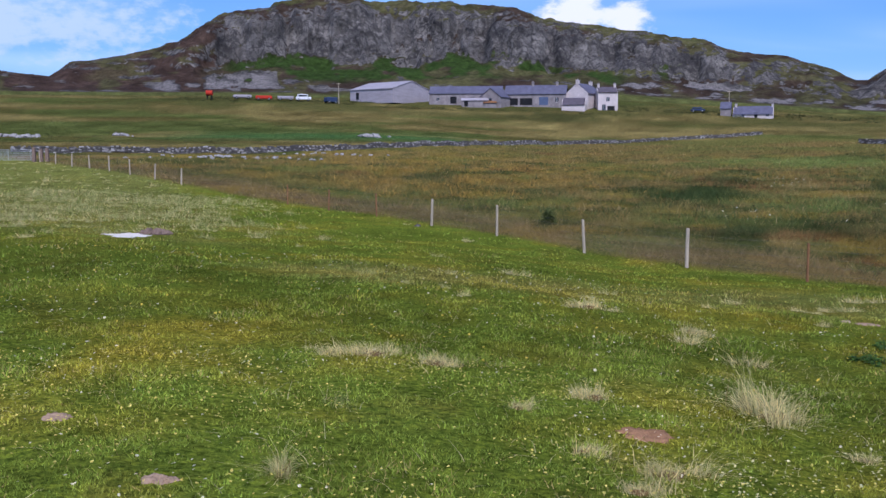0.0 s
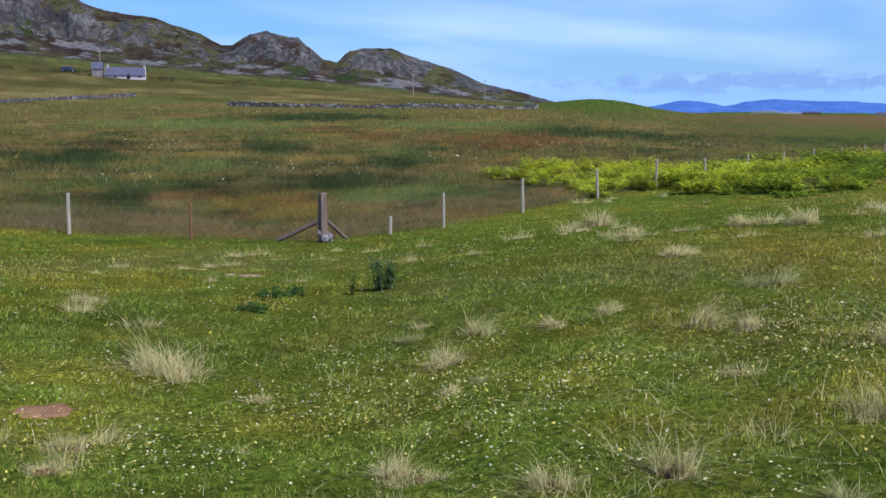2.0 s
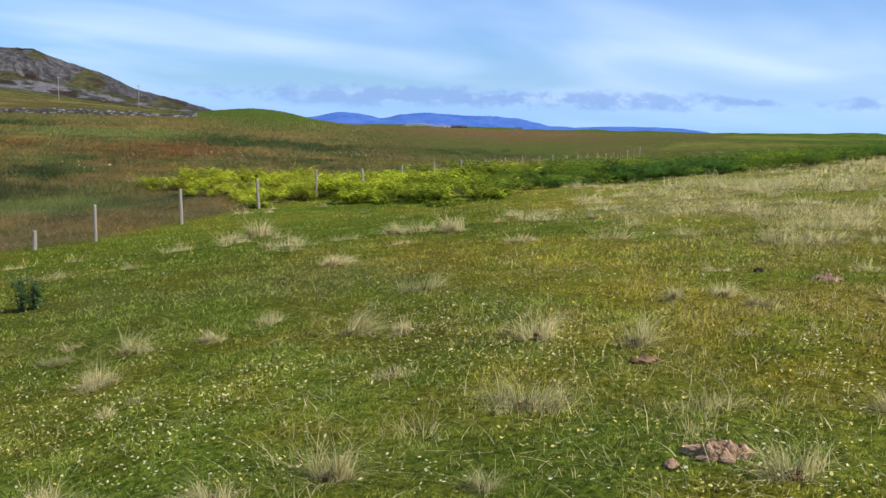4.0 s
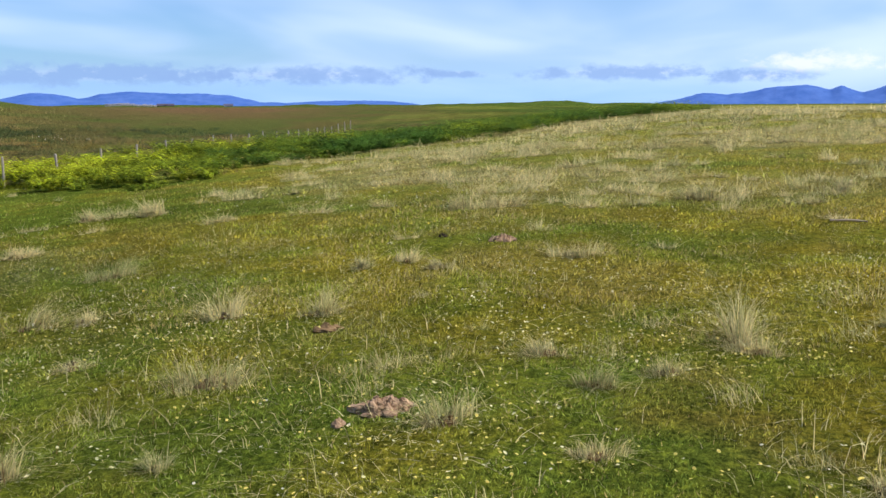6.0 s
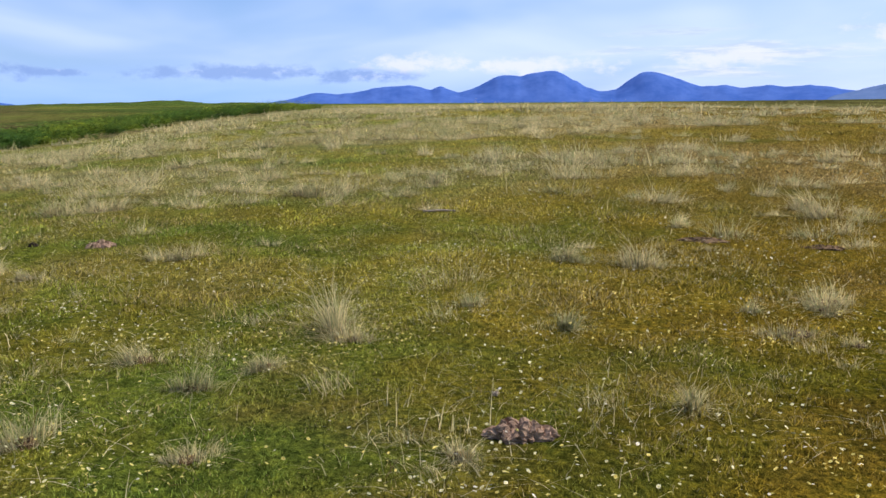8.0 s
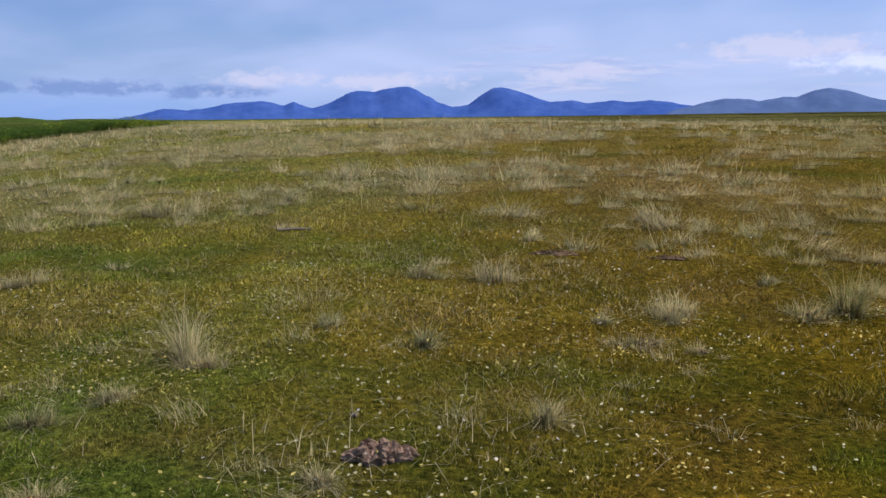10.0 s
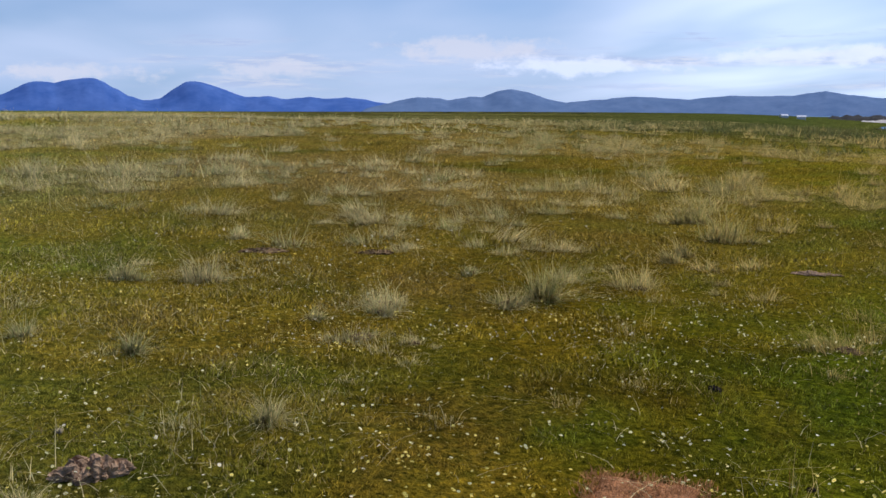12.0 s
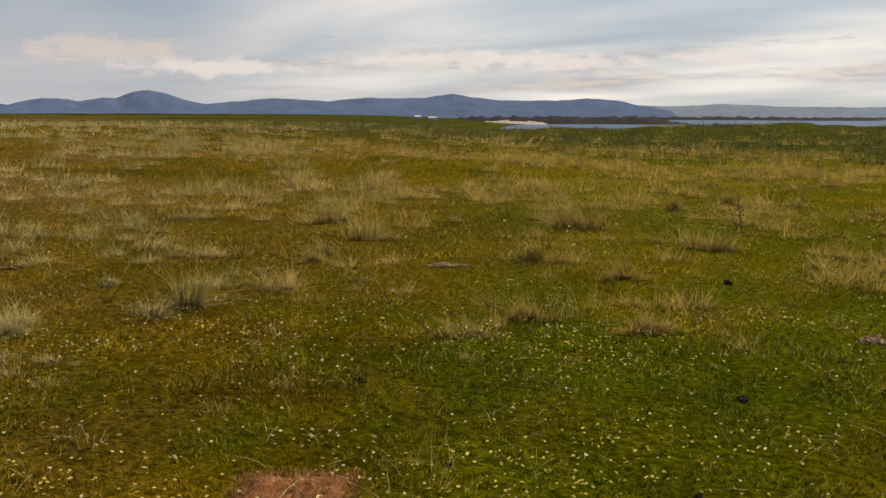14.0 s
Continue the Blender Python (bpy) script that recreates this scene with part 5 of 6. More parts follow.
def stuff(name, label, category, sets, mat):
    sets = [(v, np.concatenate([q[:, [0, 1, 2]], q[:, [0, 2, 3]]]), t) if q.shape[1] == 4 and len({s[1].shape[1] for s in sets}) > 1 else (v, q, t) for v, q, t in sets]
    v, f, t = join(sets)
    return tagged(new(name, mesh_from(name, v, f, mat, t, False, name not in ("bracken",))), label, category, kind="stuff")


# bare places in the turf: (x, y, radius)
BARE = ((1.51, 7.1, .17), (-1.43, 5.07, .08), (-2.41, 6.26, .07), (-7.9, 25.2, .8), (3.11, -3.18, .33), (4.6, 1.61, .12), (4.3, -1.13, .16), (6.77, 15.47, .2))


def clear_of_bare(x, y):
    ok = np.ones(len(x), bool)
    for bx, by, br in BARE:
        ok &= np.hypot(x - bx, y - by) > br * (0.85 + 0.3 * np.sin(7 * np.arctan2(y - by, x - bx)) ** 2)
    return ok


# close turf
rng = np.random.default_rng(11)
sets = []
for r0, r1, dens, hi, wd, az0, az1 in ((0.6, 3.2, 250, .02, .009, -180, 180), (3.0, 6.5, 3600, .022, .0075, -32, 172), (6.5, 11, 1600, .026, .011, -31, 171), (11, 19, 420, .034, .018, -30, 170), (19, 34, 80, .04, .035, -30, 170), (34, 70, 9, .06, .075, -30, 165)):
    x, y = scatter(rng, az0, az1, r0, r1, dens)
    cushion = smooth(fbm(x / (.02 * r1 + .03), y / (.02 * r1 + .03), 2, 149), -.16, .10)
    keep = (beyond(x, y) < 0.3) & clear_of_bare(x, y) & (rng.random(len(x)) < .22 + cushion)
    x, y, cushion = x[keep], y[keep], cushion[keep]
    n = len(x)
    # blades in the gaps are tinted darker, for the shade between cushions
    base = land_tint(x, y) * (.74 + 1.15 * cushion)[:, None]
    az, r = polar(x, y)
    tall = smooth(fbm(x / 1.1, y / 1.1, 3, 153), -.02, .3)
    dryness = rng.random(n) < (0.05 + 0.10 * smooth(az, 25, 60) * smooth(az, 125, 95)) * (0.4 + 2 * tall)
    base = np.where(dryness[:, None], np.array([.56, .45, .16]) * rng.uniform(.5, 1.15, (n, 1)), base * rng.uniform(.2, 1.65, (n, 1)) * np.where(rng.random((n, 1)) < .25, np.array([1.06, 1.0, .85]), 1.0))
    hh = hi * rng.uniform(.35, 1.25, n) * (0.6 + .5 * cushion + 1.0 * tall)
    sets.append(short_blades(x, y, ground_z(x, y), hh, wd * rng.uniform(.6, 1.3, n), base, rng))
stuff("turf_grass", "short grazed green turf with dry blades", "grass", sets, M_GRASS)

# loose tussocks of dry marram over the pasture and dunes
rng = np.random.default_rng(13)
sets = []
for r0, r1, dens, blades, wd, sp in ((2.6, 9, 1.1, 150, .0032, .15), (9, 20, 1.0, 300, .0062, .115), (20, 45, .8, 230, .012, .13), (45, 100, .42, 80, .036, .18), (100, 220, .07, 34, .07, .4)):
    x, y = scatter(rng, -30, 170, r0, r1, dens)
    az, r = polar(x, y)
    want = 0.12 + 0.20 * smooth(az, 5, 45) + 0.70 * smooth(az, 50, 74) + 1.0 * smooth(az, -12, -17) * smooth(r, 20, 30)
    want = want * (0.22 + 1.15 * smooth(fbm(x / 5.5, y / 5.5, 3, 161), -.10, .14) + .2 * smooth(r, 40, 70)) * np.where(r > 11, .74, 0.6)
    want = want * (1 - .75 * smooth(az, 130, 142) * smooth(r, 46, 64)) * (1 - .55 * smooth(az, 98, 115) * smooth(r, 9, 6))
    keep = (rng.random(len(x)) < want) & (beyond(x, y) < -.4)
    inner = np.interp(az, [36, 44, 50, 57, 62, 70, 76, 82, 84], [60, 46, 38, 34, 44, 56, 68, 88, 400])
    keep &= (r < inner - 1) | (az < 38) | (az > 84)
    x, y, az, r = x[keep], y[keep], az[keep], r[keep]
    hi = (.20 + .42 * rng.random(len(x)) ** 1.6) * np.where(r < 11, .6, 1.0) * (1 + 0.35 * smooth(az, 55, 75) * smooth(r, 10, 22)) * (0.65 + 0.35 * smooth(az, 20, 60))
    straw = np.clip(rng.uniform(.45, 1.1, len(x)) - .45 * smooth(az, 20, -10) - 0.3 * smooth(az, 140, 165) * smooth(r, 50, 90), 0, 1)
    sets.append(tussocks(x, y, rng, hi, blades, sp, straw, wd, .35 if r0 < 15 else .3, (0.0, .55, 1.0) if r0 < 8 else (0.0, 1.0)))
# loose wind-laid straw between the tussocks
x, y = scatter(rng, 8, 165, 3.4, 16, 4.0)
az, r = polar(x, y)
keep = (rng.random(len(x)) < (.3 + .6 * smooth(az, 40, 60) * smooth(az, 128, 108)) * smooth(fbm(x / 1.8, y / 1.8, 3, 167), -.08, .18)) & (beyond(x, y) < -.4)
x, y = x[keep], y[keep]
sets.append(tussocks(x, y, rng, rng.uniform(.12, .3, len(x)), 46, .42, rng.uniform(.4, 1.1, len(x)), .0048, .7))
# low mixed tufts in the turf
x, y = scatter(rng, -30, 170, 2.8, 15, 9)
az, r = polar(x, y)
keep = (rng.random(len(x)) < (.2 + .5 * smooth(az, 20, 60) * smooth(az, 122, 100)) * (.3 + 1.2 * smooth(fbm(x / 1.5, y / 1.5, 3, 165), -.12, .2))) & (beyond(x, y) < -.4)
x, y = x[keep], y[keep]
sets.append(tussocks(x, y, rng, rng.uniform(.05, .15, len(x)), 22, .34, rng.uniform(.2, 1.0, len(x)), .0040, .4))
# long fresh grass on the hump before the gate
x, y = scatter(rng, -30, -6, 26, 54, 3.2)
az, r = polar(x, y)
keep = (rng.random(len(x)) < smooth(az, -7, -14) * smooth(r, 27, 33) * (.35 + .8 * smooth(fbm(x / 3, y / 3, 3, 169), -.12, .12))) & (beyond(x, y) < -.5)
x, y = x[keep], y[keep]
sets.append(tussocks(x, y, rng, rng.uniform(.22, .5, len(x)), 44, .2, rng.uniform(.15, .6, len(x)), .017, .3, (0.0, 1.0)))
stuff("dune_grass", "pale dry tussocks of marram grass", "grass", sets, M_STRAW)

# seed-straws lying about in the turf
rng = np.random.default_rng(17)
x, y = scatter(rng, -30, 170, 2.6, 13, 80)
keep = (rng.random(len(x)) < (0.3 + 0.7 * smooth(polar(x, y)[0], 15, 60)) * (0.25 + 1.3 * smooth(fbm(x / .9, y / .9, 3, 163), 0, .22))) & (beyond(x, y) < 0) & (rng.random(len(x)) > .6 * smooth(polar(x, y)[0], 95, 118))
x, y = x[keep], y[keep]
n = len(x)
a = rng.uniform(0, 6.28, n)
ln = rng.uniform(.05, .36, n)
v = long_blades(x, y, ground_z(x, y) + .012, rng.uniform(.01, .09, n), rng.uniform(.0032, .006, n), np.cos(a) * ln, np.sin(a) * ln, rng.uniform(.2, .9, n),
                np.array([.94, .82, .42]) * rng.uniform(.4, 1.0, (n, 1)), rng, steps=(0.0, .35, .7, 1.0))
stuff("fallen_straws", "bleached grass straws lying in the turf", "grass", [v], M_STRAW)


def flowers(name, label, az0, az1, r0, r1, per_m2, radius, petal, heart, seed, patch):
    """Small open flower heads on short stalks: six petals and a heart."""
    rng = np.random.default_rng(seed)
    x, y = scatter(rng, az0, az1, r0, r1, per_m2)
    az, r = polar(x, y)
    keep = (rng.random(len(x)) < smooth(fbm(x / patch, y / patch, 3, seed) + .10 * smooth(az, 26, 10), -.10, .22)) & (beyond(x, y) < -.3)
    x, y = x[keep], y[keep]
    n = len(x)
    z = ground_z(x, y) + rng.uniform(.035, .085, n)
    rad = radius * rng.uniform(.7, 1.2, n)
    tx, ty = rng.normal(0, .3, n), rng.normal(0, .3, n)
    ring_a = np.arange(6) * np.pi / 3
    v = np.empty((n, 7, 3))
    v[:, 0] = np.c_[x, y, z]
    for k in range(6):
        ox, oy = np.cos(ring_a[k]) * rad, np.sin(ring_a[k]) * rad
        v[:, k + 1] = np.c_[x + ox, y + oy, z + ox * tx + oy * ty + rad * .25]
    b = np.arange(n)[:, None] * 7
    f = np.concatenate([b + [0, k + 1, (k + 1) % 6 + 1] for k in range(6)])
    t = np.repeat(np.array(petal)[None] * rng.uniform(.85, 1.1, (n, 1)), 7, axis=0)
    t[::7] = heart
    return stuff(name, label, "flowers", [(v.reshape(-1, 3), f, t)], M_PETAL)


flowers("daisies", "small white daisies in short turf", -30, 170, 2.6, 9, 30, .0078, (.88, .86, .74), (.65, .5, .08), 171, 1.4)
flowers("daisies", "small white daisies in short turf", -30, 170, 9, 22, 6, .013, (.85, .83, .72), (.65, .5, .08), 173, 2.4)
flowers("buttercups", "small yellow buttercups in short turf", -30, 170, 2.6, 9, 135, .0080, (.88, .78, .24), (.6, .42, .03), 177, 1.2)
flowers("buttercups", "small yellow buttercups in short turf", -30, 170, 9, 22, 9, .013, (.76, .60, .10), (.6, .42, .03), 179, 2.0)
flowers("trefoil", "pale yellow trefoil heads in the turf", 15, 165, 2.6, 10, 90, .0084, (.90, .86, .54), (.6, .5, .1), 181, 0.9)

# white umbels out on the moor
rng = np.random.default_rng(43)
ux, uy = [], []
for ua, ur, count in ((19.6, 78, 26), (17.5, 46, 8), (25.5, 50, 14), (29.0, 52, 10), (36, 62, 12), (42, 75, 26), (50, 85, 30)):
    aa, rr = np.radians(rng.normal(ua, 1.1, count)), rng.normal(ur, 3, count)
    ux.append(rr * np.sin(aa)), uy.append(rr * np.cos(aa))
x, y = np.concatenate(ux), np.concatenate(uy)
n = len(x)
v = long_blades(x, y, ground_z(x, y) + rng.uniform(.5, .8, n), np.full(n, .05), rng.uniform(.04, .085, n), rng.normal(0, .05, n), rng.normal(0, .05, n), np.zeros(n), np.array([.72, .67, .52]) * rng.uniform(.8, 1.1, (n, 1)), rng, .9, (0.0, 1.0))
w_ = long_blades(x, y, ground_z(x, y), np.full(n, .75), np.full(n, .012), np.zeros(n), np.zeros(n), np.zeros(n), np.tile(np.array([.16, .2, .07]), (n, 1)), rng, .9, (0.0, 1.0))
stuff("white_umbels", "white umbel flowers on tall moor stalks", "flowers", [v, w_], M_PETAL)

# tall moor growth past the fence
rng = np.random.default_rng(19)
sets = []
for r0, r1, dens, wd, hi in ((20, 48, 130, .010, .28), (48, 90, 36, .022, .38), (90, 150, 6, .045, .42), (150, 240, 1.1, .10, .5)):
    x, y = scatter(rng, -24, 80, r0, r1, dens)
    az, r = polar(x, y)
    wall_r = np.interp(az, [-30, -10, 0, 8, 18, 45], [120, 114, 146, 196, 230, 205])
    keep = (beyond(x, y) > 0.25) & (r < wall_r) & (rng.random(len(x)) < 1 - smooth(az, 44, 54) * smooth(r, 95, 140))
    x, y = x[keep], y[keep]
    n = len(x)
    clump = smooth(fbm(x / 1.6, y / 1.6, 3, 203), -.22, .22)
    tint = land_tint(x, y)
    dark = tint[:, 1] < .075
    tint = tint * rng.uniform(.6, 1.65, (n, 1)) * (.40 + 1.15 * clump)[:, None]
    seedy = rng.random(n) < .05
    tint = np.where((seedy & ~dark)[:, None], np.array([.42, .33, .15]) * rng.uniform(.7, 1.1, (n, 1)), tint)
    near = smooth(beyond(x, y), 9, 1) * (rng.random(n) < .28)
    tint = np.where((near > .4)[:, None], np.array([.28, .205, .11]) * rng.uniform(.7, 1.2, (n, 1)), tint)
    hh = hi * rng.uniform(.4, 1.15, n) * np.where(dark, 1.9, 1.0) * (.5 + 1.2 * clump)
    a = rng.uniform(0, 6.28, n)
    sets.append(long_blades(x, y, ground_z(x, y) - .02, hh, wd * rng.uniform(.6, 1.3, n), np.cos(a) * hh * .7, np.sin(a) * hh * .7, rng.uniform(0, .7, n), tint, rng, .4, (0.0, 1.0)))
stuff("moor_grass", "tall brown and rusty moor grass with dark rushes", "grass", sets, M_GRASS)

# rush clumps in the wet places, and taller gold grass
rng = np.random.default_rng(41)
sets = []
for pa, pr, da, dr, pc in MOOR_PATCHES:
    if pc == "leaf":
        continue
    n = int(0.55 * pr * radians(2 * da) * 2 * dr * (.8 if pr < 70 else .4))
    aa, rr = pa + da * rng.uniform(-1, 1, n), pr + dr * rng.uniform(-1, 1, n)
    keep = ((aa - pa) / da) ** 2 + ((rr - pr) / dr) ** 2 < rng.uniform(.5, 1, n)
    px, py = rr[keep] * np.sin(np.radians(aa[keep])), rr[keep] * np.cos(np.radians(aa[keep]))
    ok = beyond(px, py) > .5
    px, py = px[ok], py[ok]
    if not len(px):
        continue
    v, f, t = tussocks(px, py, rng, rng.uniform(.5, 1.05, len(px)), 30, .22, np.zeros(len(px)), .0004 * pr, .05, (0.0, 1.0))
    shade = np.array([.058, .088, .034]) if pc == "rush" else np.array([.25, .115, .045])
    sets.append((v, f, np.repeat(shade * rng.uniform(.7, 1.4, (len(t) // 3, 1)), 3, axis=0)))
# mixed clumps all over the moor
n = 3600
aa, rr = rng.uniform(-2, 62, n), 30 + 85 * rng.random(n) ** 1.1
px, py = rr * np.sin(np.radians(aa)), rr * np.cos(np.radians(aa))
ok = (beyond(px, py) > 3) & (fbm(px / 9, py / 6, 3, 209) > -.06)
px, py, rr = px[ok], py[ok], rr[ok]
kinds = np.array([[.13, .165, .045], [.29, .225, .10], [.055, .085, .032], [.22, .15, .05], [.11, .14, .042]])
kind_ = np.clip((fbm(px / 6, py / 6, 3, 211) * 7 + 2.5 + rng.normal(0, .7, len(px))).astype(int), 0, 4)
for band_lo, band_hi in ((0, 50), (50, 75), (75, 120)):
    some = (rr >= band_lo) & (rr < band_hi)
    v, f, t = tussocks(px[some], py[some], rng, rng.uniform(.4, .95, some.sum()), 24, .24, np.zeros(some.sum()), .00046 * (band_lo + 24), .15, (0.0, 1.0))
    tone = kinds[kind_[some]].repeat(24, axis=0) * rng.uniform(.6, 1.4, (24 * some.sum(), 1))
    sets.append((v, f, np.repeat(tone, 3, axis=0)))
# gold tufts before the wall
n = 260
aa, rr = rng.normal(0.5, 4.5, n), rng.uniform(62, 108, n)
px, py = rr * np.sin(np.radians(aa)), rr * np.cos(np.radians(aa))
ok = (beyond(px, py) > 3) & (fbm(px / 7, py / 7, 3, 207) > .0)
px, py = px[ok], py[ok]
v, f, t = tussocks(px, py, rng, rng.uniform(.5, 1.0, len(px)), 30, .2, np.zeros(len(px)), .045, .1, (0.0, 1.0))
sets.append((v, f, np.repeat(np.array([.40, .26, .07]) * rng.uniform(.6, 1.3, (len(t) // 3, 1)), 3, axis=0)))
# low scrub about the farm
n = 190
aa, rr = np.r_[rng.uniform(-15, -2.5, n), rng.uniform(10.5, 24, n), rng.uniform(-4, 11, n)], np.r_[rng.uniform(284, 303, 2 * n), rng.uniform(274, 281, n)]
px, py = rr * np.sin(np.radians(aa)), rr * np.cos(np.radians(aa))
v, f, t = tussocks(px, py, rng, np.where(rr > 282, 1.0, .45) * rng.uniform(.5, 1.3, len(px)), 22, .3, np.zeros(len(px)), .22, .1, (0.0, 1.0))
sets.append((v, f, np.repeat(np.array([.075, .085, .03]) * rng.uniform(.5, 1.5, (len(t) // 3, 1)), 3, axis=0)))
stuff("rushes", "dark rush clumps and rusty dock stems", "rushes", sets, M_GRASS)

# rough growth in the fields and round the farm
rng = np.random.default_rng(37)
x, y = scatter(rng, -26, 46, 118, 335, .7)
az, r = polar(x, y)
wall_r = np.interp(az, [-30, -10, 0, 8, 18, 45], [124, 120, 152, 203, 238, 212])
keep = (r > wall_r + 2) & (rng.random(len(x)) < .35 + smooth(fbm(az / 2, r / 9, 3, 201), -.1, .15))
x, y = x[keep], y[keep]
n = len(x)
hh = rng.uniform(.06, .18, n)
a = rng.uniform(0, 6.28, n)
v = long_blades(x, y, ground_z(x, y) - .02, hh, rng.uniform(.25, .6, n), np.cos(a) * hh * 1.5, np.sin(a) * hh * 1.5, rng.uniform(0, .5, n), land_tint(x, y) * rng.uniform(1.2, 1.6, (n, 1)), rng, .4, (0.0, 1.0))
stuff("field_grass", "rough green and tan field grass", "grass", [v], M_GRASS)

# bracken along the fence and up the dune
rng = np.random.default_rng(23)
x, y = scatter(rng, 37, 86, 32, 115, 2.8)
az, r = polar(x, y)
inner = np.interp(az, [37, 39, 41, 43, 46, 48, 51, 55, 58, 62, 65, 70, 75, 80, 84, 86], [54, 48, 42, 37, 37, 37, 36, 34, 35, 44, 47, 56, 66, 80, 92, 104])
outer = np.interp(az, [37, 41, 44, 50, 56, 62, 69, 75, 80, 86], [55, 56, 55, 56, 62, 72, 84, 98, 108, 112])
edge = 2.5 * fbm(x / 4, y / 4, 3, 191)
keep = (r > inner + edge) & (r < outer + edge) & (fbm(x / 1.5, y / 1.5, 3, 199) > -.09)
x, y, az, r, inner = x[keep], y[keep], az[keep], r[keep], inner[keep]
ph = (0.60 + .40 * smooth(r, 46, 70) + 1.0 * fbm(x / 2.2, y / 2.2, 3, 193)) * rng.uniform(.75, 1.15, len(x)) * (.5 + .5 * smooth(r - inner, -1, 4))
yellow = smooth(az, 58, 48) * smooth(r, 36, 42) + 1.6 * (fbm(x / 3, y / 3, 3, 197) + .24 - .14 * smooth(az, 58, 68))
lo_c, hi_c = np.array([.085, .165, .024]), np.array([.50, .54, .03])


def fern_fronds(x, y, high, yellow, count, pairs, rng):
    """Arching fronds from each root: pairs of leaflets down a bent midrib, shorter to the tip."""
    idx = np.repeat(np.arange(len(x)), count)
    m = len(idx)
    ang = rng.uniform(0, 2 * np.pi, m)
    hh = high[idx] * rng.uniform(.65, 1.12, m)
    reach = hh * rng.uniform(.45, 1.0, m)
    bx, by = x[idx] + rng.normal(0, .10, m), y[idx] + rng.normal(0, .10, m)
    z0 = ground_z(bx, by) - .02
    ux, uy = np.cos(ang), np.sin(ang)
    tone = (lo_c + (hi_c - lo_c) * np.clip(yellow[idx] * rng.uniform(.3, 1.3, m), 0, 1)[:, None]) * rng.uniform(.5, 1.5, (m, 1))
    tone = tone * rng.uniform(.45, 1.35, (len(x), 1))[idx]
    vs, ts = [], []
    for f in np.linspace(.30, 1.0, pairs):
        px, py = bx + ux * reach * f**1.8, by + uy * reach * f**1.8
        pz = z0 + hh * (f * 1.45 - .55 * f**2.6)
        for side in (-1, 1):
            ln = (.42 - .36 * f) * hh * rng.uniform(.75, 1.2, m) + .05
            ox, oy = -uy * side + ux * .45, ux * side + uy * .45
            wd = .30 * ln + .025
            tip = np.c_[px + ox * ln, py + oy * ln, pz - ln * rng.uniform(.0, .45, m)]
            v = np.empty((m, 3, 3))
            v[:, 0] = np.c_[px - ux * wd / 2, py - uy * wd / 2, pz + rng.uniform(-.02, .02, m)]
            v[:, 1] = np.c_[px + ux * wd / 2, py + uy * wd / 2, pz]
            v[:, 2] = tip
            vs.append(v.reshape(-1, 3)), ts.append(np.repeat(tone * rng.uniform(.8, 1.2, (m, 1)), 3, axis=0))
    v = np.concatenate(vs)
    return v, np.arange(len(v)).reshape(-1, 3), np.concatenate(ts)


near = r < 62
fronds = [fern_fronds(x[near], y[near], ph[near], yellow[near], 11, 6, rng), fern_fronds(x[~near], y[~near], ph[~near], yellow[~near], 9, 4, rng)]
stuff("bracken", "dense bright green and yellow bracken", "bracken", fronds, M_FERN)

# dark bushes of the shore dunes
rng = np.random.default_rng(29)
x, y = scatter(rng, 120, 170, 34, 170, .34)
az, r = polar(x, y)
keep = rng.random(len(x)) < smooth(az, 120, 140) * smooth(r, 34, 54) * (.35 + .9 * smooth(fbm(x / 7, y / 7, 3, 215), -.1, .12))
x, y = x[keep], y[keep]
v, f, t = tussocks(x, y, rng, rng.uniform(.4, 1.0, len(x)), 60, .30, np.zeros(len(x)), .042, .3, (0.0, 1.0))
hue = np.array([.120, .150, .042]) + rng.random((len(x), 1)) * np.array([.10, .055, .02])
sets = [(v, f, np.repeat(np.repeat(hue, 60, axis=0) * rng.uniform(.45, 1.5, (len(t) // 3, 1)), 3, axis=0))]
# low dark scrub far out on the plain
x, y = scatter(rng, 111, 128, 330, 430, .045)
az, r = polar(x, y)
keep = np.abs(r - (375 + 30 * fbm(az / 3, az * 0, 3, 211))) < 16 * smooth(fbm(az / 1.5, az * 0, 3, 213), -.12, .1)
x, y = x[keep], y[keep]
v, f, t = tussocks(x, y, rng, rng.uniform(.5, .9, len(x)), 20, .5, np.zeros(len(x)), .25, .1, (0.0, 1.0))
sets.append((v, f, np.repeat(np.array([.045, .055, .02]) * rng.uniform(.6, 1.4, (len(t) // 3, 1)), 3, axis=0)))
stuff("shore_grass", "dark green clumps of grass on shore dunes", "grass", sets, M_GRASS)

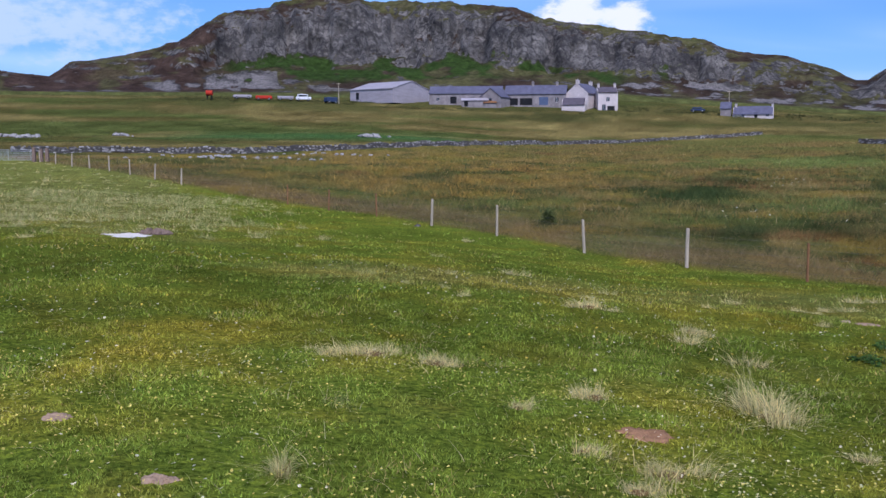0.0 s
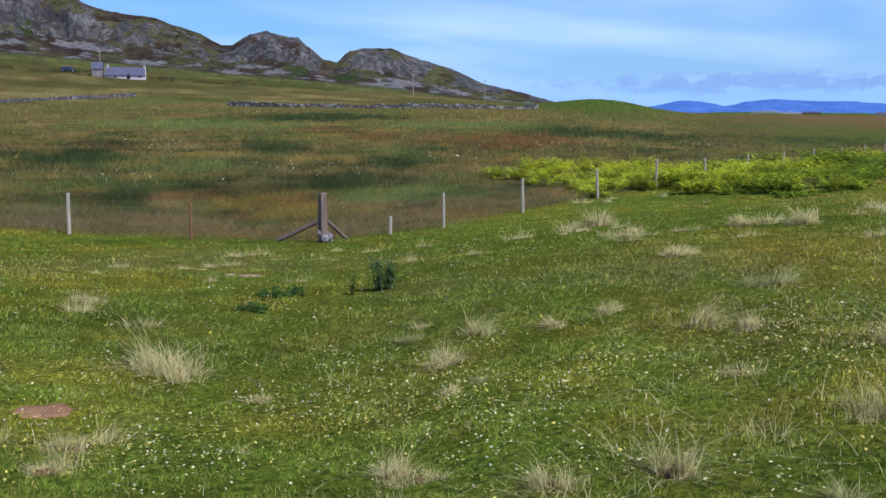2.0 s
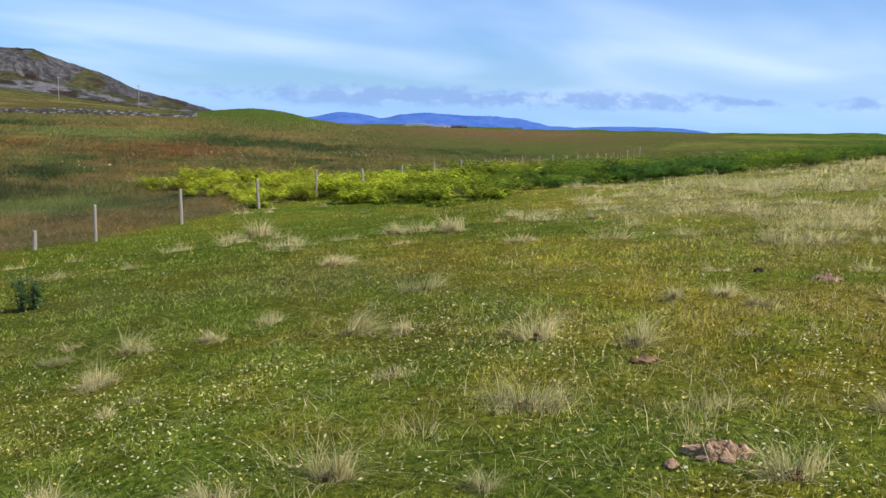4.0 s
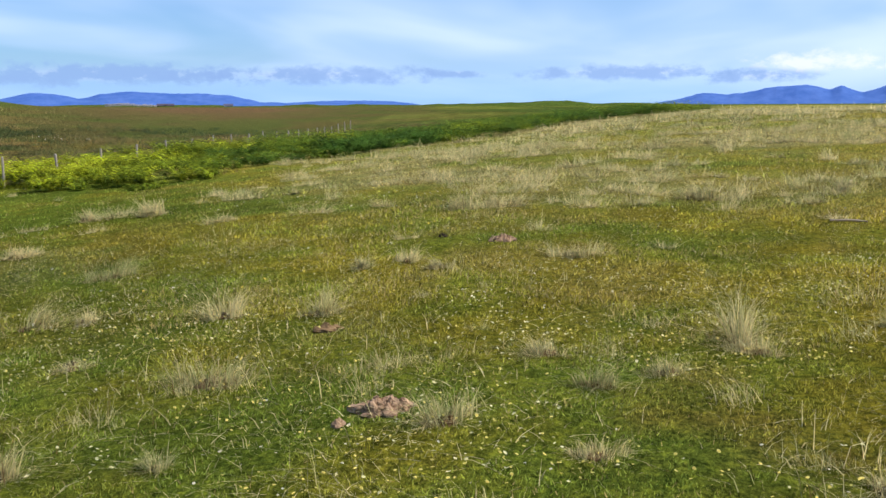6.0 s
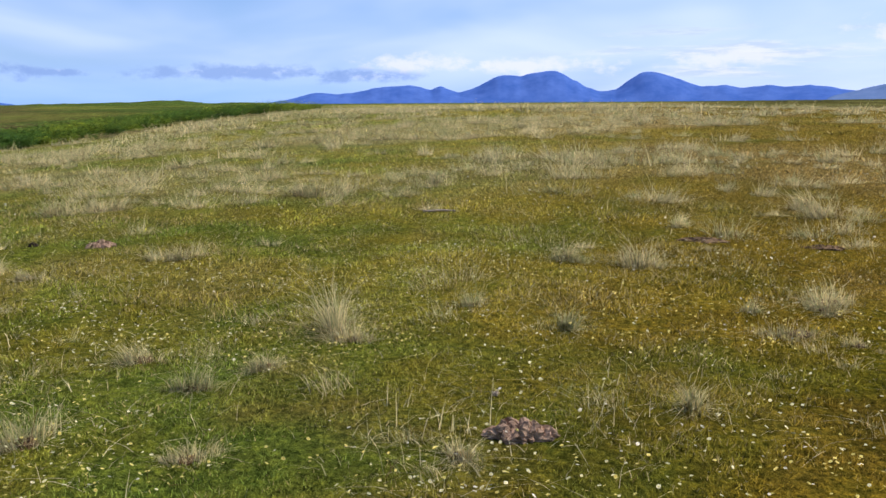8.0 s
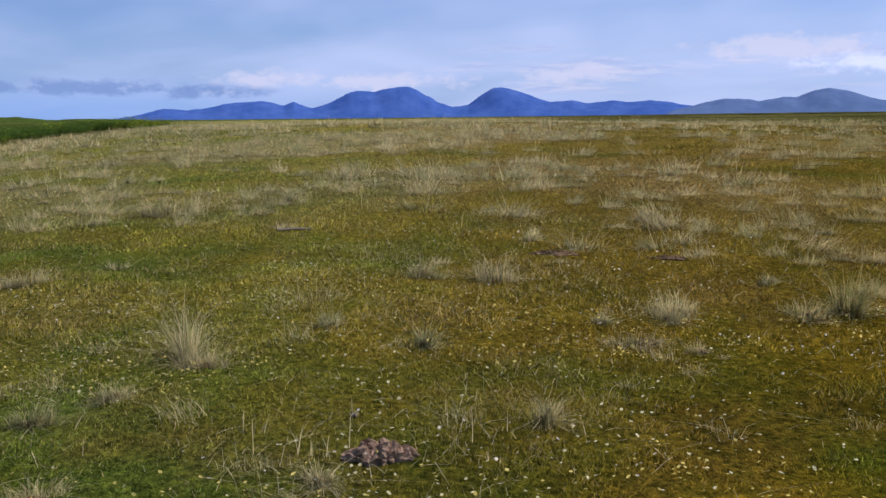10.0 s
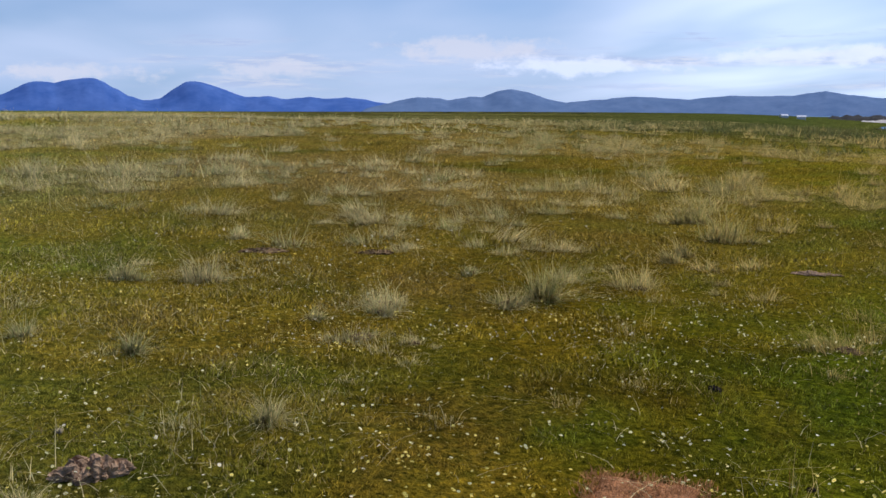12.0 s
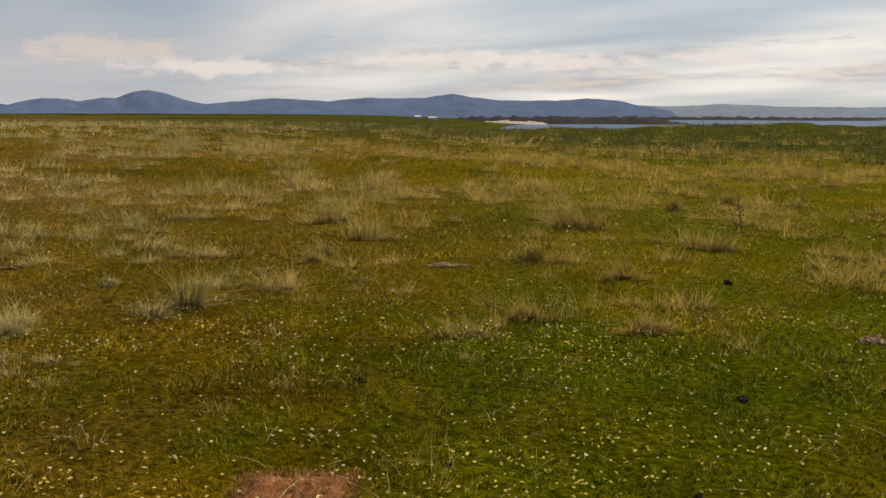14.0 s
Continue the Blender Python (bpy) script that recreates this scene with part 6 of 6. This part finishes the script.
# ---- single tussocks ----
M_THATCH = plain("matted_thatch", (.22, .14, .058), 0.5, 1.5, 25, 90, 0.95, bump=1.0, dist=.02)
TUSSOCKS = (
    [(2.79, 8.18, 0.40, 0.65, 0.85), (-0.84, 5.34, 0.22, 0.19, 0.50), (-0.67, 9.27, 0.15, 0.80, 0.90), (-1.03, 9.21, 0.12, 0.43, 0.90), (-0.03, 9.01, 0.18, 0.52, 0.80), (2.17, 14.43, 0.19, 0.67, 0.80), (0.96, 6.53, 0.11, 0.23, 0.90), (1.29, 8.19, 0.17, 0.43, 0.80), (1.43, 6.14, 0.21, 0.56, 0.90), (3.29, 12.67, 0.13, 0.75, 0.80), (0.62, 7.54, 0.13, 0.18, 0.70), (1.16, 5.69, 0.10, 0.34, 0.90), (4.76, 6.94, 0.31, 0.39, 0.85), (5.64, 7.70, 0.29, 0.22, 0.50), (5.27, 8.24, 0.13, 0.34, 0.30), (6.74, 5.91, 0.36, 0.31, 0.60), (9.13, 6.79, 0.27, 0.46, 0.35), (6.93, 5.43, 0.21, 0.21, 0.90), (6.22, 7.12, 0.19, 0.22, 0.90)],
    [(6.85, 3.96, 0.37, 0.28, 0.80), (5.09, 2.98, 0.28, 0.49, 0.60), (2.86, 4.72, 0.23, 0.33, 0.80), (2.91, 4.50, 0.09, 0.29, 0.80), (3.17, 3.71, 0.17, 0.18, 0.80), (3.63, 3.32, 0.31, 0.27, 0.60), (5.48, 4.38, 0.12, 0.25, 0.70), (11.08, 9.90, 0.30, 0.69, 0.90), (16.85, 17.48, 0.56, 0.56, 0.80), (16.28, 11.39, 0.39, 0.46, 0.80), (16.72, 13.23, 0.35, 0.37, 0.80), (13.72, 8.28, 0.21, 0.46, 0.80), (4.45, 6.01, 0.08, 0.26, 0.30), (3.75, 2.45, 0.16, 0.19, 0.40), (6.96, 7.20, 0.17, 0.35, 0.80), (4.15, 5.97, 0.10, 0.17, 0.80), (3.06, 7.02, 0.10, 0.27, 0.80), (6.87, 3.11, 0.39, 0.27, 0.60), (4.46, 1.21, 0.30, 0.29, 0.50)],
    [(9.23, 3.26, 0.26, 0.23, 0.80), (8.86, 2.77, 0.16, 0.27, 0.90), (9.71, 1.64, 0.27, 0.40, 0.80), (8.96, 3.65, 0.23, 0.23, 0.70), (14.07, 4.28, 0.39, 0.43, 0.60), (14.50, 3.79, 0.40, 0.52, 0.80), (16.76, 11.71, 0.41, 0.48, 0.80), (6.41, -0.13, 0.57, 0.23, 0.70), (5.26, 0.60, 0.26, 0.22, 0.40), (5.86, 1.01, 0.21, 0.29, 0.80), (6.18, -0.26, 0.21, 0.29, 0.90), (4.18, 0.39, 0.12, 0.26, 0.80), (15.65, 0.84, 0.36, 0.54, 0.70), (16.78, -1.22, 0.28, 0.29, 0.70), (8.96, -2.13, 0.37, 0.32, 0.60), (8.65, -2.79, 0.36, 0.42, 0.85), (11.17, -3.84, 0.19, 0.27, 0.70), (12.67, -6.02, 0.28, 0.40, 0.90), (7.05, -1.12, 0.19, 0.13, 0.60)],
    [(6.34, -1.68, 0.26, 0.11, 0.40), (4.71, -2.04, 0.24, 0.18, 0.70), (4.07, -0.81, 0.20, 0.15, 0.85), (6.17, -3.21, 0.14, 0.48, 0.80), (5.58, 0.23, 0.16, 0.34, 0.60), (6.76, -4.78, 0.27, 0.42, 0.70), (6.82, -5.17, 0.61, 0.24, 0.45), (6.94, -6.30, 0.30, 0.42, 0.70), (8.22, -5.27, 0.13, 0.27, 0.50), (8.35, -8.13, 0.30, 0.26, 0.80), (5.86, -3.47, 0.11, 0.23, 0.90), (6.86, -3.12, 0.12, 0.26, 0.60), (6.85, -3.68, 0.20, 0.26, 0.80), (10.69, -10.43, 0.39, 0.50, 0.60), (17.98, -1.38, 0.24, 0.41, 0.60), (4.52, -6.16, 0.27, 0.47, 0.50), (3.67, -7.30, 0.26, 0.46, 0.80), (4.59, -6.99, 0.32, 0.42, 0.60), (9.08, -9.37, 0.51, 0.88, 0.60)],
    [(7.91, -12.93, 0.49, 0.85, 0.70), (5.46, -12.12, 0.43, 0.60, 0.60), (8.04, -7.66, 0.29, 0.31, 0.85), (6.35, -9.45, 0.44, 0.51, 0.70), (5.03, -9.18, 0.27, 0.35, 0.60), (8.60, -18.95, 0.40, 0.59, 0.40), (8.66, -16.95, 0.37, 0.43, 0.60), (7.09, -3.82, 0.26, 0.37, 0.80)],
)


def grass_tussock(x, y, high, wide, straw, seed):
    """One clump of marram: upright and fallen blades from a worn base."""
    rng = np.random.default_rng(seed)
    r = math.hypot(x, y)
    blades = int(420 + 1150 * min(wide, .8))
    v, f, t = tussocks(np.array([x]), np.array([y]), rng, np.array([high * 1.15]), blades, wide * .23 * .3 / high, np.array([straw]), max(.0034, .00062 * r), .38, (0.0, 0.5, 1.0))
    z = float(ground_z(x, y))
    ob = new("grass_tussock")
    ob.location = (x, y, z)
    blades_ob = new("foliage", mesh_from("foliage", v - [x, y, z], f, M_STRAW, t, False, True, (-x, -y, 1.6 - z)))
    blades_ob.parent = ob
    # matted dead leaves at its foot, dark also for the shade there
    bm = bmesh.new()
    for p in bmesh.ops.create_icosphere(bm, subdivisions=3, radius=1.0)["verts"]:
        k = 1 + .6 * noise.noise(p.co * 2.3 + Vector((seed, 0, 0)))
        p.co = Vector((p.co.x * wide * .19 * k, p.co.y * wide * .19 * k, max(p.co.z, -.3) * min(.035, high * .12) * (1 + noise.noise(p.co * 6 + Vector((0, seed, 0))))))
    part("thatch", bm, M_THATCH, ob, "matted brown thatch")
    look_ = "bleached straw" if straw > .75 else "half-dry" if straw > .45 else "grey-green"
    big = "tall" if high > .33 else "low" if high < .18 else "rough"
    return tagged(ob, f"{big} {look_} tussock of marram in the turf", "grass tussock", "marram tussocks")


for n_list, some in enumerate(TUSSOCKS):
    for n_one, spot in enumerate(some):
        grass_tussock(*spot, 1000 + 50 * n_list + n_one)


# ---- dung, clods, stones and bare earth ----
def clod(name, label, category, x, y, wide, high, mat, seed, lumps=7, long=1.6, turn=0.0, group=""):
    """A low crumbling heap: one crusted skin, lumpy and cracked."""
    bm = bmesh.new()
    made = bmesh.ops.create_icosphere(bm, subdivisions=5 if wide > .25 else 3, radius=1.0)["verts"]
    for v in made:
        d = v.co.copy()
        o = Vector((seed * 3.1, seed * 1.7, 0))
        rim = 1 + .6 * noise.noise(Vector((d.x, d.y, 0)) * 1.7 + o) + .25 * noise.noise(Vector((d.x, d.y, 0)) * 5 + o)
        flat_p = Vector((d.x * long ** .5, d.y / long ** .5, .3 * d.z))
        cells = noise.voronoi(flat_p * (1.2 + lumps * .3) + o)[0]
        lump = min(.5, (cells[1] - cells[0]) * 1.6) * (1.0 + .9 * noise.noise(flat_p * 2.2 + o)) + .14 * noise.noise(d * 11 + o)
        v.co = Vector((d.x * rim * wide * .48 * long ** .25, d.y * rim * wide * .48 / long ** .6, max(d.z, -.25) ** 1 * high * (.35 + 1.1 * lump)))
        v.co.x += .04 * wide * noise.noise(d * 9 + o)
        v.co.y += .03 * wide * noise.noise(d * 9 - o)
    me = bpy.data.meshes.new(name)
    bm.to_mesh(me), bm.free()
    me.materials.append(mat)
    ob = new(name, me)
    ob.location = (x, y, float(ground_z(x, y)) + .006)
    ob.rotation_euler.z = radians(turn)
    return tagged(ob, label, category, group)


clod("dried_dung", "cracked pinkish brown dried dung on turf", "dung", 4.6, 1.61, .27, .08, M_DUNG, 1, 5, 1.7, -65)
clod("dried_dung", "small brown crumb of dried dung", "dung", 4.36, 1.77, .08, .035, M_DUNG, 2, 3, 1.2)
clod("dried_dung", "flat pinkish dried dung in short turf", "dung", 10.77, 2.68, .30, .07, M_DUNG, 3, 7, 1.4, -75)
clod("dried_dung", "lumpy brown and mauve dried dung on green turf", "dung", 4.3, -1.13, .29, .085, M_DUNG, 4, 4, 1.8, -100)
clod("dried_dung", "dark crusted dung beside pale grass", "dung", 10.16, -3.78, .4, .05, M_DUNGDARK, 6, 4, 2.0, -110)
clod("dried_dung", "low dark dung half sunk in turf", "dung", 9.49, -4.85, .3, .035, M_DUNGDARK, 7, 4, 2.0, -120)
clod("dried_dung", "pale weathered dung among yellow flowers", "dung", 6.81, -8.42, .36, .022, M_DUNG, 8, 7, 2.0, -140)
clod("dried_dung", "pinkish dung lying in open turf", "dung", 2.26, -8.13, .2, .06, M_DUNG, 9, 6, 1.5, 10)
clod("dried_dung", "grey-brown dung scrap beside a tussock", "dung", 6.37, 2.8, .2, .05, M_DUNGDARK, 10, 6, 1.5, -60)
for k, (x, y, w) in enumerate(((4.17, -4.59, .1), (2.86, -3.91, .05), (1.8, -4.38, .06), (4.2, -9.74, .14), (2.31, -5.96, .1), (5.56, 4.46, .14), (11.0, 3.5, .16))):
    clod("earth_clod", "small dark clod of earth on turf", "clod", x, y, w * .75, w * .3, M_PEAT, 30 + k, 4, 1.3, k * 40, "dark clods")
clod("pebble", "small bleached stone lying in the turf", "stone", 4.89, -1.06, .05, .02, M_DRIFT, 41, 3, 1.3)
clod("stone", "white stone lying below the fence", "stone", -.83, 39.4, .24, .1, M_STONE, 42, 3, 1.5)
clod("stone", "white stone beside a reddish bare patch", "stone", 6.47, 15.61, .16, .05, M_DRIFT, 43, 3, 1.5)


def bare_patch(name, label, x, y, wide, deep, mat, seed, turn=0.0, square=False, lift=.008):
    """A thin uneven skin of earth or dead turf, laid on the ground."""
    rnd = random.Random(seed)
    bm = bmesh.new()
    rings_ = []
    n = 40
    c0, s0 = math.cos(radians(turn)), math.sin(radians(turn))
    for f in (0.25, .5, .75, 1.0):
        row = []
        for k in range(n):
            a = 6.283 * k / n
            rad = 1.0
            if square:
                rad = min(1 / max(abs(math.cos(a)), 1e-3), 1 / max(abs(math.sin(a)), 1e-3)) * .9
            rad *= 1 + (.08 if square else .55) * (noise.noise((math.cos(a) * 2, math.sin(a) * 2, seed)) + rnd.uniform(-.3, .3)) * f
            px, py = math.cos(a) * rad * f * wide / 2, math.sin(a) * rad * f * deep / 2
            qx, qy = x + px * c0 - py * s0, y + px * s0 + py * c0
            zz = float(ground_z(qx, qy)) + (lift + rnd.uniform(0, .012) if f < 1 else -.012)
            row.append(bm.verts.new((qx - x, qy - y, zz)))
        rings_.append(row)
    mid_v = bm.verts.new((0, 0, float(ground_z(x, y)) + lift))
    for k in range(n):
        bm.faces.new((mid_v, rings_[0][k], rings_[0][(k + 1) % n]))
        for a_, b_ in zip(rings_, rings_[1:]):
            bm.faces.new((a_[k], b_[k], b_[(k + 1) % n], a_[(k + 1) % n]))
    me = bpy.data.meshes.new(name)
    bm.to_mesh(me), bm.free()
    for p in me.polygons:
        p.use_smooth = True
    me.materials.append(mat)
    ob = new(name, me)
    ob.location = (x, y, 0)
    return tagged(ob, label, "bare ground")


bare_patch("bare_patch", "bare reddish earth scrape in green turf", 1.51, 7.1, .44, .36, M_SOIL, 1)
bare_patch("bare_patch", "small pinkish bare patch in green turf", -1.43, 5.07, .19, .16, M_PALESOIL, 2)
bare_patch("bare_patch", "small pinkish bare patch in green turf", -2.41, 6.26, .2, .18, M_PALESOIL, 3)
bare_patch("dead_turf_square", "square of dead rust-brown turf", 3.11, -3.18, .56, .5, M_DEADTURF, 4, 45, True)
bare_patch("bare_patch", "reddish bare patch near the fence corner", 6.77, 15.47, .5, .4, M_PALESOIL, 5)
bare_patch("sand_scrape", "white shell sand spilled from a burrow", -7.9, 25.1, 1.15, 1.9, M_SAND, 6, 17)
clod("burrow_lip", "dark torn turf lip over a sandy burrow", "earth", -7.45, 25.95, .7, .16, M_STRAINER, 50, 9, 2.4, 17)

# dead blades on the brown square
rng = np.random.default_rng(31)
n = 2600
lx, ly = np.clip(rng.uniform(-.27, .27, n) + rng.normal(0, .02, n), -.33, .33), np.clip(rng.uniform(-.24, .24, n) + rng.normal(0, .02, n), -.3, .3)
x, y = 3.11 + (lx - ly) * .7071, -3.18 + (lx + ly) * .7071
stuff("dead_turf", "short dead rust-coloured grass stubble", "grass", [short_blades(x, y, ground_z(x, y) + .01, rng.uniform(.008, .03, n), rng.uniform(.004, .008, n), np.array([.56, .28, .12]) * rng.uniform(.5, 1.2, (n, 1)), rng)], M_STRAW)

# driftwood
bm = bmesh.new()
for a, b, ra, rb in (((-.26, 0, .03), (.02, .02, .045), .028, .034), ((.02, .02, .045), (.24, -.02, .03), .034, .02), ((.05, .02, .045), (.14, .06, .07), .016, .008)):
    rod(bm, a, b, ra, rb, 8)
me = bpy.data.meshes.new("driftwood")
bm.to_mesh(me), bm.free()
me.materials.append(M_DRIFT)
drift = new("driftwood", me)
drift.location = (12.72, -1.12, float(ground_z(12.72, -1.12)) + .01)
drift.rotation_euler.z = radians(-88)
drift.scale = (.85, .6, .45)
tagged(drift, "bleached piece of driftwood lying in turf", "driftwood")


def leafy_bush(name, label, x, y, high, wide, stems, leaf, colour, seed, leaves=26):
    """Upright leafy stems in a clump."""
    rng = np.random.default_rng(seed)
    z0 = float(ground_z(x, y))
    thing = new(name)
    tagged(thing, label, "plant")
    thing.location = (x, y, z0)
    vs, fs, ts = [], [], []
    for k in range(stems):
        a, d = rng.uniform(0, 6.283), wide * .4 * rng.random() ** .5
        bx, by, hh = math.cos(a) * d, math.sin(a) * d, high * rng.uniform(.6, 1.05)
        ox, oy = rng.normal(0, .06), rng.normal(0, .06)
        part("stem", rod(bmesh.new(), (bx, by, -.02), (bx + ox, by + oy, hh), .007, .003, 5), M_STEM, thing)
        f = rng.uniform(.12, 1.0, leaves)
        la = rng.uniform(0, 6.283, leaves)
        ln = leaf * rng.uniform(.6, 1.2, leaves) * (1.15 - .5 * f)
        vs.append(np.c_[bx + ox * f, by + oy * f, hh * f]), fs.append(la), ts.append(ln)
    p, la, ln = np.concatenate(vs), np.concatenate(fs), np.concatenate(ts)
    n = len(p)
    ux, uy = np.cos(la), np.sin(la)
    lift = rng.uniform(-.5, .5, n)
    v = np.empty((n, 4, 3))
    v[:, 0] = p
    v[:, 1] = p + np.c_[ux * .5 - uy * .28, uy * .5 + ux * .28, lift * .5 + .1] * ln[:, None]
    v[:, 2] = p + np.c_[ux, uy, lift * .8] * ln[:, None]
    v[:, 3] = p + np.c_[ux * .5 + uy * .28, uy * .5 - ux * .28, lift * .5 + .1] * ln[:, None]
    t = np.repeat(np.array(colour) * rng.uniform(.6, 1.5, (n, 1)), 4, axis=0)
    ob = new("foliage", mesh_from("foliage", v.reshape(-1, 3), np.arange(4 * n).reshape(-1, 4), M_FERN, t))
    ob.parent = thing
    return thing


M_STEM = plain("green_stem", (.07, .10, .035), 0.7, 1.3, 20, 60, 0.8, bump=0.1)
leafy_bush("nettle_clump", "dark green upright nettle clump in pasture", 7.18, 11.78, .52, .38, 13, .10, (.105, .175, .065), 61)
leafy_bush("thistle", "thin dark thistle beside the nettles", 6.75, 11.9, .3, .12, 3, .07, (.030, .055, .022), 62, 14)
leafy_bush("weed_patch", "low dark green weeds spreading in turf", 5.93, 12.49, .11, .8, 26, .10, (.075, .15, .035), 63, 10)
leafy_bush("weed_patch", "low dark green weeds spreading in turf", 5.0, 11.4, .09, .6, 14, .09, (.075, .15, .035), 64, 10)
leafy_bush("thistle", "tall dry thistle stalk on the dune", 6.29, -14.59, .58, .12, 2, .09, (.07, .055, .035), 65, 22)
leafy_bush("moor_shrub", "small dark shrub on the moor edge", *at_polar(6.3, 43.5), .75, .8, 26, .17, (.15, .185, .065), 66)
